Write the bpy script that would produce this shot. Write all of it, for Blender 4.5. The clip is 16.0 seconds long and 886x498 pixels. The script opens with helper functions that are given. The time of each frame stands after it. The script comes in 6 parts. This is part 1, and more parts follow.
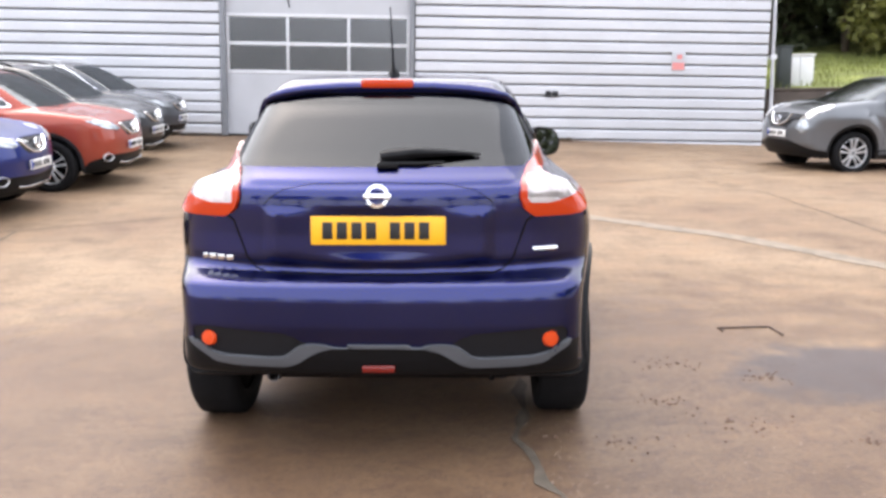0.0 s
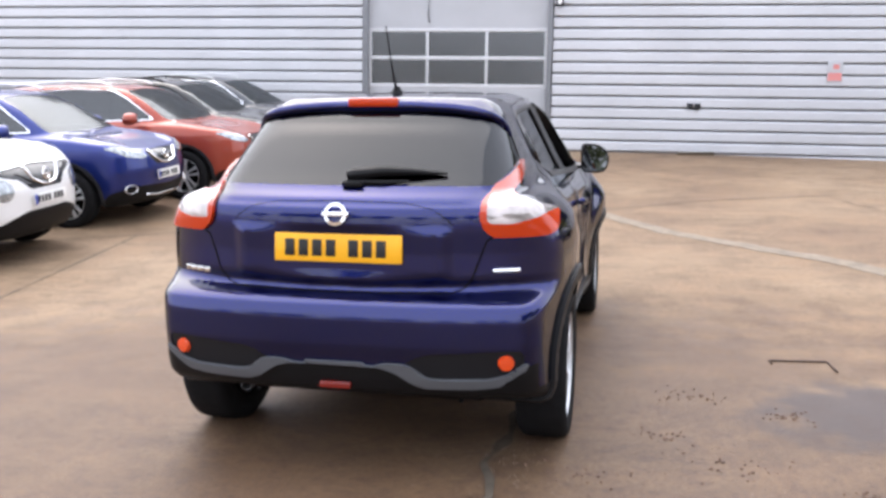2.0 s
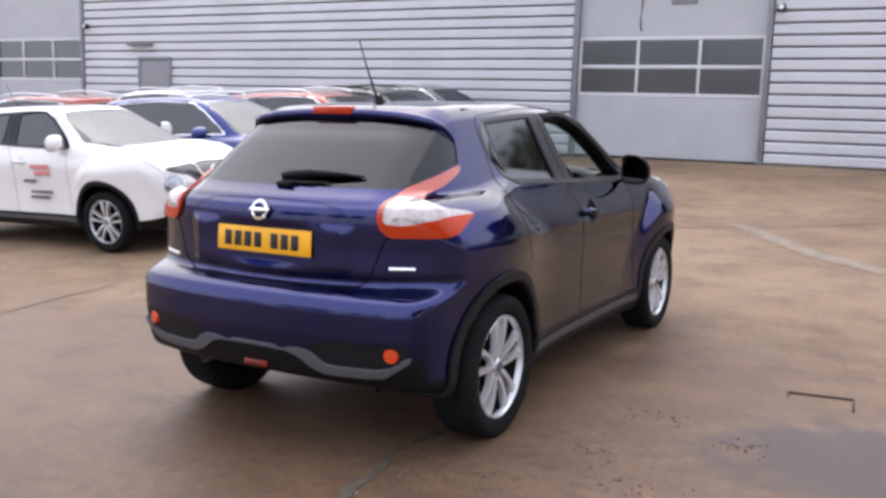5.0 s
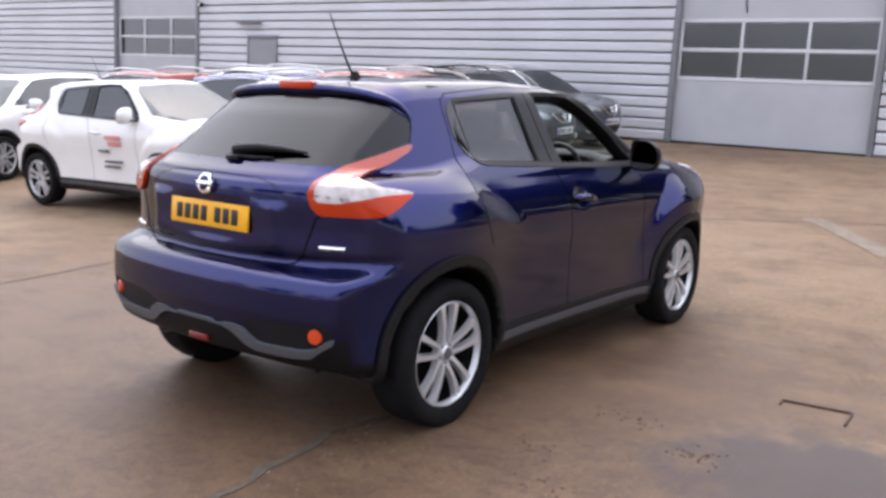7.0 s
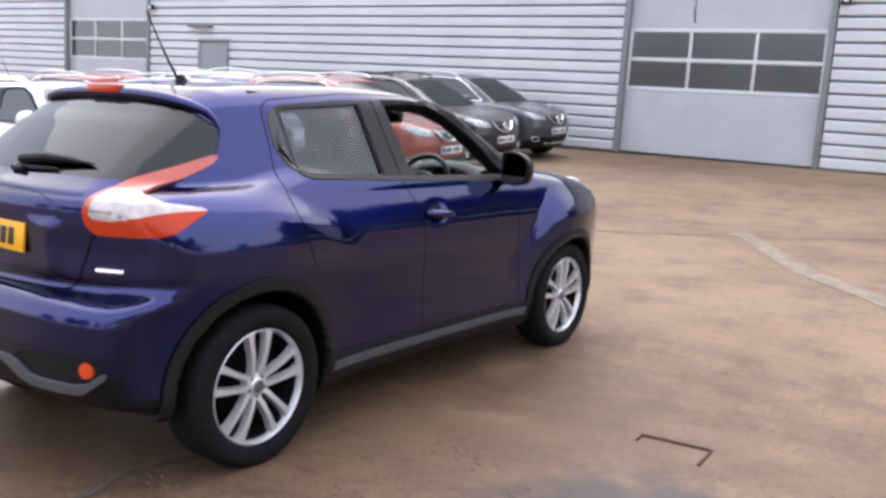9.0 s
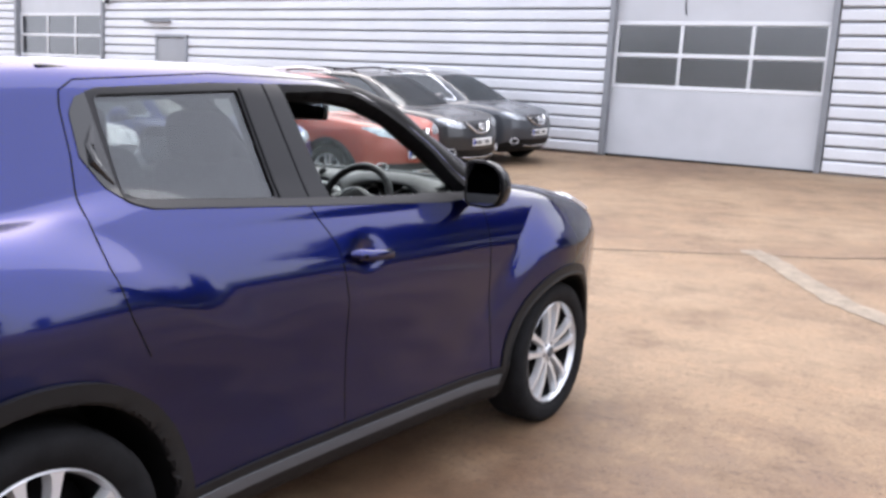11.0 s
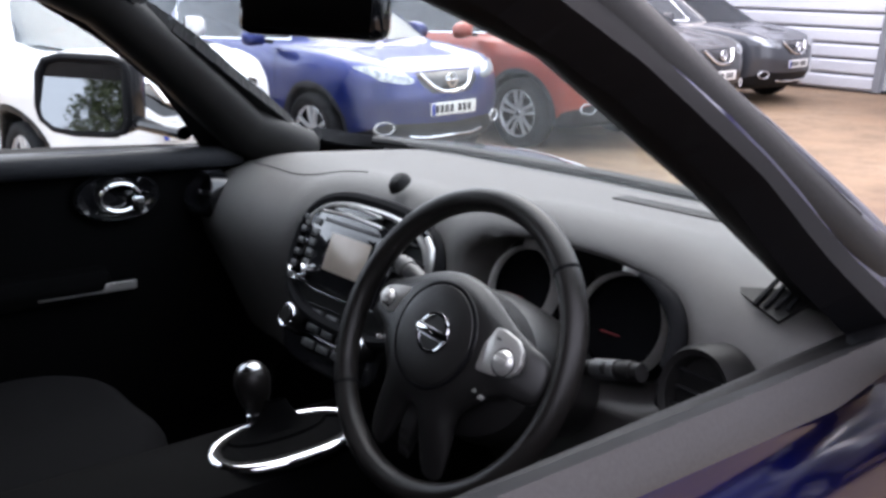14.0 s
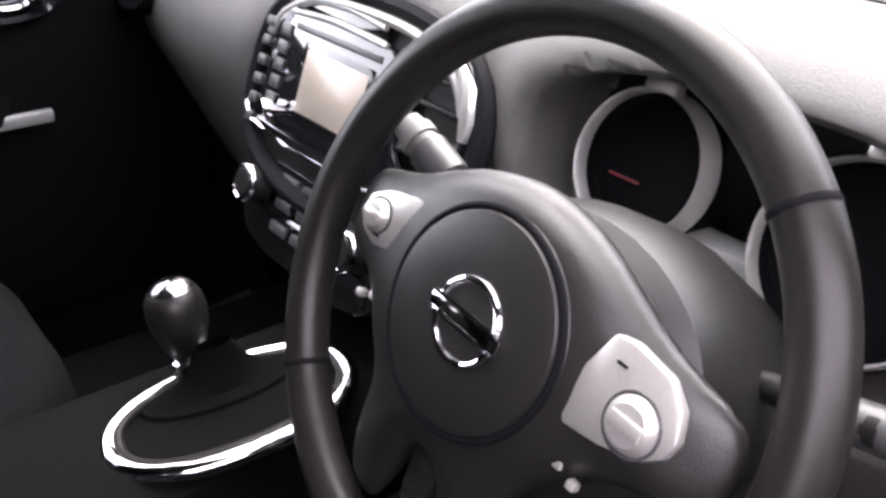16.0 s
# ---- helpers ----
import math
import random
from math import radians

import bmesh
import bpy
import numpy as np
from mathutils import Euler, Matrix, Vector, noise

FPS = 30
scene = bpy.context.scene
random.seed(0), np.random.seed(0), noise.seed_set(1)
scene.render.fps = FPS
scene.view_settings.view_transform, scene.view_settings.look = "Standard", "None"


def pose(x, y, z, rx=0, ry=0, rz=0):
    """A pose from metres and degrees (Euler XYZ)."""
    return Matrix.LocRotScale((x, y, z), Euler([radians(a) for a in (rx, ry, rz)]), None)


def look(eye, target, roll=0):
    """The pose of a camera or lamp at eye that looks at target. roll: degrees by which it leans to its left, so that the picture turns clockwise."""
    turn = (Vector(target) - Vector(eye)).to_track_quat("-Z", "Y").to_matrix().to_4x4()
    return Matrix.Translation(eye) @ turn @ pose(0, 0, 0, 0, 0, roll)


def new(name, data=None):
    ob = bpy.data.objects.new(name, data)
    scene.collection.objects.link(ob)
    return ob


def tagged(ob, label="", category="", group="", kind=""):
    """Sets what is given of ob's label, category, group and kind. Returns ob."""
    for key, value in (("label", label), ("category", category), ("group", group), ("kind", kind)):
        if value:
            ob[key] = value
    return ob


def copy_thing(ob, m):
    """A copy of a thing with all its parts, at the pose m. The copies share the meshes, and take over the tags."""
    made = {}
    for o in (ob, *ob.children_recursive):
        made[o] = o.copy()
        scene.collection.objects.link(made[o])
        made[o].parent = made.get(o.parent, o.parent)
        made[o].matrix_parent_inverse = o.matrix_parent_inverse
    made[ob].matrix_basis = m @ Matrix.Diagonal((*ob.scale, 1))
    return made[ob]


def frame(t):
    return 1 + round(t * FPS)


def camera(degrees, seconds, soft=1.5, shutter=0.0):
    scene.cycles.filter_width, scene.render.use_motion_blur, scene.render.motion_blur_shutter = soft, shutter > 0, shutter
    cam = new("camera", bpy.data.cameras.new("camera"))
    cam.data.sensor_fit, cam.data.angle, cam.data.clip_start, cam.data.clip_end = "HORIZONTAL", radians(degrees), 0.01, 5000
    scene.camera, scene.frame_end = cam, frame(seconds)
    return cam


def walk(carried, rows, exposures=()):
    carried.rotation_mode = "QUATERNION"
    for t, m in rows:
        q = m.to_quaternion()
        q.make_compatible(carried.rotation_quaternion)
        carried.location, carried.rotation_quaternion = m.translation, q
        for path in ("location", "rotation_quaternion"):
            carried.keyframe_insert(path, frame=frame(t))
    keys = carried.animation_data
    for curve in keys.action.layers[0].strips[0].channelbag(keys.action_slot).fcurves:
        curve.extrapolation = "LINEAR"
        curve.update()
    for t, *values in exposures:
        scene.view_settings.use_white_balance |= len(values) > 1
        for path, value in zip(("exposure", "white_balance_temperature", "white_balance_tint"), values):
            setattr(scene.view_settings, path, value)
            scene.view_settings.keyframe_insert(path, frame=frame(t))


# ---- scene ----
cam = camera(53.3, 16.0, soft=3.1)
PATH = [
    (0, (0.325, -5.249, 1.389), (0.279, -3.275, 1.07), -0.9),
    (0.5, (0.572, -5.295, 1.397), (0.436, -3.326, 1.074), -1.1),
    (1, (0.719, -5.221, 1.387), (0.489, -3.258, 1.08), -1.8),
    (1.5, (0.892, -5.121, 1.413), (0.544, -3.175, 1.104), -0.5),
    (2, (1.129, -5.134, 1.409), (0.705, -3.201, 1.12), -0.8),
    (2.5, (1.415, -5.183, 1.409), (0.888, -3.272, 1.144), -0.3),
    (3, (1.566, -5.119, 1.385), (0.965, -3.229, 1.132), -0.8),
    (3.5, (1.782, -4.99, 1.396), (1.055, -3.147, 1.129), -0.6),
    (4, (2.067, -4.978, 1.395), (1.235, -3.179, 1.132), -1.0),
    (6.5, (3.01, -4.42, 1.403), (1.869, -2.806, 1.095), 2.1),
    (7, (3.107, -4.297, 1.388), (1.909, -2.726, 1.078), 1.5),
    (7.5, (3.176, -4.105, 1.396), (1.915, -2.583, 1.088), 2.1),
    (8, (3.285, -3.988, 1.403), (1.94, -2.54, 1.097), 1.3),
    (8.5, (3.452, -3.837, 1.418), (2.262, -2.257, 1.12), 2.2),
    (11, (2.683, -2.339, 1.394), (1.563, -0.708, 1.107), 2.1),
    (11.5, (2.413, -1.966, 1.411), (1.268, -0.354, 1.114), 2.1),
    (12, (2.154, -1.525, 1.395), (0.948, 0.035, 1.064), 1.8),
    (12.5, (1.861, -1.14, 1.386), (0.636, 0.407, 1.057), 1.4),
    (13, (1.586, -0.816, 1.402), (0.288, 0.675, 1.095), 1.7),
    (13.5, (1.319, -0.47, 1.392), (-0.089, 0.905, 1.035), 1.5),
    (14, (1.064, -0.257, 1.383), (-0.376, 1.052, 0.921), 2.4),
    (14.5, (0.851, -0.084, 1.376), (-0.546, 1.215, 0.776), 2.1),
    (15, (0.764, 0.042, 1.345), (-0.667, 1.246, 0.634), 1.3),
    (15.5, (0.673, 0.114, 1.312), (-0.736, 1.259, 0.472), 1.5),
    (16, (0.636, 0.134, 1.301), (-0.735, 1.248, 0.364), 1.1),
]
EXPOSURES = [(0.0, 0.80, 6500, 12), (1.5, 0.66, 6400, 12), (3.0, 0.30, 6300, 14), (6.5, 0.08, 6300, 16), (8.5, 0.26, 6250, 16), (11.0, 0.72, 6350, 14), (12.5, 0.97, 6350, 14), (13.5, 0.95, 6350, 17), (14.0, 1.10, 6400, 20), (14.5, 1.45, 6700, 22), (15.0, 1.85, 6900, 25), (16.0, 2.75, 7000, 27)]
walk(cam, [(t, look(eye, target, roll)) for t, eye, target, roll in PATH], EXPOSURES)

# ---- world and light: bright overcast sky ----
world = bpy.data.worlds.new("overcast_sky")
scene.world = world
world.use_nodes = True
wn, wl = world.node_tree.nodes, world.node_tree.links
wn.clear()
sky = wn.new("ShaderNodeTexSky")
sky.sky_type = "NISHITA"
sky.sun_disc = False
sky.sun_elevation, sky.sun_rotation = radians(56), radians(323)
sky.air_density, sky.dust_density, sky.ozone_density = 1.0, 6.0, 1.0
soften = wn.new("ShaderNodeMix")
soften.data_type = "RGBA"
soften.inputs[0].default_value = 0.75
soften.inputs[7].default_value = (9.0, 9.3, 10.0, 1)
bg = wn.new("ShaderNodeBackground")
bg.inputs[1].default_value = 0.215
wout = wn.new("ShaderNodeOutputWorld")
wl.new(sky.outputs[0], soften.inputs[6])
wl.new(soften.outputs[2], bg.inputs[0])
wl.new(bg.outputs[0], wout.inputs[0])
sun = new("sun", bpy.data.lights.new("sun", "SUN"))
sun.data.energy, sun.data.angle, sun.data.color = 1.6, radians(85), (1.0, 0.95, 0.88)
sun.matrix_world = look((-9, 12, 22), (0, 0, 0))


# ---- materials ----
def socket(node, name, value):
    if name in node.inputs:
        node.inputs[name].default_value = value


def material(name, base, rough=0.5, metal=0.0, coat=0.0, var=0.0, scale=8.0, fine=0.0, fine_scale=120.0, bump=0.0, bump_scale=90.0, trans=0.0, ior=1.45, emit=0.0, spec=0.5, alpha=1.0):
    """A surface with two scales of variation in colour and roughness, and fine relief."""
    m = bpy.data.materials.new(name)
    m.use_nodes = True
    n, l = m.node_tree.nodes, m.node_tree.links
    b = n["Principled BSDF"]
    col = (*base, 1)
    socket(b, "Base Color", col)
    socket(b, "Roughness", rough)
    socket(b, "Metallic", metal)
    socket(b, "Coat Weight", coat)
    socket(b, "Coat Roughness", 0.03)
    socket(b, "Coat IOR", 1.43)
    socket(b, "Transmission Weight", trans)
    socket(b, "IOR", ior)
    socket(b, "Specular IOR Level", spec)
    socket(b, "Alpha", alpha)
    if emit:
        socket(b, "Emission Color", col)
        socket(b, "Emission Strength", emit)
    geo = n.new("ShaderNodeNewGeometry")
    if var or fine:
        last = None
        for sc, amount, detail in ((scale, var, 3), (fine_scale, fine, 2)):
            if not amount:
                continue
            t = n.new("ShaderNodeTexNoise")
            t.inputs["Scale"].default_value, t.inputs["Detail"].default_value = sc, detail
            l.new(geo.outputs["Position"], t.inputs["Vector"])
            mr = n.new("ShaderNodeMapRange")
            mr.inputs[1].default_value, mr.inputs[2].default_value = 0.3, 0.7
            mr.inputs[3].default_value, mr.inputs[4].default_value = 1 - amount, 1 + amount
            l.new(t.outputs[0], mr.inputs[0])
            if last is None:
                last = mr.outputs[0]
            else:
                mu = n.new("ShaderNodeMath")
                mu.operation = "MULTIPLY"
                l.new(last, mu.inputs[0])
                l.new(mr.outputs[0], mu.inputs[1])
                last = mu.outputs[0]
        vm = n.new("ShaderNodeVectorMath")
        vm.operation = "SCALE"
        vm.inputs[0].default_value = base
        l.new(last, vm.inputs["Scale"])
        l.new(vm.outputs[0], b.inputs["Base Color"])
    if bump:
        t = n.new("ShaderNodeTexNoise")
        t.inputs["Scale"].default_value, t.inputs["Detail"].default_value = bump_scale, 3
        l.new(geo.outputs["Position"], t.inputs["Vector"])
        bp = n.new("ShaderNodeBump")
        bp.inputs["Strength"].default_value, bp.inputs["Distance"].default_value = bump, 0.01
        l.new(t.outputs[0], bp.inputs["Height"])
        l.new(bp.outputs[0], b.inputs["Normal"])
    return m


def paint(name, base, flake=0.0, flake_rough=0.0):
    """Lacquered paint; flake is the share of metal flakes under the clear coat."""
    m = material(name, base, flake_rough or 0.45 - 0.12 * flake, flake, 1.0, var=0.04, scale=3.0, fine=0.05, fine_scale=900.0, spec=0.3)
    if flake > 0.9:
        socket(m.node_tree.nodes["Principled BSDF"], "Specular Tint", (0.02, 0.026, 0.17, 1))
    return m


BLUE = paint("blue_metallic_paint", (0.0050, 0.0096, 0.090), 1.0, 0.28)
socket(BLUE.node_tree.nodes["Principled BSDF"], "Coat Weight", 1.0)
socket(BLUE.node_tree.nodes["Principled BSDF"], "Coat IOR", 1.50)
socket(BLUE.node_tree.nodes["Principled BSDF"], "Coat Roughness", 0.06)
SUVBLUE = paint("royal_blue_paint", (0.011, 0.023, 0.15), 0.7)
RED = paint("copper_red_paint", (0.28, 0.045, 0.025), 0.4)
WHITE = paint("white_paint", (0.72, 0.72, 0.72), 0.0)
BLACK = paint("black_paint", (0.012, 0.013, 0.016))
GREY = paint("grey_metallic_paint", (0.11, 0.115, 0.125), 0.5)
DGREY = paint("dark_grey_paint", (0.05, 0.055, 0.065), 0.4)
SILVER = material("alloy_silver", (0.62, 0.63, 0.65), 0.30, 0.55, 0.6, fine=0.05, fine_scale=300)
CHROME = material("chrome", (0.85, 0.86, 0.88), 0.08, 1.0)
RUBBER = material("tyre_rubber", (0.009, 0.009, 0.010), 0.8, spec=0.15, var=0.25, scale=20, bump=0.3, bump_scale=200)
CLAD = material("grey_plastic_cladding", (0.024, 0.025, 0.029), 0.5, spec=0.3, fine=0.12, fine_scale=500, bump=0.15, bump_scale=700)
ARCH = material("dark_arch_plastic", (0.009, 0.009, 0.010), 0.5, spec=0.28, fine=0.12, fine_scale=500, bump=0.1, bump_scale=700)
PODBLACK = material("bumper_plastic_and_barrel_shade", (0.011, 0.011, 0.013), 0.5, spec=0.22, fine=0.12, fine_scale=500)
PILLAR = material("satin_grey_pillar_film", (0.010, 0.010, 0.012), 0.36, spec=0.22, fine=0.08, fine_scale=300)
SKID = material("satin_grey_plastic", (0.085, 0.09, 0.10), 0.45, fine=0.08, fine_scale=400)
BLACKSATIN = material("satin_black", (0.007, 0.007, 0.008), 0.7, spec=0.08, fine=0.1, fine_scale=500)
TRIM = material("black_trim", (0.006, 0.006, 0.007), 0.5, spec=0.2, fine=0.15, fine_scale=600)
GLOSS = material("gloss_black", (0.006, 0.006, 0.007), 0.08, 0.0, 0.5)
SEAM = material("seam_and_wheel_shade", (0.004, 0.004, 0.005), 0.8, spec=0.08)
REDLENS = material("red_lens", (0.44, 0.036, 0.005), 0.16, 0.0, 0.15, spec=0.3)
# red lens made paler, with the sky's reflection put into its colour
SKYLENS = material("sky_paled_red_lens", (0.44, 0.075, 0.048), 0.14, 0.0, 1.0)
FOGRED = material("dark_red_lens", (0.16, 0.008, 0.005), 0.2, 0.0, 0.6)
ORANGE = material("amber_reflector", (0.62, 0.06, 0.008), 0.25, 0.0, 0.6)
CLEAR = material("clear_lens", (0.82, 0.82, 0.83), 0.12, 0.0, 1.0)
# the uneven tone of this lens paints in its highlights
LAMPCLEAR = material("pale_lamp_lens_highlights", (0.46, 0.42, 0.41), 0.10, 0.5, 0.6, var=0.22, scale=22)
HEADLENS = material("headlight_lens", (0.34, 0.36, 0.38), 0.14, 0.6, 0.8, var=0.55, scale=26)
YELLOW = material("yellow_plate", (0.85, 0.42, 0.012), 0.35, var=0.03, scale=12)
PLATEWHITE = material("white_plate", (0.78, 0.78, 0.76), 0.35, var=0.03, scale=12)
PLATEBLUE = material("plate_blue_band", (0.02, 0.05, 0.35), 0.4)
MIRRORBLACK = material("black_mirror_housing", (0.006, 0.006, 0.007), 0.22, spec=0.25)
SEAL = material("grey_window_seal", (0.036, 0.035, 0.036), 0.5, spec=0.3, fine=0.12, fine_scale=300)
INK = material("plate_ink", (0.012, 0.012, 0.013), 0.5)


def glass(name, tint, rough=0.0, mix=0.5, edge=0.9):
    """Thin window glass: a clear tinted sheet with a mirror gloss on it."""
    m = bpy.data.materials.new(name)
    m.use_nodes = True
    n, l = m.node_tree.nodes, m.node_tree.links
    n.clear()
    out = n.new("ShaderNodeOutputMaterial")
    tr = n.new("ShaderNodeBsdfTransparent")
    tr.inputs[0].default_value = (*tint, 1)
    gl = n.new("ShaderNodeBsdfGlossy")
    gl.inputs["Roughness"].default_value = rough
    gl.inputs["Color"].default_value = (0.9, 0.92, 0.95, 1)
    fr = n.new("ShaderNodeLayerWeight")
    fr.inputs[0].default_value = 0.5
    curve5 = n.new("ShaderNodeMath")
    curve5.operation = "POWER"
    curve5.inputs[1].default_value = 4.0
    boost = n.new("ShaderNodeMath")
    boost.operation = "MULTIPLY_ADD"
    boost.inputs[1].default_value, boost.inputs[2].default_value = edge, mix
    boost.use_clamp = True
    l.new(fr.outputs[1], curve5.inputs[0])
    mx = n.new("ShaderNodeMixShader")
    l.new(curve5.outputs[0], boost.inputs[0])
    l.new(boost.outputs[0], mx.inputs[0])
    l.new(tr.outputs[0], mx.inputs[1])
    l.new(gl.outputs[0], mx.inputs[2])
    l.new(mx.outputs[0], out.inputs[0])
    return m


PRIVACY = glass("privacy_glass", (0.07, 0.072, 0.076), 0.02, 0.045, 0.45)
SCREENGLASS = glass("grey_windscreen_glass", (0.36, 0.41, 0.41), 0.14, 0.11, 0.22)
TINTGLASS = glass("tinted_car_glass", (0.20, 0.225, 0.225), 0.02, 0.09, 0.40)
CLEARGLASS = glass("clear_glass", (0.90, 0.95, 0.95), 0.0, 0.035, 0.30)
SIDEGLASS = glass("tinted_side_glass", (0.46, 0.47, 0.47), 0.05, 0.06, 0.42)
MIRROR = material("mirror_glass_silver", (0.22, 0.23, 0.245), 0.02, 1.0)
SHOPGLASS = glass("workshop_glass", (0.22, 0.225, 0.24), 0.20, 0.12)


# ---- mesh helpers: a shape is a pair of vertices and faces ----
def join(*shapes):
    vs, fs, k = [], [], 0
    for v, f in shapes:
        vs.extend(tuple(p) for p in v)
        fs.extend(tuple(i + k for i in face) for face in f)
        k += len(v)
    return vs, fs


def moved(shape, m):
    return [tuple(m @ Vector(p)) for p in shape[0]], shape[1]


def from_bm(bm):
    bm.verts.index_update()
    shape = [tuple(v.co) for v in bm.verts], [tuple(v.index for v in f.verts) for f in bm.faces]
    bm.free()
    return shape


def box(cx, cy, cz, sx, sy, sz, bevel=0.0, seg=2):
    bm = bmesh.new()
    bmesh.ops.create_cube(bm, size=1)
    bmesh.ops.scale(bm, vec=(sx, sy, sz), verts=bm.verts)
    if bevel:
        bmesh.ops.bevel(bm, geom=bm.edges[:], offset=bevel, segments=seg, profile=0.5, affect="EDGES")
    bmesh.ops.translate(bm, vec=(cx, cy, cz), verts=bm.verts)
    return from_bm(bm)


def lathe(profile, n=32, axis="z", arc=360.0, start=0.0):
    """A turned shape from (radius, height) pairs."""
    full = arc >= 359.9
    cols = n if full else n + 1
    vs, fs = [], []
    for i in range(cols):
        a = radians(start + arc * i / n)
        for r, h in profile:
            p = (r * math.cos(a), r * math.sin(a), h)
            vs.append({"z": p, "x": (h, p[0], p[1]), "y": (p[1], h, p[0])}[axis])
    k = len(profile)
    for i in range(n):
        j = (i + 1) % cols
        for q in range(k - 1):
            fs.append((i * k + q, j * k + q, j * k + q + 1, i * k + q + 1))
    return vs, fs


def tube(path, radius, n=8, closed=False, flat=1.0, cap=True):
    """A round bar along a path; flat squeezes it along z."""
    pts = [Vector(p) for p in path]
    vs, fs, m = [], [], len(pts)
    for i, p in enumerate(pts):
        a = pts[(i - 1) % m] if closed or i else p
        b = pts[(i + 1) % m] if closed or i < m - 1 else p
        d = (b - a).normalized()
        side = d.cross(Vector((0, 0, 1)))
        side = side.normalized() if side.length > 1e-3 else Vector((1, 0, 0))
        up = side.cross(d)
        r = radius[i] if isinstance(radius, (list, tuple)) else radius
        for k in range(n):
            t = 2 * math.pi * k / n
            vs.append(tuple(p + side * r * math.cos(t) + up * r * flat * math.sin(t)))
    for i in range(m if closed else m - 1):
        j = (i + 1) % m
        for k in range(n):
            q = (k + 1) % n
            fs.append((i * n + k, i * n + q, j * n + q, j * n + k))
    if not closed and cap:
        fs.append(tuple(range(n))[::-1])
        fs.append(tuple(range((m - 1) * n, m * n)))
    return vs, fs


def slab(outline, depth, m=None, bevel=0.0):
    """A flat outline in x, y, given thickness along z."""
    bm = bmesh.new()
    vs = [bm.verts.new((x, y, 0)) for x, y in outline]
    face = bm.faces.new(vs)
    out = bmesh.ops.extrude_face_region(bm, geom=[face])
    bmesh.ops.translate(bm, vec=(0, 0, depth), verts=[v for v in out["geom"] if isinstance(v, bmesh.types.BMVert)])
    bmesh.ops.recalc_face_normals(bm, faces=bm.faces)
    if bevel:
        bmesh.ops.bevel(bm, geom=bm.edges[:], offset=bevel, segments=2, profile=0.5, affect="EDGES")
    shape = from_bm(bm)
    return moved(shape, m) if m else shape


def part(name, shape, mat, parent=None, label="", smooth=True, angle=35, outer=0, skin=None):
    me = bpy.data.meshes.new(name)
    v, f = shape
    me.from_pydata([tuple(map(float, p)) for p in v], [], [tuple(map(int, q)) for q in f])
    for mm in mat if isinstance(mat, (list, tuple)) else [mat]:
        me.materials.append(mm)
    if outer:
        index = np.ones(len(me.polygons), dtype=np.int32)
        index[:outer] = 0
        me.polygons.foreach_set("material_index", index)
    me.update()
    if smooth:
        me.shade_smooth()
        if angle < 180:
            me.set_sharp_from_angle(angle=radians(angle))
    if skin:
        # exact normals of the smooth body surface on the outer faces
        field, count, fold = skin if len(skin) == 3 else (*skin, True)
        p = np.array(v, float)
        x, y, z, e = np.abs(p[:, 0]) if fold else p[:, 0], p[:, 1], p[:, 2], 2e-3
        g = np.stack([(field(x + e, y, z) - field(np.abs(x - e) if fold else x - e, y, z)) * np.where(fold & (p[:, 0] < 0), -1, 1), field(x, y + e, z) - field(x, y - e, z), field(x, y, z + e) - field(x, y, z - e)], 1)
        g /= np.maximum(np.linalg.norm(g, axis=1), 1e-9)[:, None]
        tri = np.array(f)
        flat = np.cross(p[tri[:, 1]] - p[tri[:, 0]], p[tri[:, 2]] - p[tri[:, 0]])
        flat /= np.maximum(np.linalg.norm(flat, axis=1), 1e-12)[:, None]
        loop = np.repeat(flat[:, None], 3, 1)
        loop[:count] = g[tri[:count]]
        if len(tri) > 2 * count:
            loop[count:2 * count] = -g[tri[count:2 * count]]
        bent = (loop * flat[:, None]).sum(2) < 0.82
        loop[bent] = np.repeat(flat[:, None], 3, 1)[bent]
        me.normals_split_custom_set(loop.reshape(-1, 3).tolist())
    ob = new(name, me)
    if parent:
        ob.parent = parent
    return tagged(ob, label)


def thing(name, m, label, category, group="", kind=""):
    ob = new(name)
    ob.empty_display_size = 0.2
    ob.matrix_world = m
    return tagged(ob, label, category, group, kind)


# ---- implicit surfaces for car bodies ----
def curve(pts, soft=0.0):
    p = np.array(pts, float)
    xs = np.linspace(p[0, 0] - 0.3, p[-1, 0] + 0.3, 900)
    ys = np.interp(xs, p[:, 0], p[:, 1])
    if soft:
        k = max(1, int(soft / (xs[1] - xs[0])))
        w = np.hanning(2 * k + 3)
        ys = np.convolve(np.pad(ys, k + 1, mode="edge"), w / w.sum(), "valid")
    return lambda v: np.interp(v, xs, ys)


def smax(a, b, k):
    h = np.clip(0.5 + 0.5 * (a - b) / k, 0, 1)
    return b + (a - b) * h + k * h * (1 - h)


def smin(a, b, k):
    return -smax(-a, -b, k)


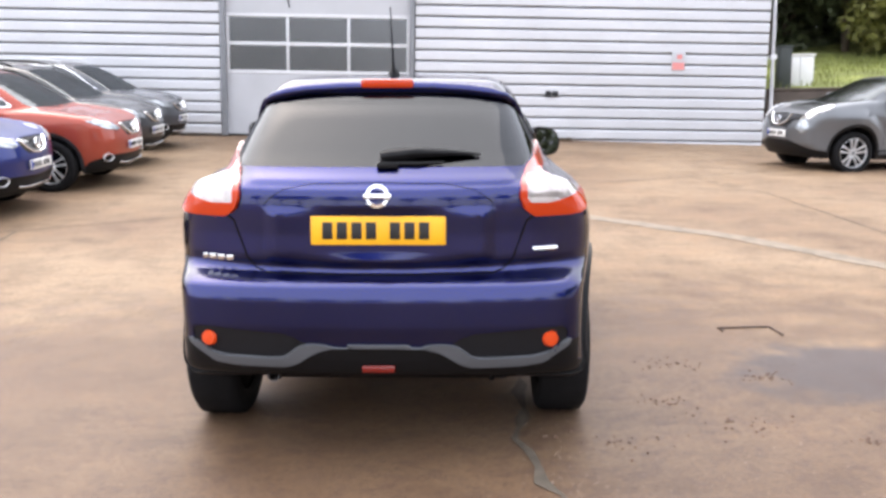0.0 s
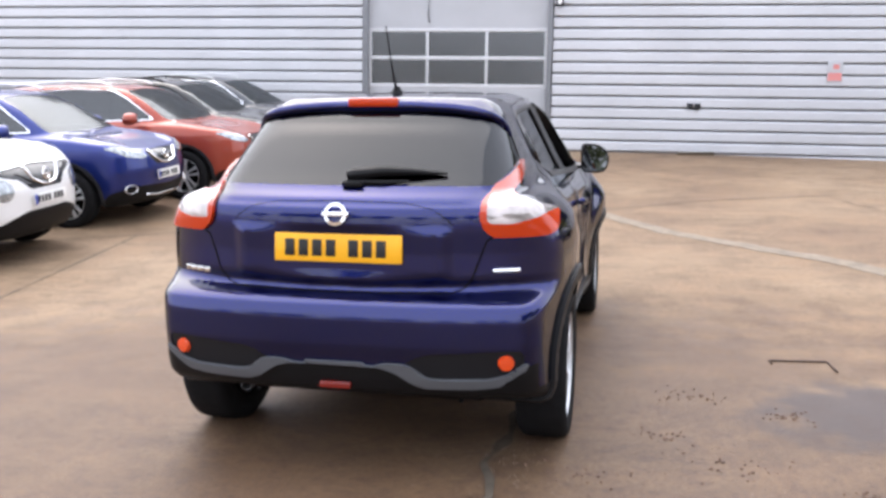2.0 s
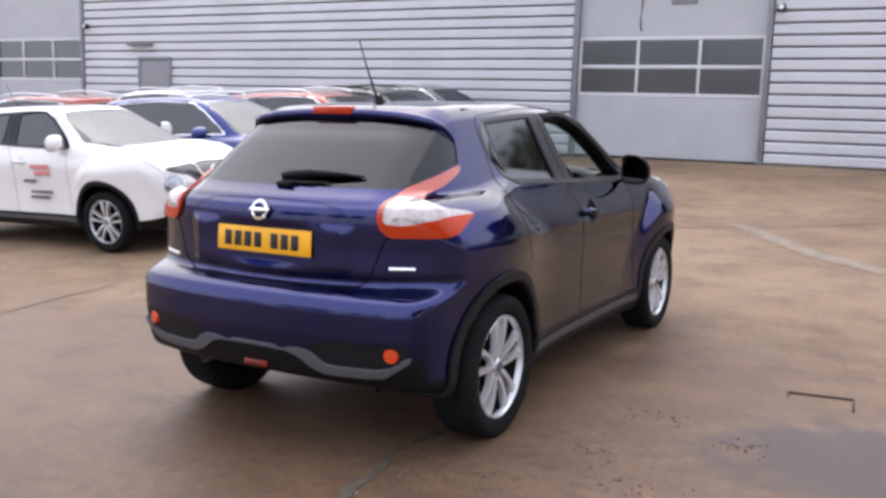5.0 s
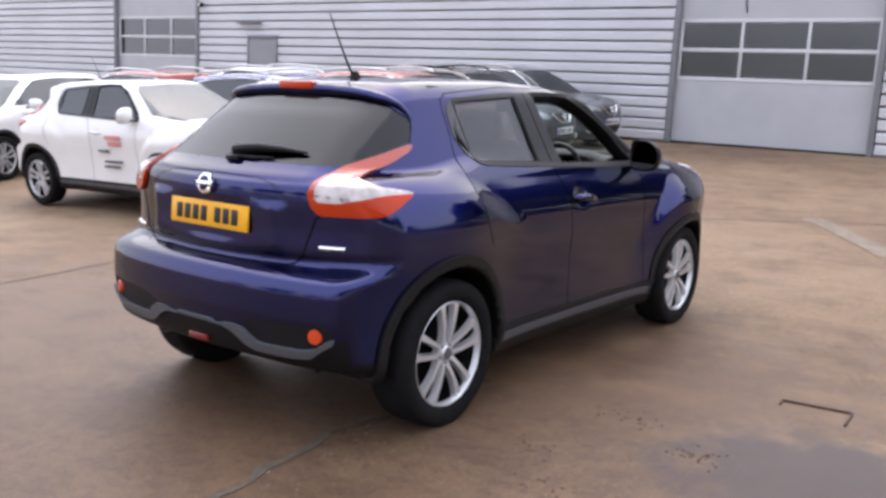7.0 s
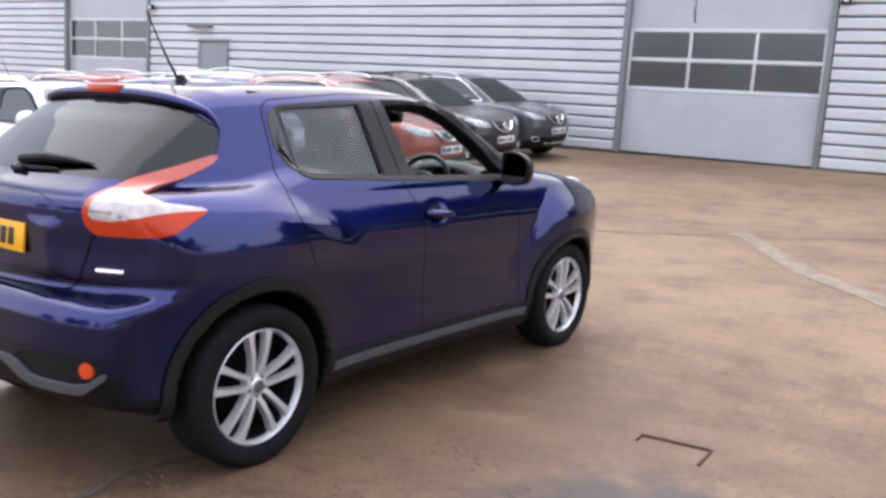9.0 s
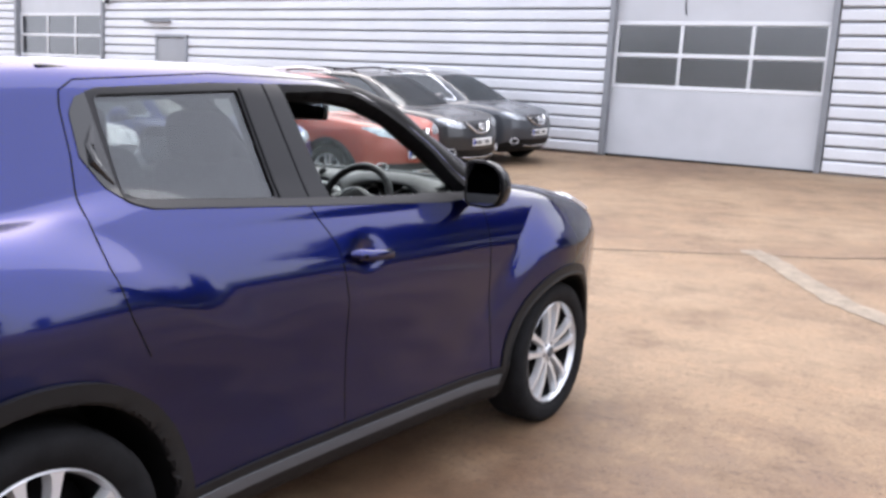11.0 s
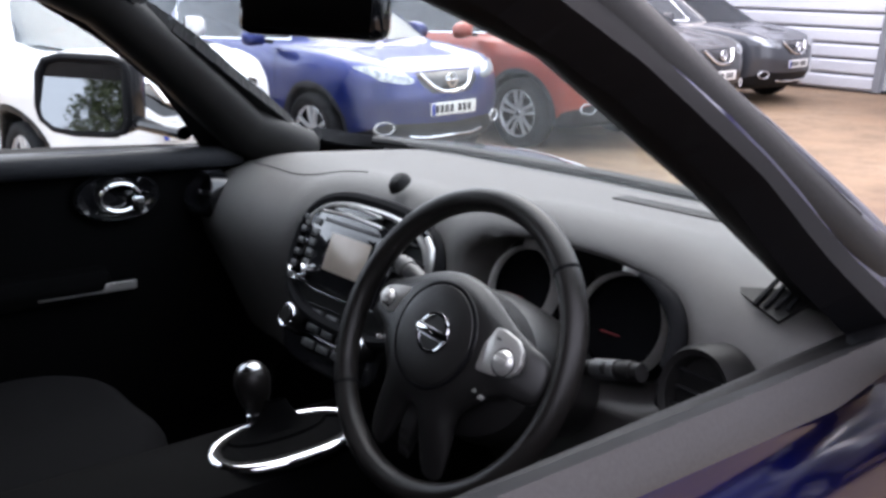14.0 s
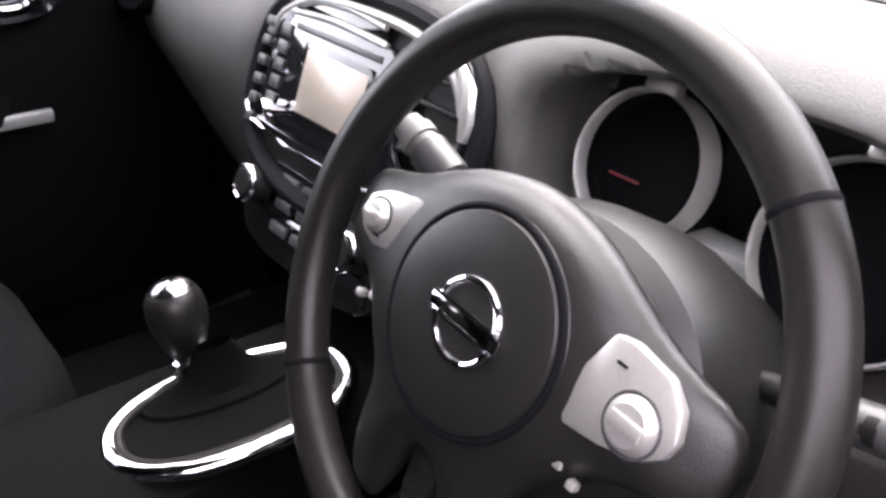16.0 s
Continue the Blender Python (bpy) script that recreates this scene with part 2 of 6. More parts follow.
def inpoly(u, v, pts, soft=0.0):
    """Signed distance to a closed outline, negative inside; soft rounds its corners."""
    p = np.array(pts, float)
    d = np.full(u.shape, 1e9)
    sign = np.ones(u.shape)
    for i in range(len(p)):
        a, b = p[i], p[i - 1]
        ex, ey = b - a
        wx, wy = u - a[0], v - a[1]
        t = np.clip((wx * ex + wy * ey) / (ex * ex + ey * ey + 1e-12), 0, 1)
        d = np.minimum(d, (wx - ex * t) ** 2 + (wy - ey * t) ** 2)
        c1, c2, c3 = v >= a[1], v < b[1], ex * wy > ey * wx
        flip = (c1 & c2 & c3) | (~c1 & ~c2 & ~c3)
        sign[flip] *= -1
    return sign * np.sqrt(d) - soft


def surface(f, lo, hi, res, sym=True):
    """The surface f = 0 as a mesh of quads cut into triangles; sym mirrors it in x."""
    nx, ny, nz = [int(math.ceil((hi[i] - (0 if i == 0 and sym else lo[i])) / res)) + 1 for i in range(3)]
    xs, ys, zs = (0 if sym else lo[0]) + np.arange(nx) * res, lo[1] + np.arange(ny) * res, lo[2] + np.arange(nz) * res
    half = f(*np.meshgrid(xs, ys, zs, indexing="ij"))
    vol = np.concatenate([half[:0:-1], half], 0) if sym else half
    org = np.array([-(nx - 1) * res if sym else lo[0], lo[1], lo[2]])
    fold = np.abs if sym else (lambda a: a)
    neg = vol < 0
    corners = [(i, j, k) for i in (0, 1) for j in (0, 1) for k in (0, 1)]
    sh = np.array(vol.shape) - 1

    def at(a, c):
        return a[c[0]:c[0] + sh[0], c[1]:c[1] + sh[1], c[2]:c[2] + sh[2]]

    count = sum(at(neg, c).astype(int) for c in corners)
    act = np.argwhere((count > 0) & (count < 8))
    ids = -np.ones(sh, int)
    ids[tuple(act.T)] = np.arange(len(act))
    acc, num = np.zeros((len(act), 3)), np.zeros(len(act))
    for c in corners:
        for ax in range(3):
            if c[ax]:
                continue
            d = list(c)
            d[ax] = 1
            a, b = vol[tuple((act + c).T)], vol[tuple((act + d).T)]
            on = (a < 0) != (b < 0)
            t = np.where(on, a / np.where(on, a - b, 1), 0)
            p = np.array(c, float)[None] + t[:, None] * np.eye(3)[ax]
            acc[on] += p[on]
            num[on] += 1
    verts = org + (act + acc / num[:, None]) * res
    e = 1e-3
    for _ in range(4):
        ax_, y_, z_ = fold(verts[:, 0]), verts[:, 1], verts[:, 2]
        v0 = f(ax_, y_, z_)
        g = np.stack([f(fold(verts[:, 0] + e), y_, z_) - f(fold(verts[:, 0] - e), y_, z_), f(ax_, y_ + e, z_) - f(ax_, y_ - e, z_), f(ax_, y_, z_ + e) - f(ax_, y_, z_ - e)], 1) / (2 * e)
        step = (v0 / np.maximum((g * g).sum(1), 0.05))[:, None] * g
        verts = verts - np.clip(step, -0.4 * res, 0.4 * res)
    quads = []
    for ax in range(3):
        o1, o2 = [(i == (ax + 1) % 3) for i in range(3)], [(i == (ax + 2) % 3) for i in range(3)]
        o1, o2 = np.array(o1, int), np.array(o2, int)
        a = neg[tuple(slice(None, -1) if i == ax else slice(1, -1) for i in range(3))]
        b = neg[tuple(slice(1, None) if i == ax else slice(1, -1) for i in range(3))]
        cells = np.argwhere(a != b)
        flip = a[tuple(cells.T)]
        cells = cells + o1 + o2
        q = np.stack([ids[tuple((cells - s).T)] for s in (o1 + o2, o2, o1 * 0, o1)], 1)
        q[~flip] = q[~flip][:, ::-1]
        quads.append(q)
    q = np.concatenate(quads)
    return verts, np.concatenate([q[:, [0, 1, 2]], q[:, [0, 2, 3]]])


def cut(mesh, field):
    """Cuts a triangle mesh along field = 0: the part where it is negative, and the rest."""
    v, t = mesh
    if not len(t):
        return mesh, mesh
    g = field(v)
    s = g[t] < 0
    n = s.sum(1)
    inner, outer = [t[n == 3]], [t[n == 0]]
    new_v, edge = [], {}
    base = len(v)

    def mid(a, b):
        key = (a, b) if a < b else (b, a)
        if key not in edge:
            w = g[a] / (g[a] - g[b])
            edge[key] = base + len(new_v)
            new_v.append(v[a] + w * (v[b] - v[a]))
        return edge[key]

    ins, outs = [], []
    for tri in np.nonzero((n == 1) | (n == 2))[0]:
        one = 0
        lone = n[tri] == 1
        for one in range(3):
            if s[tri][one] == lone:
                break
        a, b, c = t[tri][one], t[tri][(one + 1) % 3], t[tri][(one + 2) % 3]
        p, q = mid(a, b), mid(a, c)
        (ins if lone else outs).append((a, p, q))
        (outs if lone else ins).extend(((p, b, c), (p, c, q)))
    allv = np.concatenate([v, np.array(new_v)]) if new_v else v

    def pack(groups, extra):
        f = np.concatenate(groups + ([np.array(extra, int)] if extra else []))
        used, inv = np.unique(f, return_inverse=True)
        return allv[used], inv.reshape(-1, 3)

    return pack(inner, ins), pack(outer, outs)


def normals(mesh):
    v, t = mesh
    n = np.zeros_like(v)
    fn = np.cross(v[t[:, 1]] - v[t[:, 0]], v[t[:, 2]] - v[t[:, 0]])
    for k in range(3):
        np.add.at(n, t[:, k], fn)
    return n / np.maximum(np.linalg.norm(n, axis=1), 1e-12)[:, None]


def offset(mesh, d):
    return (mesh[0] + normals(mesh) * d, mesh[1])


def shell(mesh, thick, push=0.0):
    """Gives a sheet thickness inwards and closes its edges."""
    v, t = mesh
    if not len(t):
        return mesh
    n = normals(mesh)
    k = len(v)
    e = np.concatenate([t[:, [0, 1]], t[:, [1, 2]], t[:, [2, 0]]])
    key = np.sort(e, 1)
    _, inv, cnt = np.unique(key, axis=0, return_inverse=True, return_counts=True)
    rim = e[cnt[inv.ravel()] == 1]
    sides = np.concatenate([np.stack([rim[:, 1], rim[:, 0], rim[:, 0] + k], 1), np.stack([rim[:, 1], rim[:, 0] + k, rim[:, 1] + k], 1)])
    return np.concatenate([v + n * push, v + n * (push - thick)]), np.concatenate([t, t[:, ::-1] + k, sides])


# ---- the yard ----
def ground_z(x, y):
    """The yard is level round the blue car and climbs towards the workshop."""
    s = max(0.0, y - 0.8) / 13.5
    s = min(s, 1.0)
    return s * (0.69 - 0.03 * max(-90.0, min(9.0, x)) - 0.012 * max(0.0, min(9.0, x) - 2.0)) if s > 0 else 0.0


def concrete():
    """Buff concrete: broad damp stains, blotches, fine grit, a wet sheen where it is dark."""
    m = bpy.data.materials.new("worn_concrete")
    m.use_nodes = True
    n, l = m.node_tree.nodes, m.node_tree.links
    b = n["Principled BSDF"]
    pos = n.new("ShaderNodeNewGeometry").outputs["Position"]

    def tex(scale, detail, rough=0.5):
        t = n.new("ShaderNodeTexNoise")
        t.inputs["Scale"].default_value, t.inputs["Detail"].default_value, t.inputs["Roughness"].default_value = scale, detail, rough
        l.new(pos, t.inputs["Vector"])
        return t.outputs[0]

    def ramp(src, stops):
        r = n.new("ShaderNodeValToRGB")
        while len(r.color_ramp.elements) < len(stops):
            r.color_ramp.elements.new(0.5)
        for e, (p, c) in zip(r.color_ramp.elements, stops):
            e.position, e.color = p, (*c, 1)
        l.new(src, r.inputs[0])
        return r.outputs[0]

    def mix(kind, fac, a, bb):
        x = n.new("ShaderNodeMix")
        x.data_type, x.blend_type = "RGBA", kind
        for sock, val in ((x.inputs[0], fac), (x.inputs[6], a), (x.inputs[7], bb)):
            if hasattr(val, "links"):
                l.new(val, sock)
            else:
                sock.default_value = val
        return x.outputs[2]

    base = ramp(tex(0.35, 5, 0.6), [(0.30, (0.148, 0.094, 0.060)), (0.48, (0.202, 0.137, 0.085)), (0.66, (0.252, 0.181, 0.117))])
    blot = ramp(tex(2.2, 5, 0.65), [(0.32, (0.66, 0.62, 0.60)), (0.50, (1.0, 1.0, 1.0)), (0.68, (1.14, 1.10, 1.05))])
    grit = ramp(tex(90, 3, 0.7), [(0.30, (0.50, 0.47, 0.45)), (0.5, (1.0, 1.0, 1.0)), (0.72, (1.20, 1.18, 1.15))])
    stretch = n.new("ShaderNodeVectorMath")
    stretch.operation = "MULTIPLY"
    stretch.inputs[1].default_value = (0.7, 3.4, 1.0)
    l.new(pos, stretch.inputs[0])
    streak = n.new("ShaderNodeTexNoise")
    streak.inputs["Scale"].default_value, streak.inputs["Detail"].default_value, streak.inputs["Roughness"].default_value = 1.3, 6, 0.65
    l.new(stretch.outputs[0], streak.inputs["Vector"])
    wash = ramp(streak.outputs[0], [(0.34, (0.74, 0.71, 0.70)), (0.5, (1.0, 1.0, 1.0)), (0.68, (1.12, 1.09, 1.04))])
    col = mix("MULTIPLY", 0.8, base, blot)
    col = mix("MULTIPLY", 0.5, col, wash)
    col = mix("MULTIPLY", 0.9, col, grit)
    speck = ramp(tex(24, 4, 0.75), [(0.30, (0.48, 0.44, 0.42)), (0.45, (0.98, 0.98, 0.98)), (0.60, (1.04, 1.04, 1.04)), (0.70, (1.32, 1.28, 1.24))])
    col = mix("MULTIPLY", 0.8, col, speck)
    # damp patches round the manhole and where the cars drip
    sep = n.new("ShaderNodeSeparateXYZ")
    l.new(pos, sep.inputs[0])

    def patch(cx, cy, rx, ry, edge):
        parts = []
        for out, c, r in ((sep.outputs[0], cx, rx), (sep.outputs[1], cy, ry)):
            s = n.new("ShaderNodeMath")
            s.operation = "SUBTRACT"
            l.new(out, s.inputs[0])
            s.inputs[1].default_value = c
            d = n.new("ShaderNodeMath")
            d.operation = "DIVIDE"
            l.new(s.outputs[0], d.inputs[0])
            d.inputs[1].default_value = r
            q = n.new("ShaderNodeMath")
            q.operation = "MULTIPLY"
            l.new(d.outputs[0], q.inputs[0])
            l.new(d.outputs[0], q.inputs[1])
            parts.append(q.outputs[0])
        s = n.new("ShaderNodeMath")
        s.operation = "ADD"
        l.new(parts[0], s.inputs[0])
        l.new(parts[1], s.inputs[1])
        w = n.new("ShaderNodeMath")
        w.operation = "MULTIPLY_ADD"
        l.new(tex(2.6, 4, 0.6), w.inputs[0])
        w.inputs[1].default_value = edge
        l.new(s.outputs[0], w.inputs[2])
        r = n.new("ShaderNodeMapRange")
        r.inputs[1].default_value, r.inputs[2].default_value = 0.55 + edge / 2, 1.25 + edge / 2
        r.inputs[3].default_value, r.inputs[4].default_value = 1.0, 0.0
        l.new(w.outputs[0], r.inputs[0])
        return r.outputs[0]

    puddle = patch(2.35, -0.80, 0.62, 0.58, 3.0)
    damp = patch(-0.1, -2.5, 4.8, 3.9, 2.6)
    pud = n.new("ShaderNodeMath")
    pud.operation = "MULTIPLY"
    l.new(puddle, pud.inputs[0])
    pud.inputs[1].default_value = 0.85
    col = mix("MIX", pud.outputs[0], col, (0.088, 0.078, 0.085, 1))
    wetter = n.new("ShaderNodeMath")
    wetter.operation = "MULTIPLY"
    l.new(damp, wetter.inputs[0])
    wetter.inputs[1].default_value = 0.72
    col = mix("MULTIPLY", wetter.outputs[0], col, (0.50, 0.41, 0.36, 1))
    near = patch(0.9, -2.1, 2.6, 1.7, 2.2)

    def part_of(mask, src, low, high, amount):
        r = n.new("ShaderNodeMapRange")
        r.inputs[1].default_value, r.inputs[2].default_value, r.inputs[4].default_value = low, high, amount
        l.new(src, r.inputs[0])
        x = n.new("ShaderNodeMath")
        x.operation = "MULTIPLY"
        l.new(r.outputs[0], x.inputs[0])
        l.new(mask, x.inputs[1])
        return x.outputs[0]

    col = mix("MIX", part_of(near, tex(9, 6, 0.75), 0.47, 0.62, 0.55), col, (0.060, 0.034, 0.026, 1))
    col = mix("MIX", part_of(near, tex(46, 5, 0.8), 0.52, 0.62, 0.60), col, (0.045, 0.027, 0.021, 1))
    col = mix("MIX", part_of(near, tex(75, 3, 0.6), 0.66, 0.72, 0.75), col, (0.34, 0.27, 0.21, 1))
    l.new(col, b.inputs["Base Color"])
    b.inputs["Specular IOR Level"].default_value = 0.32
    rough = n.new("ShaderNodeMapRange")
    rough.inputs[3].default_value, rough.inputs[4].default_value = 0.68, 0.50
    l.new(damp, rough.inputs[0])
    l.new(rough.outputs[0], b.inputs["Roughness"])
    bp = n.new("ShaderNodeBump")
    bp.inputs["Strength"].default_value, bp.inputs["Distance"].default_value = 0.6, 0.006
    l.new(tex(70, 4, 0.7), bp.inputs["Height"])
    l.new(bp.outputs[0], b.inputs["Normal"])
    return m


def make_ground():
    xs = sorted(set([-400, -150, -70, -50] + list(np.arange(-40, 20.1, 1.0)) + [30, 60, 150, 400]))
    ys = sorted(set([-400, -150, -60, -30] + list(np.arange(-20, 14.6, 0.7)) + [14.3, 16, 20, 30, 60, 150, 400]))
    v = [(x, y, ground_z(x, y)) for x in xs for y in ys]
    n = len(ys)
    f = [(i * n + j, (i + 1) * n + j, (i + 1) * n + j + 1, i * n + j + 1) for i in range(len(xs) - 1) for j in range(n - 1)]
    m = concrete()
    ob = part("ground", (v, f), m, angle=180)
    tagged(ob, "worn damp buff concrete yard with cracks and stains", "ground", kind="structure")
    return ob


ground = make_ground()


# ---- the workshop building ----
def along(x):
    """A point of the workshop's front line."""
    return 14.35 + 0.05 * x


PANEL = material("grey_steel_cladding", (0.54, 0.55, 0.58), 0.42, 0.25, var=0.06, scale=0.7, fine=0.03, fine_scale=30)
DOORGREY = material("grey_door_panel", (0.42, 0.43, 0.455), 0.45, 0.0, var=0.05, scale=1.5)
FRAMEWHITE = material("white_window_bar", (0.60, 0.61, 0.63), 0.4)
JAMB = material("dark_grey_flashing", (0.20, 0.21, 0.23), 0.45, var=0.08, scale=3)
BLD = Matrix.Translation((0, 14.35, 0.69)) @ Matrix.Rotation(math.atan(0.05), 4, "Z") @ Matrix.Rotation(radians(1.75), 4, "Y")
PITCH = 0.236


def cladding_course(length):
    """One long steel course: a broad face with a rolled lip under it."""
    prof = [(0.02, 0.030), (-0.018, 0.034), (-0.034, 0.052), (-0.034, 0.200), (-0.016, 0.226), (0.02, 0.236)]
    v = [(x, y, z) for x in (0.0, length) for y, z in prof]
    n = len(prof)
    f = [(k, (k + 1) % n, n + (k + 1) % n, n + k) for k in range(n)]
    f += [tuple(range(n))[::-1], tuple(range(n, 2 * n))]
    return v, f


def make_wall(name, x0, x1, z0, z1):
    w = thing(name, BLD, "horizontal ribbed light grey steel cladding wall", "wall", kind="structure")
    part("backing", box((x0 + x1) / 2, 0.12, (z0 + z1) / 2, x1 - x0, 0.16, z1 - z0), JAMB, w, smooth=False)
    course = None
    for k in range(int((z1 - z0) / PITCH)):
        if course is None:
            course = part("panel", cladding_course(x1 - x0), PANEL, w, angle=20)
            ob = course
        else:
            ob = new("panel", course.data)
            ob.parent = w
        ob.location = (x0, 0.0, z0 + k * PITCH)
    return w


def make_sectional_door(name, x0, x1, z_glass, z_top, rows=2):
    d = thing(name, BLD, "grey sectional workshop door with two rows of glazed panes", "door", kind="structure")
    part("lower_panel", box((x0 + x1) / 2, 0.10, z_glass / 2, x1 - x0, 0.05, z_glass - 0.02), DOORGREY, d, smooth=False)
    step = 0.60
    top = z_glass + rows * step
    w = (x1 - x0) / 3
    for r in range(rows + 1):
        part("rail", box((x0 + x1) / 2, 0.095, z_glass + r * step, x1 - x0, 0.06, 0.075, 0.006), FRAMEWHITE, d)
    for c in range(4):
        part("mullion", box(min(max(x0 + c * w, x0 + 0.03), x1 - 0.03), 0.092, z_glass + rows * step / 2, 0.055, 0.055, rows * step - 0.08, 0.005), FRAMEWHITE, d)
    for r in range(rows):
        for c in range(3):
            part("pane", box(x0 + (c + 0.5) * w, 0.105, z_glass + (r + 0.5) * step, w - 0.05, 0.012, step - 0.07), SHOPGLASS, d, smooth=False)
    part("upper_panel", box((x0 + x1) / 2, 0.10, (top + z_top) / 2, x1 - x0, 0.05, z_top - top - 0.08), DOORGREY, d, smooth=False)
    for x, s in ((x0, -1), (x1, 1)):
        part("jamb", box(x + s * 0.055, 0.0, z_top / 2, 0.11, 0.16, z_top, 0.008), JAMB, d)
    part("bottom_seal", box((x0 + x1) / 2, 0.085, 0.02, x1 - x0, 0.06, 0.04), TRIM, d, smooth=False)
    return d


def make_raised_door(name, x0, x1, z_panel, z_head):
    """Plain door let down a little from its head, with the dark workshop showing over it."""
    d = thing(name, BLD, "plain grey workshop door with a dark gap under its red-lettered fascia", "door", kind="structure")
    mid, w = (x0 + x1) / 2, x1 - x0
    for k in range(5):
        part("panel", box(mid, 0.30, z_panel * (k + 0.5) / 5, w, 0.05, z_panel / 5 - 0.012, 0.004), JAMB, d, smooth=False)
    for x, s in ((x0, -1), (x1, 1)):
        part("jamb", box(x + s * 0.055, 0.12, TOPZ / 2, 0.11, 0.40, TOPZ, 0.008), JAMB, d)
    part("fascia", box(mid, 0.12, (z_head + TOPZ) / 2, w, 0.16, TOPZ - z_head, 0.01), DOORGREY, d)
    part("sign_board", box(mid - 0.1, 0.02, z_head + 0.62, w - 0.3, 0.03, 0.80, 0.006), SIGNRED, d, "faded red sign board")
    return d


SIGNRED = material("faded_sign_red", (0.50, 0.17, 0.17), 0.5, var=0.12, scale=3)
TOPZ = 5.6
make_wall("wall_north", -0.72, 7.0, -PITCH, TOPZ)
make_wall("wall_west", -20.15, -4.93, 0.0, TOPZ)
make_wall("wall_far", -33.2, -24.45, 0.0, TOPZ)
make_wall("wall_end", -84.0, -37.8, 0.0, TOPZ)
make_sectional_door("door_1", -4.80, -0.85, 1.38, TOPZ)
make_raised_door("door_3", -37.67, -33.33, 2.75, 3.55)
make_sectional_door("door_2", -24.3, -20.28, 1.55, TOPZ)
roof = part("roof", box(-38.5, 6.0, TOPZ + 0.1, 91.2, 12.3, 0.2), JAMB)
roof.matrix_world = BLD
tagged(roof, "low grey steel roof of the workshop", "roof", kind="structure")
wall_back = part("wall_back", join(box(-38.5, 12.0, TOPZ / 2, 91, 0.2, TOPZ), box(6.9, 6.0, TOPZ / 2, 0.2, 11.8, TOPZ), box(-83.9, 6.0, TOPZ / 2, 0.2, 11.8, TOPZ)), PANEL, smooth=False)
wall_back.matrix_world = BLD
tagged(wall_back, "plain grey steel back and side walls", "wall", kind="structure")


# ---- car bodies ----
JUKE = dict(
    recess=0.011, hub=(1.265, -1.265), tyre=0.333, arch=0.400, track=0.765,
    roof=[(-1.5, 1.47), (-1.34, 1.505), (-1.0, 1.535), (-0.4, 1.56), (0.0, 1.55), (0.25, 1.52), (0.5, 1.42), (0.8, 1.275), (1.05, 1.145), (1.2, 1.06), (1.6, 0.7)],
    deck=[(-2.1, 1.10), (-1.25, 1.13), (-0.9, 1.20), (0.6, 1.20), (0.9, 1.13), (1.05, 1.11), (1.3, 1.085), (1.6, 1.04), (1.85, 0.97), (2.0, 0.89), (2.1, 0.78)],
    rear=[(0.2, -1.84), (0.3, -1.91), (0.42, -1.96), (0.55, -1.985), (0.66, -1.985), (0.705, -1.97), (0.735, -1.93), (0.748, -1.885), (0.775, -1.885), (0.80, -1.903), (0.9, -1.90), (1.0, -1.905), (1.08, -1.90), (1.14, -1.80), (1.2, -1.72), (1.4, -1.47), (1.5, -1.38)],
    front=[(0.2, 1.93), (0.3, 2.02), (0.45, 2.09), (0.7, 2.10), (0.85, 2.06), (1.0, 1.95), (1.1, 1.7)],
    plan=[(-2.05, 0.76), (-1.8, 0.81), (-1.27, 0.86), (-0.8, 0.83), (0.0, 0.825), (0.7, 0.83), (1.27, 0.86), (1.7, 0.80), (2.1, 0.68)],
    sect=[(0.15, -0.12), (0.25, -0.05), (0.36, -0.012), (0.5, -0.018), (0.65, -0.016), (0.80, -0.006), (0.90, -0.004), (0.955, -0.014), (1.0, -0.028), (1.05, -0.048), (1.10, -0.074), (1.15, -0.105), (1.2, -0.14)],
    cabin=[(-1.9, 0.55), (-1.7, 0.63), (-1.4, 0.692), (-1.0, 0.725), (-0.3, 0.745), (0.5, 0.74), (0.9, 0.70), (1.2, 0.66)],
    haunch=True, cab_low=1.10, flare=(0.075, 0.043), tumble=0.50, belt=1.12, kr=0.22, kf=0.22, fender=0.035)
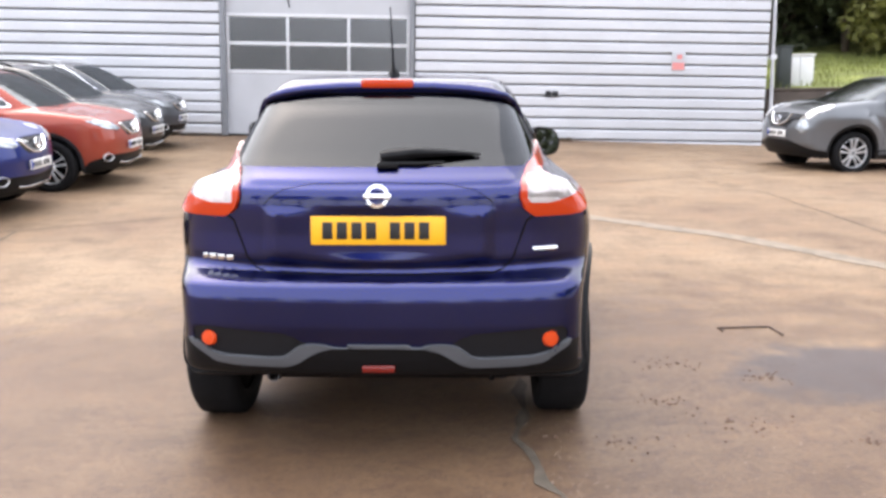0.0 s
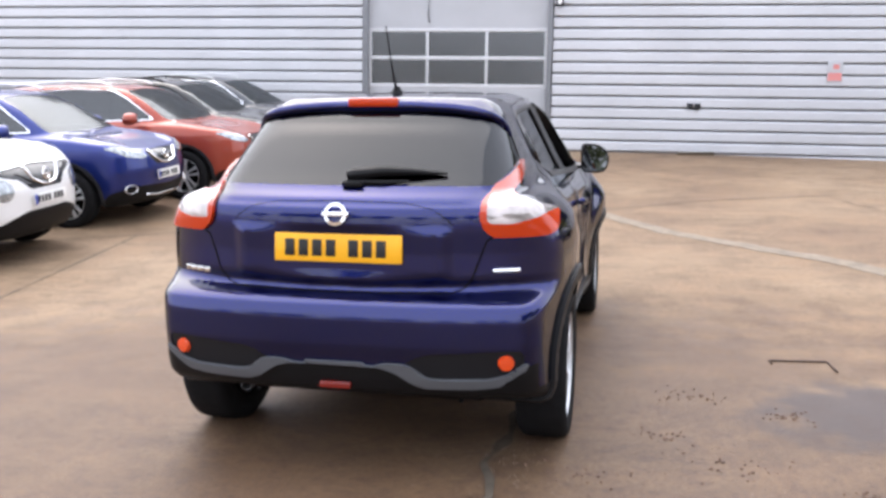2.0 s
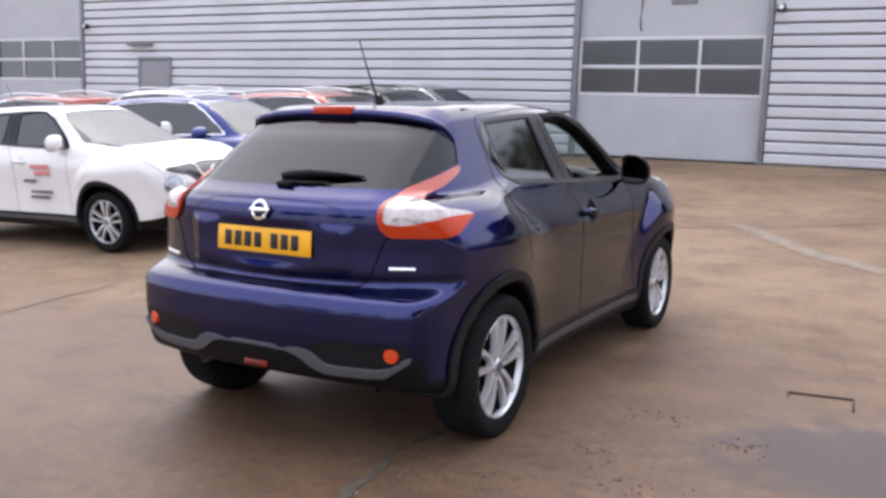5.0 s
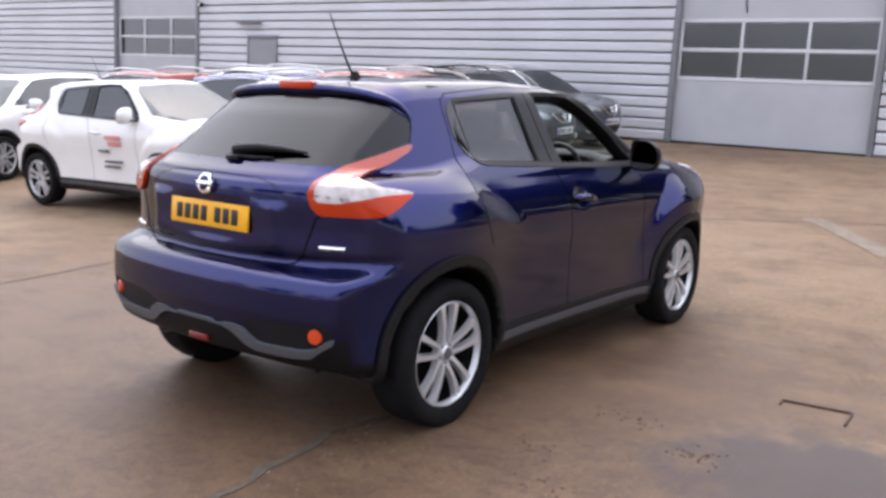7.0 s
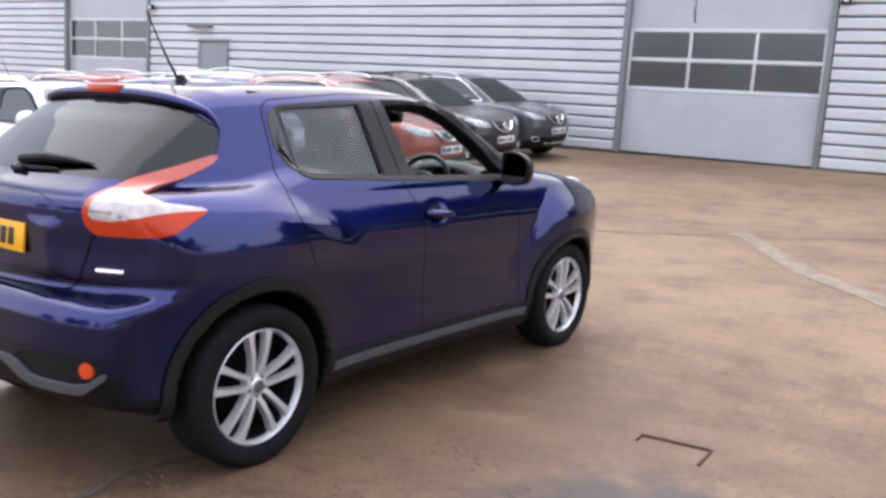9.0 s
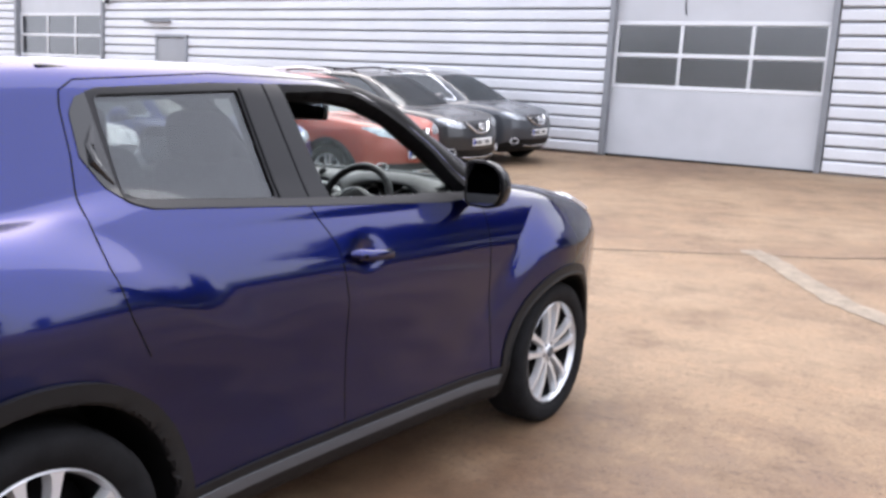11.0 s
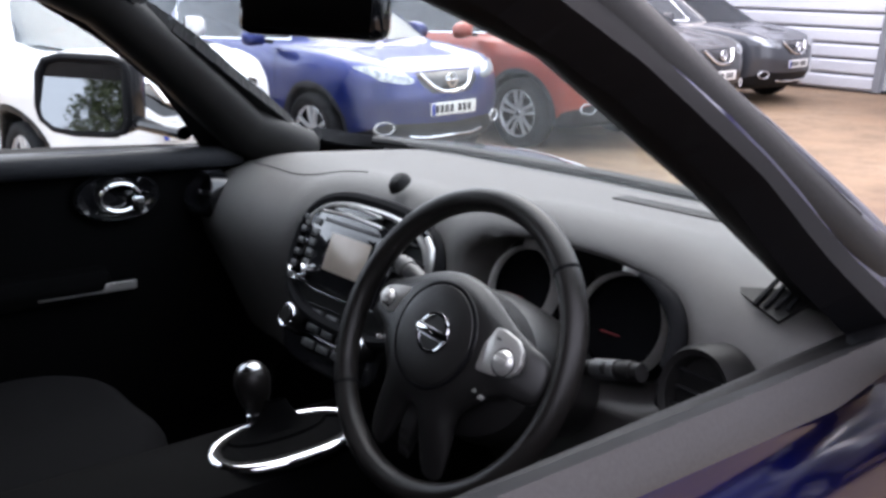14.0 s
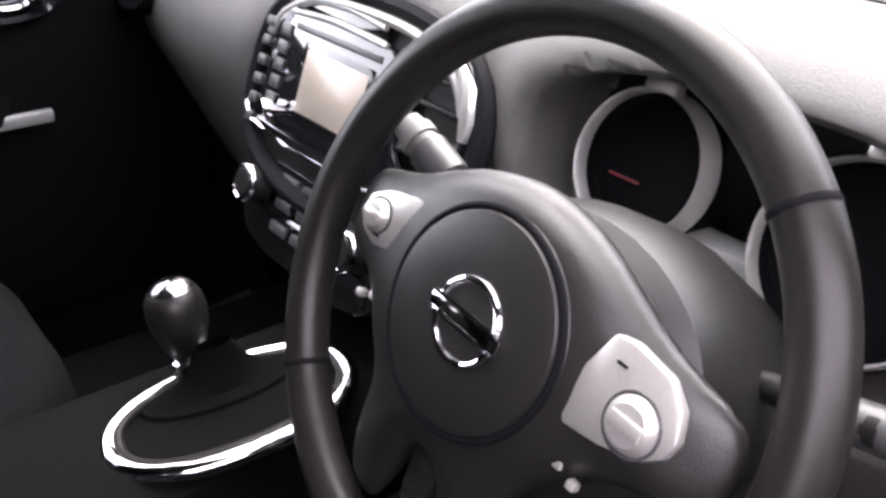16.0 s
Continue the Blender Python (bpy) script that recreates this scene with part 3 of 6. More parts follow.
SUV = dict(
    recess=0.0, hub=(1.33, -1.32), tyre=0.35, arch=0.40, track=0.79,
    roof=[(-2.0, 1.50), (-1.7, 1.555), (-1.0, 1.60), (-0.4, 1.61), (0.0, 1.595), (0.3, 1.54), (0.6, 1.42), (0.95, 1.22), (1.2, 1.07), (1.6, 0.75)],
    deck=[(-2.2, 1.05), (-1.4, 1.08), (0.8, 1.06), (1.1, 1.06), (1.4, 1.035), (1.8, 0.97), (2.05, 0.89), (2.2, 0.80)],
    rear=[(0.2, -2.05), (0.35, -2.15), (0.6, -2.18), (0.75, -2.16), (0.9, -2.10), (1.1, -2.02), (1.35, -1.85), (1.5, -1.75)],
    front=[(0.2, 1.98), (0.3, 2.10), (0.45, 2.17), (0.65, 2.19), (0.85, 2.16), (0.95, 2.08), (1.05, 1.9)],
    plan=[(-2.2, 0.72), (-1.9, 0.81), (-1.32, 0.885), (0.0, 0.865), (0.8, 0.87), (1.33, 0.885), (1.8, 0.83), (2.19, 0.68)],
    sect=[(0.15, -0.12), (0.25, -0.05), (0.38, -0.01), (0.6, 0.0), (0.8, -0.01), (0.92, -0.02), (1.0, -0.05), (1.1, -0.09), (1.2, -0.14)],
    cabin=[(-2.1, 0.60), (-1.8, 0.66), (-1.3, 0.72), (-0.5, 0.765), (0.5, 0.765), (0.95, 0.73), (1.3, 0.69)],
    haunch=False, cab_low=0.9, flare=(0.02, 0.02), tumble=0.46, belt=1.06, kr=0.20, kf=0.26, fender=0.02)


def ease(t):
    t = np.clip(t, 0, 1)
    return t * t * (3 - 2 * t)


def body_field(c):
    roof_c, deck_c, rear_c, front_c = curve(c["roof"], 0.12), curve(c["deck"], 0.10), curve(c["rear"], 0.022), curve(c["front"], 0.05)
    plan_c, sect_c, cabin_c = curve(c["plan"], 0.25), curve(c["sect"], 0.05), curve(c["cabin"], 0.2)
    (yf, yr), arch = c["hub"], c["arch"]
    under = curve([(-2.2, 0.36), (-1.75, 0.33), (-1.55, 0.22), (1.6, 0.22), (2.2, 0.25)], 0.05)

    def field(x, y, z):
        slope = (roof_c(y + 0.02) - roof_c(y - 0.02)) / 0.04
        top = (z - roof_c(y) + 0.05 * x * x + 0.25 * np.maximum(x - 0.42, 0) ** 2) / np.sqrt(1 + slope * slope)
        square = 0.45 * ease((0.80 - z) / 0.10) if c["haunch"] else 0.0
        dip = 0.0
        if c["recess"]:
            dip = ease((0.46 - x) / 0.075) * ease((z - 0.780) / 0.05) * ease((1.012 - z) / 0.035)
            dip = dip * (y < -1.4)
        ends_r = rear_c(z) + (1 - square - 0.85 * dip) * (c["kr"] * x * x + 0.25 * x ** 6) + c["recess"] * dip - y
        rs = (rear_c(z + 0.02) - rear_c(z - 0.02)) / 0.04
        ends_r = ends_r / np.sqrt(1 + np.minimum(rs * rs, 4))
        ends_f = y - (front_c(z) - c["kf"] * x * x - 0.35 * x ** 6)
        wide = plan_c(y) + sect_c(z)
        if c["haunch"]:
            # arched shoulders over the wheels, their crests falling towards the doors
            crest_f = 1.00 - 0.95 * smax(1.06 - y, 0 * y, 0.10)
            crest_r = 1.09 - 0.50 * smax(y + 1.12, 0 * y, 0.16) - 0.35 * smax(-1.45 - y, 0 * y, 0.15)
            for yc, amp, crest, near, far in ((yf, c["flare"][0], crest_f, 0.40, 0.46), (yr, c["flare"][1], crest_r, 0.50, 0.46)):
                h = np.clip((crest + 0.06 - z) / (0.21 if yc > 0 else 0.14), 0, 1)
                reach = np.where((y - yc) * (1 if yc < 0 else -1) > 0, near, far)
                wide = wide + amp * h * h * (3 - 2 * h) * np.exp(-(np.abs(y - yc) / reach) ** 2.4)
            wide = wide - 0.016 * np.exp(-((y + 0.055) / 0.055) ** 2 - ((z - 0.952) / 0.042) ** 2)
        for yc, amp in () if c["haunch"] else ((yf, c["flare"][0]), (yr, c["flare"][1])):
            wide = wide + amp * np.exp(-((y - yc) / 0.40) ** 2 - ((z - 0.84) / 0.25) ** 2)
        deck = z - deck_c(y) - c["fender"] * np.exp(-((x - 0.60) / 0.13) ** 2) * (y > 0.9)
        low = smax(smax(x - wide, deck, 0.07), smax(ends_r, ends_f, 0.02), 0.07)
        cab = smax(smax(x - cabin_c(y) + c["tumble"] * (z - c["belt"]), top, 0.09), ends_r, 0.13 if c["haunch"] else 0.05)
        cab = smax(cab, c["cab_low"] - z, 0.02)
        f = smin(low, cab, 0.03 if c["haunch"] else 0.045)
        f = smax(f, under(y) - z, 0.04)
        for yc in (yf, yr):
            wheel = np.hypot(y - yc, (z - c["tyre"] + 0.005)) - arch
            hole = np.maximum(wheel, 0.52 - x)
            f = np.maximum(f, -hole)
        return f

    return field


def build_wheel(c, thing_ob, x, y, z, label="five-spoke alloy wheel"):
    """Tyre and twin-spoke alloy rim; x is the wheel's middle, and its sign the outer side."""
    s = 1 if x > 0 else -1
    r = c["tyre"]
    w = part("wheel", moved(lathe([(0.22, -0.09), (0.235, -0.10), (r - 0.03, -0.108), (r - 0.006, -0.09), (r, -0.05), (r - 0.003, -0.02), (r, 0.0), (r - 0.003, 0.02), (r, 0.05), (r - 0.006, 0.09), (r - 0.03, 0.108), (0.246, 0.10), (0.236, 0.085)], 44, "x"), Matrix.Diagonal((s, 1, 1, 1))), RUBBER, thing_ob, "black tyre on a twin-spoke silver alloy wheel", angle=60)
    w.location = (x, y, z)
    rr = 0.232
    rim = [lathe([(rr, 0.06), (rr + 0.006, 0.090), (rr + 0.001, 0.094), (rr - 0.006, 0.080), (rr - 0.010, 0.066)], 44, "x")]
    # barrel coloured black instead of silver: the shade behind the spokes
    part("barrel", moved(lathe([(rr - 0.02, -0.08), (rr - 0.004, 0.02), (rr - 0.008, 0.067)], 44, "x"), Matrix.Diagonal((s, 1, 1, 1))), PODBLACK, w, "inner barrel of the rim, coloured black for shade")
    rim.append(lathe([(0.0, 0.082), (0.028, 0.080), (0.034, 0.072), (0.055, 0.066), (0.062, 0.04)], 20, "x"))
    for k in range(5):
        for d in (-1, 1):
            a = radians(72 * k + 90)
            ca, sa = math.cos(a), math.sin(a)
            vs = []
            for rad, off, wid, h in ((0.040, 0.019, 0.0165, 0.070), (0.085, 0.0255, 0.0145, 0.081), (0.135, 0.0335, 0.0150, 0.087), (0.185, 0.0425, 0.0175, 0.087), (0.212, 0.0470, 0.0230, 0.085), (rr - 0.001, 0.050, 0.0360, 0.082)):
                for q, hh in ((-wid, h - 0.03), (-wid * 0.66, h), (wid * 0.66, h), (wid, h - 0.03)):
                    q = q + d * off
                    vs.append((hh, rad * ca - q * sa, rad * sa + q * ca))
            fs = [(i * 4 + k2, i * 4 + k2 + 1, i * 4 + 5 + k2, i * 4 + 4 + k2) for i in range(5) for k2 in range(3)]
            rim.append((vs, fs))
    part("rim", moved(join(*rim), Matrix.Diagonal((s, 1, 1, 1))), SILVER, w, "silver twin-spoke alloy rim")
    part("centre_cap", moved(lathe([(0.0, 0.0885), (0.022, 0.087), (0.027, 0.082), (0.028, 0.074)], 20, "x"), Matrix.Diagonal((s, 1, 1, 1))), SKID, w, "grey centre cap")
    for k in range(5):
        a = radians(72 * k + 54)
        part("wheel_nut", moved(lathe([(0.0, 0.074), (0.007, 0.073), (0.009, 0.060)], 6, "x"), Matrix.Translation((0, 0.042 * math.cos(a), 0.042 * math.sin(a)))  if s > 0 else Matrix.Translation((0, 0.042 * math.cos(a), 0.042 * math.sin(a))) @ Matrix.Diagonal((-1, 1, 1, 1))), SKID, w)
    # near-black discs that put shade into the openings between the spokes
    part("wheel_shade_disc", moved(lathe([(0.0, -0.085), (0.20, -0.085), (0.222, -0.075)], 28, "x"), Matrix.Diagonal((s, 1, 1, 1))), SEAM, w)
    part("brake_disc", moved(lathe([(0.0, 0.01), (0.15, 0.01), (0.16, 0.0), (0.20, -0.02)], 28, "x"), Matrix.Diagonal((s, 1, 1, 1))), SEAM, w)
    return w


def plate_bars(parent, m, base, yellow=True):
    """A number plate whose characters are plain bars."""
    p = part("number_plate", moved(box(0, 0, 0, 0.52, 0.012, 0.111, 0.005), m), base, parent, "yellow plate with dark bars" if yellow else "white plate with dark bars")
    x = -0.195
    for k in range(7):
        w = 0.040
        part("plate_mark", moved(box(x, -0.0075, 0, w, 0.004, 0.066, 0.002), m), INK, p)
        x += 0.056 + (0.036 if k == 3 else 0)
    if not yellow:
        part("plate_band", moved(box(-0.236, -0.0078, 0, 0.036, 0.004, 0.10, 0.001), m), PLATEBLUE, p)
    return p


def badge(parent, m, r=0.045):
    ring = lathe([(r, -0.006), (r, 0.006), (r * 0.72, 0.008), (r * 0.72, -0.006)], 28, "y")
    bar = box(0, 0.004, 0, r * 2.35, 0.012, r * 0.42, 0.003)
    part("emblem", moved(join(ring, bar), m), CHROME, parent, "chrome ring emblem with a bar")


def regions(mesh, cuts):
    """Cuts named regions out of a body one after the other; the rest is the last."""
    out = {}
    for name, field in cuts:
        out[name], mesh = cut(mesh, field)
    return out, mesh


def ax(v):
    return np.abs(v[:, 0])


DLO = [(-1.012, 1.385), (-0.985, 1.425), (-0.92, 1.451), (-0.53, 1.485), (-0.05, 1.504), (0.14, 1.499), (0.34, 1.420), (0.52, 1.29), (0.735, 1.105), (0.48, 1.090), (-0.28, 1.118), (-0.86, 1.142), (-0.92, 1.158), (-0.975, 1.20), (-1.018, 1.275)]
REARPANE = [(-0.93, 1.432), (-0.428, 1.468), (-0.412, 1.150), (-0.895, 1.168), (-0.93, 1.185)]
FRONTPANE = [(-0.232, 1.470), (0.0, 1.484), (0.14, 1.478), (0.25, 1.435), (0.36, 1.375), (0.50, 1.275), (0.65, 1.122), (-0.177, 1.138)]
LAMP_SIDE = [(-2.0, 1.085), (-2.0, 0.966), (-1.69, 0.966), (-1.652, 0.975), (-1.575, 1.012), (-1.50, 1.045), (-1.515, 1.056), (-1.59, 1.068), (-1.655, 1.077), (-1.68, 1.088), (-1.69, 1.103), (-1.65, 1.112), (-1.50, 1.152), (-1.354, 1.207), (-1.312, 1.236), (-1.318, 1.245), (-1.42, 1.221), (-1.591, 1.173), (-1.66, 1.152), (-1.724, 1.120), (-1.80, 1.103), (-1.85, 1.085)]
LAMP_TOP = [(-2.0, 1.0), (-1.80, 1.103), (-1.724, 1.120), (-1.66, 1.152), (-1.591, 1.173), (-1.42, 1.221), (-1.318, 1.245), (-1.2, 1.27)]
FRONTDOOR = [(-0.29, 1.13), (-0.20, 0.99), (-0.155, 0.80), (-0.15, 0.36), (0.76, 0.36), (0.715, 0.83), (0.70, 1.12), (0.60, 1.2)]
REARDOOR = [(-0.29, 1.13), (-0.20, 0.99), (-0.155, 0.80), (-0.15, 0.36), (-0.88, 0.36), (-0.93, 0.70), (-0.97, 0.79), (-1.03, 0.90), (-1.065, 1.02), (-1.065, 1.14), (-1.04, 1.28), (-0.95, 1.35)]


def juke_regions(full):
    strip = curve([(0, 0.488), (0.27, 0.488), (0.31, 0.478), (0.365, 0.432), (0.42, 0.428), (0.60, 0.432), (0.66, 0.446), (0.70, 0.474), (0.75, 0.50), (0.9, 0.52)], 0.02)
    strip_low = curve([(0, 0.475), (0.18, 0.473), (0.24, 0.455), (0.31, 0.410), (0.36, 0.392), (0.55, 0.394), (0.64, 0.405), (0.70, 0.445), (0.75, 0.482), (0.9, 0.51)], 0.02)
    pods = curve([(0, 0.489), (0.285, 0.489), (0.33, 0.515), (0.37, 0.528), (0.66, 0.547), (0.72, 0.545), (0.76, 0.525), (0.95, 0.50)], 0.015)
    lamp_in = curve([(0.93, 0.63), (0.967, 0.602), (0.99, 0.564), (1.04, 0.545), (1.09, 0.549), (1.137, 0.563), (1.17, 0.575), (1.25, 0.58)], 0.012)
    lamp_top = curve(LAMP_TOP)
    pane_edge = curve([(1.15, -1.40), (1.225, -1.335), (1.245, -1.318), (1.30, -1.282), (1.337, -1.264), (1.40, -1.272), (1.45, -1.31)], 0.02)
    pane_top = curve([(0, 1.449), (0.30, 1.446), (0.45, 1.434), (0.52, 1.412), (0.56, 1.38), (0.62, 1.32)], 0.03)
    nose = curve([(0, 0.50), (0.30, 0.50), (0.45, 0.46), (0.62, 0.40), (0.8, 0.35)], 0.04)

    def at_arch(r):
        return lambda v: np.minimum(np.hypot(v[:, 1] - 1.265, v[:, 2] - 0.335), np.hypot(v[:, 1] + 1.265, v[:, 2] - 0.335)) - r

    return [
        ("rear_window", lambda v: np.maximum(np.maximum(v[:, 1] - pane_edge(v[:, 2]), np.maximum(1.153, lamp_top(v[:, 1]) + 0.004) - v[:, 2]), v[:, 2] - pane_top(ax(v)))),
        ("windscreen", lambda v: np.maximum(inpoly(ax(v), v[:, 2], [(-0.2, 1.10), (0.66, 1.11), (0.672, 1.16), (0.608, 1.297), (0.535, 1.42), (0.44, 1.482), (-0.2, 1.505)]), 0.15 - v[:, 1])),
        ("taillight", lambda v: np.maximum(inpoly(v[:, 1], v[:, 2], LAMP_SIDE), lamp_in(v[:, 2]) - ax(v))),
        ("side_glass_rear", lambda v: np.maximum(inpoly(v[:, 1], v[:, 2], REARPANE), 0.4 - ax(v))),
        ("side_glass_front", lambda v: np.maximum(inpoly(v[:, 1], v[:, 2], FRONTPANE), 0.4 - ax(v))),
        ("window_trim", lambda v: np.maximum(inpoly(v[:, 1], v[:, 2], DLO), 0.4 - ax(v))),
        ("arch_lining", lambda v: np.maximum(at_arch(0.404)(v), v[:, 2] - 0.8)),
        ("arch_trim", lambda v: np.maximum(np.maximum(at_arch(0.447)(v), 0.55 - ax(v)), np.maximum(0.24 - v[:, 2], np.abs(v[:, 1]) - 1.73))),
        ("skid_strip", lambda v: np.maximum(np.maximum(v[:, 2] - strip(ax(v)), strip_low(ax(v)) - v[:, 2]), np.maximum(v[:, 1] + 1.66, ax(v) - 0.745))),
        ("bumper_pod", lambda v: np.maximum(np.maximum(v[:, 2] - pods(ax(v)), strip(ax(v)) - v[:, 2]), np.maximum(v[:, 1] + 1.66, ax(v) - 0.735))),
        ("lower_bumper", lambda v: np.minimum(np.maximum(v[:, 2] - strip_low(ax(v)), np.maximum(v[:, 1] + 1.62, ax(v) - 0.785)), np.maximum(v[:, 2] - 0.385, v[:, 1] + 1.5))),
        ("sill", lambda v: np.maximum(v[:, 2] - 0.375, np.abs(v[:, 1]) - 0.9)),
        ("lower_grille", lambda v: np.maximum(v[:, 2] - nose(ax(v)), 1.6 - v[:, 1])),
        ("headlight", lambda v: np.maximum(np.hypot(ax(v) - 0.56, v[:, 2] - 0.725) - 0.105, 1.5 - v[:, 1])),
        ("grille", lambda v: np.maximum(inpoly(ax(v), v[:, 2], [(-0.1, 0.93), (0.44, 0.905), (0.62, 0.89), (0.60, 0.86), (0.36, 0.80), (0.24, 0.70), (-0.1, 0.70)]), 1.6 - v[:, 1])),
        ("top_light", lambda v: np.maximum(inpoly(ax(v), v[:, 1], [(0.50, 2.02), (0.62, 1.98), (0.76, 1.72), (0.74, 1.58), (0.67, 1.60), (0.58, 1.80)]), 0.85 - v[:, 2])),
        ("front_door", lambda v: np.maximum(inpoly(v[:, 1], v[:, 2], FRONTDOOR), 0.6 - ax(v))),
        ("rear_door", lambda v: np.maximum(inpoly(v[:, 1], v[:, 2], REARDOOR), 0.6 - ax(v))),
        ("tailgate", lambda v: np.maximum(inpoly(ax(v), v[:, 2], [(-0.1, 0.747), (0.46, 0.752), (0.52, 0.80), (0.575, 0.95), (0.60, 1.2), (-0.1, 1.2)]), v[:, 1] + 1.6)),
    ]


def half(mesh, s):
    return cut(mesh, lambda v: -s * v[:, 0])[0]


def dense(pts, step=0.02):
    out = []
    for a, b in zip(pts[:-1], pts[1:]):
        n = max(1, int(math.hypot(b[0] - a[0], b[1] - a[1]) / step))
        out += [(a[0] + (b[0] - a[0]) * i / n, a[1] + (b[1] - a[1]) * i / n) for i in range(n)]
    return out + [pts[-1]]


def seams_side(field, parent, s, lines, r=0.0028, name="shut_and_crease_line", mat=None):
    """Dark shut lines laid on the side of a body."""
    for line in lines:
        p = np.array(dense(line))
        lo, hi = np.full(len(p), 0.45), np.full(len(p), 1.1)
        for _ in range(26):
            mid = (lo + hi) / 2
            inside = field(mid, p[:, 0], p[:, 1]) < 0
            lo, hi = np.where(inside, mid, lo), np.where(inside, hi, mid)
        part(name, tube([(s * (x - 0.001), y, z) for x, (y, z) in zip(lo, p)], r, 6), mat or SEAM, parent)


def seam_rear(field, parent, line, r=0.0042):
    p = np.array(dense(line))
    lo, hi = np.full(len(p), -2.2), np.full(len(p), -1.2)
    for _ in range(26):
        mid = (lo + hi) / 2
        inside = field(p[:, 0], mid, p[:, 1]) < 0
        lo, hi = np.where(inside, lo, mid), np.where(inside, mid, hi)
    pts = [(x, y + 0.001, z) for y, (x, z) in zip(hi, p)]
    part("shut_and_crease_line", tube(pts + [(-x, y, z) for x, y, z in pts[-2::-1]], r, 6), SEAM, parent)


def make_juke(name, m, body_paint, label, res, main=False):
    car = thing(name, m, label, "car", "parked cars")
    c = JUKE
    field = body_field(c)
    mesh = surface(field, (0, -2.2, 0.15), (1.02, 2.25, 1.68), res)
    reg, rest = regions(mesh, juke_regions(main))
    lined = [body_paint, TRIM]
    body = part("body", shell(rest, 0.03), lined, car, angle=60, outer=len(rest[1]), skin=(field, len(rest[1])))
    part("tailgate", shell(reg["tailgate"], 0.03), lined, car, angle=60, outer=len(reg["tailgate"][1]), skin=(field, len(reg["tailgate"][1])))
    for s in (1, -1):
        for key in ("front_door", "rear_door"):
            panel = half(reg[key], s)
            part("door", shell(panel, 0.03), lined, car, angle=60, outer=len(panel[1]), skin=(field, len(panel[1])))
        seams_side(field, body, s, [FRONTDOOR[0:4], FRONTDOOR[4:7], [(-0.97, 0.79), (-1.03, 0.90), (-1.065, 1.02), (-1.065, 1.14), (-1.04, 1.28), (-1.032, 1.40), (-1.02, 1.44), (-0.97, 1.470), (-0.5, 1.515), (0.0, 1.525), (0.18, 1.508), (0.40, 1.415), (0.72, 1.22)]])
        seams_side(field, body, s, [[(-0.418, 1.472), (-0.400, 1.148)]], 0.007)
        seams_side(field, body, s, [[(-0.311, 1.492), (-0.275, 1.146)]], 0.0058)
        for y in c["hub"]:
            piece, _ = cut(half(reg["arch_trim"], s), lambda v, y=y: -y * v[:, 1])
            part("arch_trim", shell(piece, 0.03, 0.008 if y > 0 else 0.016), ARCH, car, angle=60)
            piece, _ = cut(half(reg["arch_lining"], s), lambda v, y=y: -y * v[:, 1])
            part("arch_lining", piece, TRIM, car)
            if main:
                seams_side(field, car, s, [[(y + 0.413 * math.cos(radians(a)), c["tyre"] - 0.005 + 0.413 * math.sin(radians(a))) for a in range(-10, 191, 10)]], 0.013, "arch_lip", ARCH)
        strip_, sill_ = cut(half(reg["sill"], s), lambda v: np.abs(v[:, 2] - 0.325) - 0.022)
        sp = part("sill", shell(sill_, 0.02, 0.010), ARCH, car, angle=60)
        part("sill_strip", shell(strip_, 0.02, 0.014), SKID, sp, "satin grey sill strip", angle=60)
        trim_ = half(reg["window_trim"], s)
        pillar_, frame_ = cut(trim_, lambda v: v[:, 1] + 0.34 + 0.10 * (v[:, 2] - 1.138))
        low_seal, pillar_ = cut(pillar_, lambda v: v[:, 2] - 1.1435 + 0.044 * (v[:, 1] + 0.34))
        part("waist_seal", shell(low_seal, 0.045, 0.004), [SEAL, TRIM], car, "grey rubber seal under the window", angle=60, outer=len(low_seal[1]))
        corner_, pillar_ = cut(pillar_, lambda v: v[:, 1] + 0.945 + 0.05 * (v[:, 2] - 1.3))
        part("quarter_trim", shell(corner_, 0.03, 0.003), GLOSS, car, "gloss black corner panel behind the window", angle=60, skin=(field, len(corner_[1])))
        part("window_trim", shell(pillar_, 0.045, 0.003), [PILLAR, TRIM], car, "satin black window surround", angle=60, outer=len(pillar_[1]))
        seal_, frame_ = cut(frame_, lambda v: v[:, 2] - 1.140 + 0.02 * (v[:, 1] + 0.165))
        post_, frame_ = cut(frame_, lambda v: v[:, 1] + 0.177 + 0.166 * (v[:, 2] - 1.138))
        part("door_post", shell(post_, 0.045, 0.003), [PILLAR, TRIM], car, "satin grey door post", angle=60, outer=len(post_[1]))
        part("door_frame", shell(frame_, 0.045, 0.003), [BLACKSATIN, TRIM], car, "black window frame", angle=60, outer=len(frame_[1]))
        part("waist_seal", shell(seal_, 0.045, 0.004), [SEAL, TRIM], car, "grey rubber seal under the window", angle=60, outer=len(seal_[1]))
        part("rear_door_handle", tube([(s * 0.612, -0.960, 1.352), (s * 0.634, -0.983, 1.305), (s * 0.655, -0.986, 1.262), (s * 0.684, -0.945, 1.205)], [0.006, 0.013, 0.015, 0.006], 10), GLOSS, car, "black handle hidden in the pillar")
        part("bumper_pod", shell(half(reg["bumper_pod"], s), 0.02, -0.004), PODBLACK, car, angle=60)
    seam_rear(field, body, [(0.60, 0.965), (0.575, 0.95), (0.52, 0.80), (0.485, 0.762), (0.44, 0.748), (0.0, 0.744)])
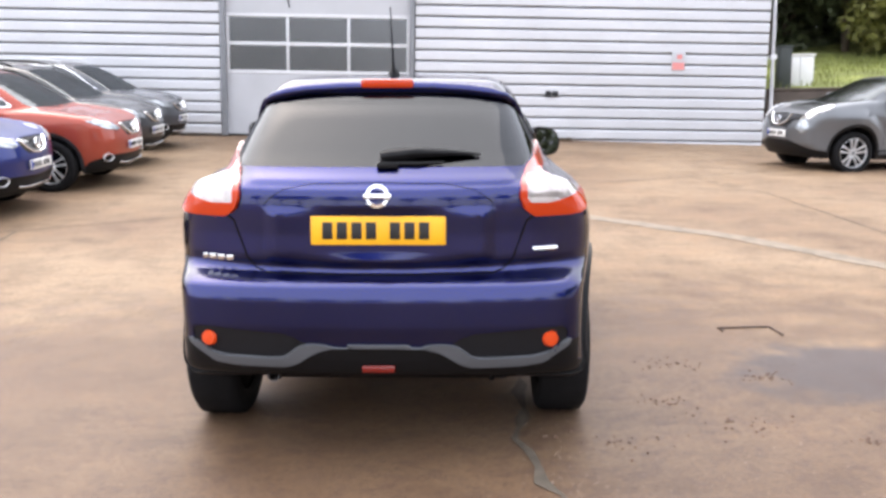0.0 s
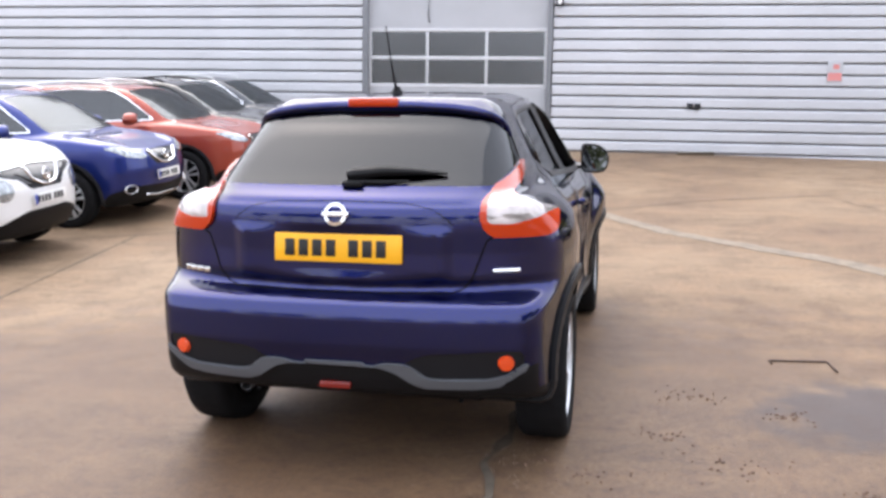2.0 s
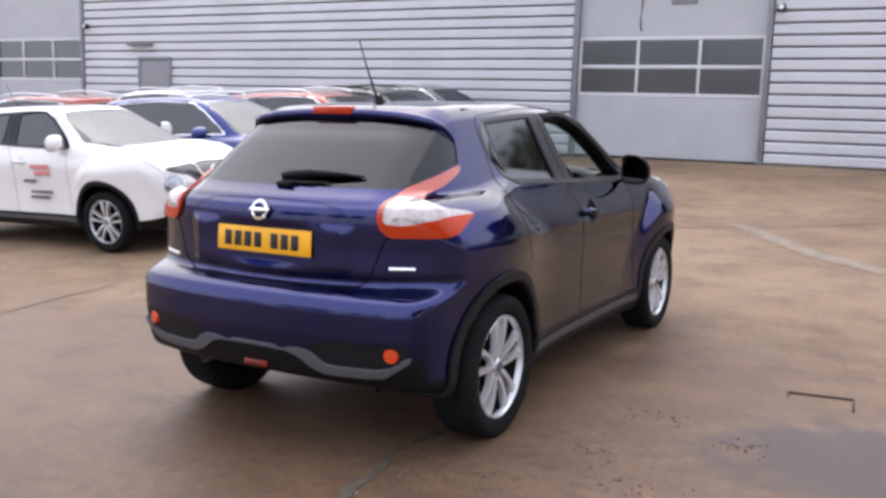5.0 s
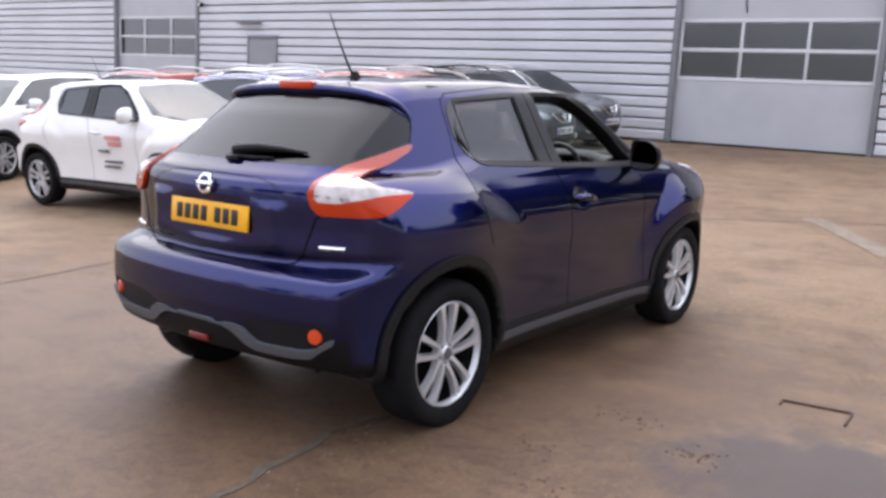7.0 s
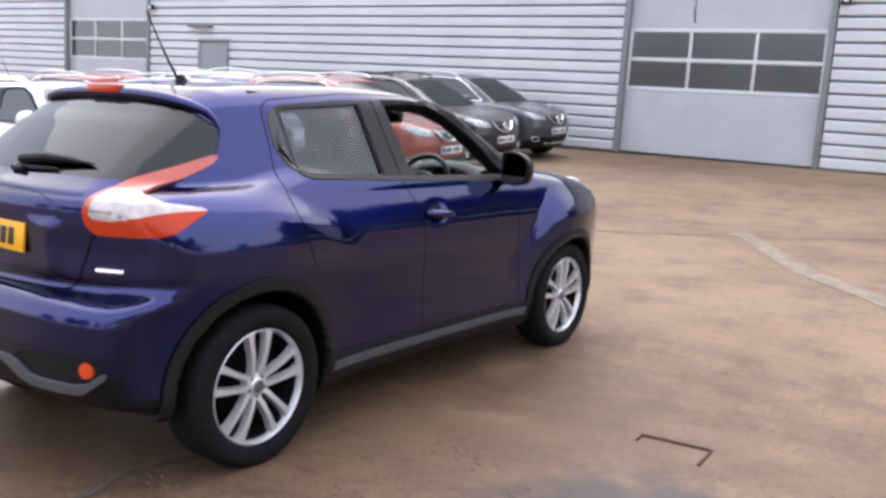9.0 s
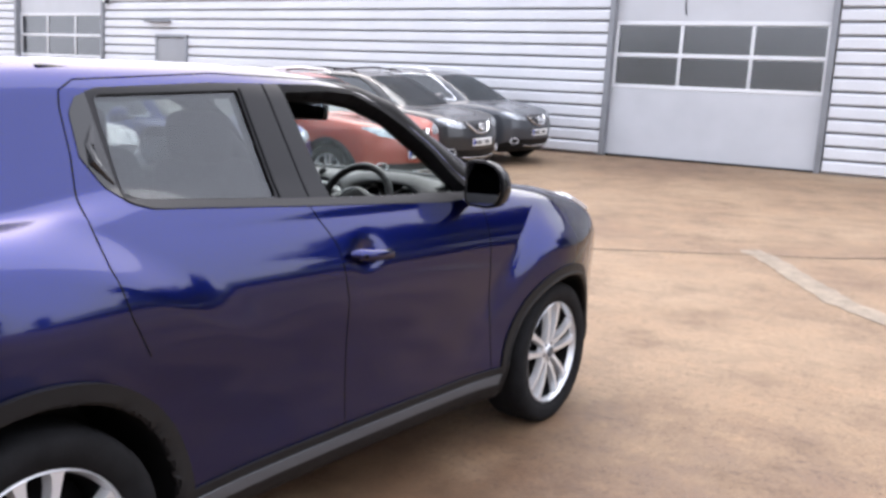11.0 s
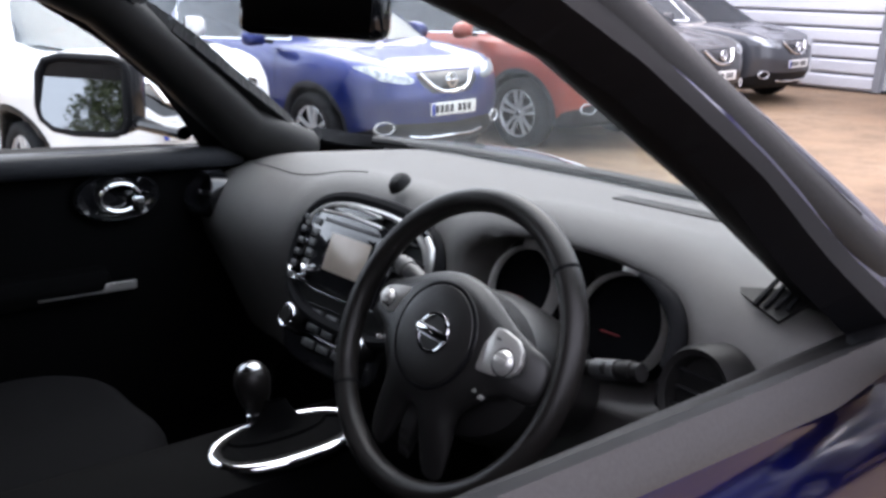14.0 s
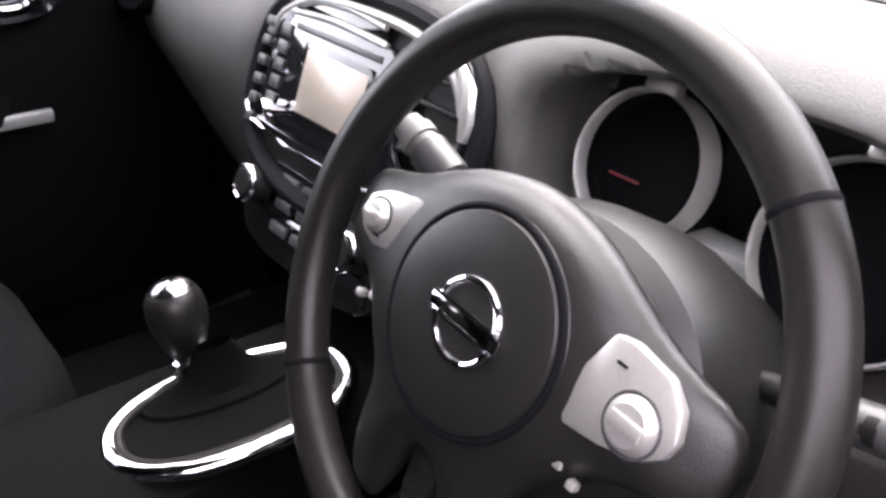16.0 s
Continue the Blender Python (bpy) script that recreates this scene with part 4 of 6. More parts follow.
    # thin dark bar drawn as the shade along the tailgate's crease, no gap there
    crease_shade = [(0.445, 1.012), (0.43, 1.035), (0.37, 1.073), (0.26, 1.094), (0.0, 1.10)]
    seam_rear(field, body, crease_shade, 0.0022)
    for key, mat_, push in (("skid_strip", SKID, 0.014), ("lower_bumper", TRIM, 0.0), ("lower_grille", TRIM, 0.0), ("grille", GLOSS, -0.01)):
        part(key, shell(reg[key], 0.02, push), mat_, car, angle=60)
    part("rear_window", shell(reg["rear_window"], 0.004, -0.004), PRIVACY, car, "dark privacy glass", angle=60, skin=(field, len(reg["rear_window"][1])))
    part("windscreen", shell(reg["windscreen"], 0.005, -0.004), CLEARGLASS if main else SCREENGLASS, car, angle=60, skin=(field, len(reg["windscreen"][1])))
    for key in ("side_glass_rear", "side_glass_front"):
        for s in (1, -1):
            if main and key == "side_glass_front" and s == 1:
                continue
            piece, _ = cut(reg[key], lambda v, s=s: -s * v[:, 0])
            part("side_window", shell(piece, 0.004, -0.005), (TINTGLASS if not main else SIDEGLASS if key == "side_glass_rear" else CLEARGLASS), car, angle=60, skin=(field, len(piece[1])))
    for s in (1, -1):
        lamp, _ = cut(reg["taillight"], lambda v, s=s: -s * v[:, 0])
        clear, rest_l = cut(lamp, lambda v: np.maximum(inpoly(v[:, 1], v[:, 2], [(-1.85, 1.088), (-1.80, 1.100), (-1.72, 1.116), (-1.675, 1.108), (-1.668, 1.090), (-1.63, 1.076), (-1.51, 1.060), (-1.505, 1.046), (-1.60, 1.046), (-1.68, 1.044), (-1.75, 1.030), (-1.79, 1.016), (-1.84, 1.02)]), 0.572 - ax(v)))
        upper, low = cut(rest_l, lambda v: 1.062 - v[:, 2])
        t = part("taillight", shell(low, 0.03, 0.016), REDLENS, car, "red and clear boomerang tail light", angle=60)
        part("clear_lens", shell(clear, 0.03, 0.015), LAMPCLEAR, t, angle=60)
        part("upper_lens", shell(upper, 0.03, 0.014), SKYLENS, t, "red upper lens with sky reflection in its colour", angle=60)
        hl, _ = cut(reg["headlight"], lambda v, s=s: -s * v[:, 0])
        part("headlight", shell(hl, 0.02, 0.008), HEADLENS, car, "round headlight", angle=60)
        tl, _ = cut(reg["top_light"], lambda v, s=s: -s * v[:, 0])
        part("top_light", shell(tl, 0.02, 0.012), CLEAR, car, "raised clear lamp on the wing", angle=60)
        for y in c["hub"]:
            build_wheel(c, car, s * c["track"], y, 0.325 + (0.020 if y > 0 and main else 0.0) + (0.0122 * s - 0.0035 if main else 0.0))
        # door mirror
        mx_, my_, mz_ = (0.868, 0.60, 1.164) if s > 0 else (-0.945, 0.49, 1.214)
        rim_out = MIRROR_OUT if s > 0 else MIRROR_SQUARE
        turn = Matrix.Translation((mx_, my_, mz_)) @ Matrix.Rotation(radians((5 if s > 0 else 36)), 4, "Z") @ Matrix.Diagonal((0.98 if s > 0 else 1.28, 0.85, 1.08 if s > 0 else 1.0, 1))
        mir = part("door_mirror", moved(mirror_head(rim_out), turn @ Matrix.Diagonal((s * 0.88, 1, 1, 1))), MIRRORBLACK if main else body_paint, car, "door mirror")
        face = [(x * 0.90, z * 0.90) for x, z in rim_out]
        part("mirror_glass", moved(slab(face, 0.003), turn @ Matrix.Diagonal((s * 0.88, 1, 1, 1)) @ Matrix.Translation((0, -0.0415 if s < 0 else -0.049, 0)) @ Matrix.Rotation(radians(-7 if s > 0 else 0), 4, "Z") @ Matrix.Rotation(radians(86 if s > 0 else 83), 4, "X")), MIRROR, mir, smooth=False)
        part("mirror_frame", moved(tube([(x * 0.95, z * 0.95, 0.0) for x, z in rim_out], 0.0065 if s > 0 else 0.010, 8, closed=True), turn @ Matrix.Diagonal((s * 0.88, 1, 1, 1)) @ Matrix.Translation((0, -0.041, 0)) @ Matrix.Rotation(radians(90), 4, "X")), TRIM, mir)
        part("mirror_arm", tube([(s * 0.70, my_ + 0.10, mz_ - 0.06), (s * 0.78, my_ + 0.075, mz_ - 0.055), (mx_, my_ + 0.04, mz_ - 0.05)], 0.022, 10, flat=0.7), GLOSS, mir)
        lamp_b = lathe([(0.0, -1.0), (0.35, -0.93), (0.7, -0.68), (0.93, -0.3), (1.0, 0.0), (0.93, 0.3), (0.7, 0.68), (0.35, 0.93), (0.0, 1.0)], 20, "y")
        wl = part("wing_lamp", moved(lamp_b, Matrix.Translation((s * 0.672, 1.58, 1.012)) @ Matrix.Rotation(radians(-16), 4, "X") @ Matrix.Rotation(radians(14 * s), 4, "Z") @ Matrix.Diagonal((0.066, 0.125, 0.062, 1))), HEADLENS, car, "raised clear lamp on the front wing")
        part("lamp_tip", moved(lamp_b, Matrix.Translation((s * 0.690, 1.755, 0.955)) @ Matrix.Rotation(radians(-24), 4, "X") @ Matrix.Rotation(radians(14 * s), 4, "Z") @ Matrix.Diagonal((0.055, 0.085, 0.055, 1))), CLEAR, wl)
        hx = 0.830 if main else 0.826
        pull = tube([(s * (hx - 0.012), -0.150, 0.956), (s * (hx + 0.010), -0.135, 0.956), (s * (hx + 0.022), -0.09, 0.953), (s * (hx + 0.024), -0.03, 0.949), (s * (hx + 0.014), 0.03, 0.945), (s * (hx - 0.012), 0.052, 0.944)], [0.009, 0.0155, 0.0145, 0.0140, 0.013, 0.006], 14, flat=1.35)
        h = part("door_handle", pull, body_paint, car, "body-coloured pull handle over a scooped cup")
        part("lock", moved(lathe([(0.0, 0.004), (0.006, 0.003), (0.008, 0.0)], 14, "x"), Matrix.Translation((s * (hx + 0.030), -0.118, 0.952)) @ Matrix.Diagonal((s, 1, 1, 1))), SEAM, h)
    # high brake light, rear spoiler, aerial, wiper
    crown = np.array([(0.44, 1.449), (0.35, 1.461), (0.20, 1.470), (0.10, 1.472), (0.0, 1.473)])
    lo, hi = np.full(len(crown), -2.2), np.full(len(crown), -0.9)
    for _ in range(26):
        mid = (lo + hi) / 2
        inside = field(crown[:, 0], mid, crown[:, 1]) < 0
        lo, hi = np.where(inside, lo, mid), np.where(inside, mid, hi)
    visor = [(0.593, -1.262, 1.325), (0.585, -1.262, 1.350), (0.569, -1.272, 1.380), (0.545, -1.295, 1.410), (0.505, -1.335, 1.433)] + [(x, y - 0.018, z) for (x, z), y in zip(crown, hi)]
    fat = [0.003, 0.007, 0.013, 0.019, 0.023, 0.026, 0.027, 0.027, 0.027, 0.027]
    part("spoiler", tube(visor + [(-x, y, z) for x, y, z in visor[-2::-1]], fat + fat[-2::-1], 16, flat=0.9), body_paint, car, "body-coloured visor over the rear window", angle=180)
    top_y = visor[-1][1]
    part("brake_light", box(0.0, top_y - 0.012, 1.486, 0.225, 0.042, 0.038, 0.009), REDLENS, car, "high red brake light")
    aer = part("aerial", tube([(0, -1.0, 1.53), (0, -1.05, 1.60), (0, -1.11, 1.70), (0, -1.18, 1.83)], [0.008, 0.006, 0.004, 0.003], 6), TRIM, car)
    part("aerial_foot", lathe([(0.0, 0.03), (0.012, 0.028), (0.03, 0.0), (0.035, -0.012)], 16), TRIM, aer).location = (0, -0.995, 1.54)
    def on_tail(x, z, out=0.0):
        a, b = -2.2, -1.2
        for _ in range(26):
            q = (a + b) / 2
            if float(field(np.array(abs(x)), np.array(q), np.array(z))) < 0:
                b = q
            else:
                a = q
        return (x, b - out, z)

    wip = part("rear_wiper", tube([on_tail(x, z, o) for x, z, o in ((0.0, 1.193, 0.022), (0.035, 1.197, 0.026), (0.14, 1.208, 0.024), (0.27, 1.207, 0.018), (0.395, 1.200, 0.012))], [0.026, 0.033, 0.029, 0.019, 0.006], 10, flat=0.8), TRIM, car, "black rear wiper arm")
    part("wiper_foot", join(box(*on_tail(0.03, 1.160, 0.012), 0.085, 0.03, 0.022, 0.006), tube([on_tail(0.0, 1.168, 0.012), on_tail(0.15, 1.166, 0.012), on_tail(0.25, 1.172, 0.010)], [0.010, 0.009, 0.004], 8)), TRIM, wip)
    # rear plate, emblem, reflectors, fog lamp, lettering bars
    plate_bars(car, pose(0, -1.897, 0.918, -4), YELLOW)
    badge(car, pose(0.0, -1.915, 1.052, 10, 0, 180))
    for s in (1, -1):
        part("reflector", lathe([(0.0, 0.012), (0.028, 0.010), (0.033, 0.0), (0.033, -0.02)], 22, "y"), ORANGE, car, "round amber reflector").matrix_basis = pose(s * 0.668, -1.905, 0.497, 0, 0, 180 + s * 22)
    part("exhaust_pipe", lathe([(0.020, -0.16), (0.024, -0.16), (0.024, 0.0), (0.020, 0.0), (0.019, -0.14)], 18, "y"), SKID, car, "dull steel tail pipe").matrix_basis = Matrix.Translation((-0.44, -1.66, 0.315))
    part("fog_lamp", box(0.0, -1.948, 0.385, 0.13, 0.03, 0.030, 0.008), FOGRED, car, "red rear fog lamp")
    mb = part("model_badge", box(*on_tail(-0.708, 0.799, 0.003), 0.020, 0.010, 0.022, 0.003), CHROME, car, "row of small chrome bars")
    for k in range(1, 4):
        part("badge_bar", box(*on_tail(-0.712 + 0.038 * k, 0.799, 0.003), 0.028, 0.010, 0.022, 0.003), CHROME, mb)
    part("engine_badge", tube([on_tail(0.598 + 0.0245 * k, 0.836, 0.005) for k in range(5)], 0.011, 8), CHROME, car, "small chrome bar")
    badge(car, pose(0.0, 2.095, 0.825, 0, 0, 0), 0.06)
    part("grille_chrome", join(*[tube([(s * 0.27, 2.03, 0.925), (s * 0.20, 2.075, 0.80), (s * 0.10, 2.105, 0.745), (0.0, 2.11, 0.735)], 0.016, 8) for s in (1, -1)]), CHROME, car)
    plate_bars(car, pose(0, 2.115, 0.60, 0, 0, 180), PLATEWHITE, False)
    return car


MIRROR_OUT = [(-0.100, 0.060), (-0.092, 0.078), (-0.070, 0.086), (0.0, 0.083), (0.045, 0.070), (0.080, 0.046), (0.098, 0.015), (0.101, -0.020), (0.090, -0.052), (0.065, -0.075), (0.02, -0.084), (-0.07, -0.080), (-0.092, -0.070), (-0.100, -0.050)]
MIRROR_SQUARE = [(-0.100, 0.060), (-0.092, 0.078), (-0.070, 0.086), (0.05, 0.085), (0.084, 0.074), (0.099, 0.045), (0.102, -0.030), (0.094, -0.060), (0.068, -0.080), (0.02, -0.086), (-0.07, -0.082), (-0.092, -0.072), (-0.100, -0.050)]


def mirror_head(outline=MIRROR_OUT):
    """A wedge-shaped housing, tall at the door and drawn in towards its outer end."""
    bm = bmesh.new()
    rings = []
    for k, y in ((0.93, -0.040), (0.98, -0.043), (1.01, -0.030), (1.02, -0.005), (0.98, 0.030), (0.87, 0.060), (0.68, 0.082), (0.40, 0.096), (0.12, 0.101)):
        rings.append([bm.verts.new((x * k - 0.02 * (1 - k), y, z * k)) for x, z in outline])
    n = len(outline)
    for a, b in zip(rings[:-1], rings[1:]):
        for i in range(n):
            bm.faces.new((a[i], b[i], b[(i + 1) % n], a[(i + 1) % n]))
    bm.faces.new(rings[-1])
    bm.faces.new(rings[0][::-1])
    return from_bm(bm)


def suv_regions():
    def at_arch(r):
        return lambda v: np.minimum(np.hypot(v[:, 1] - 1.33, v[:, 2] - 0.345), np.hypot(v[:, 1] + 1.32, v[:, 2] - 0.345)) - r
    return [
        ("windscreen", lambda v: np.maximum(inpoly(ax(v), v[:, 2], [(-0.2, 1.09), (0.66, 1.10), (0.66, 1.15), (0.53, 1.47), (0.45, 1.52), (-0.2, 1.545)]), 0.2 - v[:, 1])),
        ("rear_window", lambda v: np.maximum(inpoly(ax(v), v[:, 2], [(-0.2, 1.15), (0.55, 1.15), (0.48, 1.45), (-0.2, 1.48)]), v[:, 1] + 1.6)),
        ("side_glass", lambda v: np.maximum(inpoly(v[:, 1], v[:, 2], [(-1.72, 1.40), (-1.3, 1.50), (-0.4, 1.535), (0.15, 1.51), (0.40, 1.40), (0.85, 1.12), (-0.9, 1.08), (-1.5, 1.18)]), 0.4 - ax(v))),
        ("chrome_line", lambda v: np.maximum(inpoly(v[:, 1], v[:, 2], [(-1.74, 1.405), (-1.3, 1.517), (-0.4, 1.552), (0.16, 1.527), (0.415, 1.412), (0.875, 1.107), (-0.9, 1.066), (-1.515, 1.167)]), 0.4 - ax(v))),
        ("arch_lining", lambda v: np.maximum(at_arch(0.399)(v), v[:, 2] - 0.8)),
        ("arch_trim", lambda v: np.maximum(np.maximum(at_arch(0.45)(v), 0.55 - ax(v)), 0.24 - v[:, 2])),
        ("sill", lambda v: np.maximum(v[:, 2] - 0.36, np.abs(v[:, 1]) - 1.0)),
        ("lower_grille", lambda v: np.maximum(inpoly(ax(v), v[:, 2], [(-0.1, 0.44), (0.62, 0.47), (0.80, 0.40), (0.8, 0.1), (-0.1, 0.1)]), 1.6 - v[:, 1])),
        ("headlight", lambda v: np.maximum(inpoly(ax(v), v[:, 2], [(0.36, 0.80), (0.44, 0.78), (0.66, 0.82), (0.80, 0.93), (0.70, 0.935), (0.46, 0.885)]), 1.5 - v[:, 1])),
        ("grille", lambda v: np.maximum(inpoly(ax(v), v[:, 2], [(-0.1, 0.88), (0.34, 0.875), (0.33, 0.79), (0.22, 0.70), (-0.1, 0.69)]), 1.6 - v[:, 1])),
    ]


def make_suv(name, m, body_paint, label, res=0.04, rails=True, dark=False):
    car = thing(name, m, label, "car", "parked cars")
    c = SUV
    field = body_field(c)
    mesh = surface(field, (0, -2.3, 0.15), (1.0, 2.35, 1.72), res)
    reg, rest = regions(mesh, suv_regions())
    body = part("body", shell(rest, 0.02), body_paint, car, angle=60, skin=(field, len(rest[1])))
    for s in (1, -1):
        part("sill", shell(half(reg["sill"], s), 0.012, 0.01), CLAD, car, angle=60)
        seams_side(field, body, s, [[(-0.22, 1.06), (-0.2, 0.37)], [(0.75, 1.06), (0.78, 0.37)], [(-1.3, 1.1), (-1.12, 0.9), (-0.95, 0.72)]])
        for y in c["hub"]:
            piece, _ = cut(half(reg["arch_trim"], s), lambda v, y=y: -y * v[:, 1])
            part("arch_trim", shell(piece, 0.012, 0.008), CLAD, car, angle=60)
            piece, _ = cut(half(reg["arch_lining"], s), lambda v, y=y: -y * v[:, 1])
            part("arch_lining", shell(piece, 0.012, 0.0), TRIM, car, angle=60)
    for key, mat_, push in (("lower_grille", TRIM, 0.004), ("grille", GLOSS, -0.008)):
        part(key, shell(reg[key], 0.012, push), mat_, car, angle=60)
    part("windscreen", shell(reg["windscreen"], 0.005, -0.003), SCREENGLASS, car, angle=60, skin=(field, len(reg["windscreen"][1])))
    part("rear_window", shell(reg["rear_window"], 0.005, -0.003), PRIVACY, car, angle=60)
    for s in (1, -1):
        part("window_chrome", shell(half(reg["chrome_line"], s), 0.02, 0.004), CHROME if not dark else TRIM, car, "chrome window surround", angle=60)
        g, _ = cut(reg["side_glass"], lambda v, s=s: -s * v[:, 0])
        part("side_window", shell(g, 0.005, -0.006), TINTGLASS, car, angle=60)
        h, _ = cut(reg["headlight"], lambda v, s=s: -s * v[:, 0])
        part("headlight", shell(h, 0.02, 0.008), HEADLENS, car, "swept clear headlight", angle=60)
        part("fog_ring", lathe([(0.054, 0.0), (0.062, 0.010), (0.070, 0.0)], 22, "y"), SILVER, car, "oval chrome fog lamp ring").matrix_basis = pose(s * 0.64, 2.045, 0.435, 0, 0, -s * 22) @ Matrix.Diagonal((1.35, 1, 0.8, 1))
        if rails:
            part("roof_rail", tube([(s * 0.56, -1.45, 1.575), (s * 0.575, -1.3, 1.62), (s * 0.585, -0.5, 1.66), (s * 0.58, 0.0, 1.635), (s * 0.57, 0.15, 1.59)], 0.017, 8), SILVER if not dark else TRIM, car, "silver roof rail")
        mir = part("door_mirror", moved(mirror_head(), Matrix.Translation((s * 0.975, 0.62, 1.14)) @ Matrix.Diagonal((s, 1, 1, 1))), body_paint, car, "door mirror")
        part("mirror_arm", tube([(s * 0.80, 0.66, 1.09), (s * 0.90, 0.64, 1.10)], 0.02), TRIM, mir)
        part("mirror_glass", slab([(-0.075, -0.052), (0.075, -0.055), (0.085, 0.02), (0.06, 0.052), (-0.07, 0.055)], 0.004, Matrix.Translation((s * 0.975, 0.575, 1.14)) @ Matrix.Rotation(radians(90), 4, "X")), CHROME, mir, smooth=False)
        part("door_handle", box(s * 0.872, 0.0, 0.93, 0.02, 0.19, 0.028, 0.008), body_paint, car)
        part("door_handle", box(s * 0.872, -0.95, 0.94, 0.02, 0.19, 0.028, 0.008), body_paint, car)
        for y in c["hub"]:
            build_wheel(c, car, s * c["track"], y, 0.345)
        part("wiper", tube([(s * 0.05 + 0.35 * s, 1.13, 1.095), (s * 0.05, 1.20, 1.075)], 0.010, 6), TRIM, car)
    part("grille_chrome", join(*[tube([(s * 0.30, 2.10, 0.865), (s * 0.20, 2.165, 0.755), (s * 0.12, 2.185, 0.715), (0.0, 2.195, 0.705)], 0.018, 8) for s in (1, -1)]), CHROME, car)
    badge(car, pose(0.0, 2.175, 0.80, 0, 0, 0), 0.062)
    part("bumper_chrome", tube([(-0.42, 2.10, 0.35), (-0.25, 2.14, 0.33), (0.25, 2.14, 0.33), (0.42, 2.10, 0.35)], 0.014, 8), CHROME, car)
    plate_bars(car, pose(0, 2.195, 0.57, 0, 0, 180), PLATEWHITE, False)
    part("cabin_floor", box(0, -0.2, 0.45, 1.4, 3.0, 0.1, 0.02), TRIM, car)
    for s in (1, -1):
        part("seat", join(box(s * 0.36, -0.05, 0.65, 0.48, 0.5, 0.18, 0.05), box(s * 0.36, -0.33, 0.98, 0.46, 0.16, 0.62, 0.06), box(s * 0.36, -0.38, 1.33, 0.24, 0.10, 0.16, 0.04)), TRIM, car)
    part("dashboard", box(0, 0.75, 0.92, 1.40, 0.45, 0.26, 0.06), TRIM, car)
    return car


def parked(front_x, y, heading, length):
    """A pose on the sloping yard for a car whose nose is at front_x; heading in degrees from the x axis."""
    c = math.cos(radians(heading))
    cx, cy = front_x - length / 2 * c, y - length / 2 * math.sin(radians(heading))
    fx, fy = cx + 1.3 * c, cy + 1.3 * math.sin(radians(heading))
    bx, by = 2 * cx - fx, 2 * cy - fy
    zf, zb = ground_z(fx, fy), ground_z(bx, by)
    sx, sy = math.sin(radians(heading)), -c
    zr, zl = ground_z(cx + sx * 0.8, cy + sy * 0.8), ground_z(cx - sx * 0.8, cy - sy * 0.8)
    pitch, lean = math.degrees(math.atan2(zf - zb, 2.6)), math.degrees(math.atan2(zl - zr, 1.6))
    return Matrix.Translation((cx, cy, (zf + zb) / 2)) @ Matrix.Rotation(radians(heading - 90), 4, "Z") @ Matrix.Rotation(radians(pitch), 4, "X") @ Matrix.Rotation(radians(lean), 4, "Y")




# ---- the blue car's cabin ----
DASH = material("soft_dash_plastic", (0.105, 0.101, 0.097), 0.55, spec=0.25, fine=0.08, fine_scale=700, bump=0.25, bump_scale=900)
CABIN = material("black_cabin_plastic", (0.0085, 0.0082, 0.0082), 0.5, fine=0.1, fine_scale=600, bump=0.1, bump_scale=900, spec=0.18)
LEATHER = material("black_leather", (0.0095, 0.0085, 0.0080), 0.36, spec=0.36, var=0.35, scale=16, fine=0.12, fine_scale=260, bump=0.07, bump_scale=800)
# cloth colour near zero, so the dim cabin light is partly in it
CLOTH = material("shade_dark_seat_cloth", (0.0032, 0.0032, 0.0038), 0.9, fine=0.2, fine_scale=800, bump=0.4, bump_scale=900, spec=0.08)
SATIN = material("satin_silver_plastic", (0.55, 0.54, 0.52), 0.30, 0.7, fine=0.04, fine_scale=400)
PIANO = material("piano_black", (0.008, 0.008, 0.009), 0.06, 0.0, 1.0)
SCREEN = material("pale_screen", (0.30, 0.255, 0.215), 0.2, var=0.12, scale=14)
DIAL = material("dial_black", (0.0025, 0.0025, 0.003), 0.6, 0.0, 0.0, spec=0.03)
NEEDLE = material("red_needle", (0.11, 0.008, 0.010), 0.4)
# blacker than the cabin plastic: shade low in the cabin put into the colour
MATTE = material("shade_black_matte_plastic", (0.0020, 0.0020, 0.0022), 0.8, spec=0.05, fine=0.1, fine_scale=600)
KNOBCAP = material("worn_dark_chrome", (0.35, 0.36, 0.38), 0.16, 1.0)
STALK = material("grey_stalk_plastic", (0.10, 0.098, 0.096), 0.4, fine=0.06, fine_scale=500)
GREYBUTTON = material("grey_button", (0.045, 0.045, 0.046), 0.35)
AIRBAG = material("airbag_plastic", (0.011, 0.0105, 0.0105), 0.34, spec=0.5, fine=0.08, fine_scale=500, bump=0.12, bump_scale=900)


def ellipse(cx, cy, rx, ry, n=28, power=1.0):
    out = []
    for i in range(n):
        a = 2 * math.pi * i / n
        c, s = math.cos(a), math.sin(a)
        out.append((cx + rx * math.copysign(abs(c) ** power, c), cy + ry * math.copysign(abs(s) ** power, s)))
    return out


def ring(cx, cy, rx, ry, r, z=0.0, n=40, flat=1.0, power=1.0, sides=8):
    return tube([(x, y, z) for x, y in ellipse(cx, cy, rx, ry, n, power)], r, sides, closed=True, flat=flat)


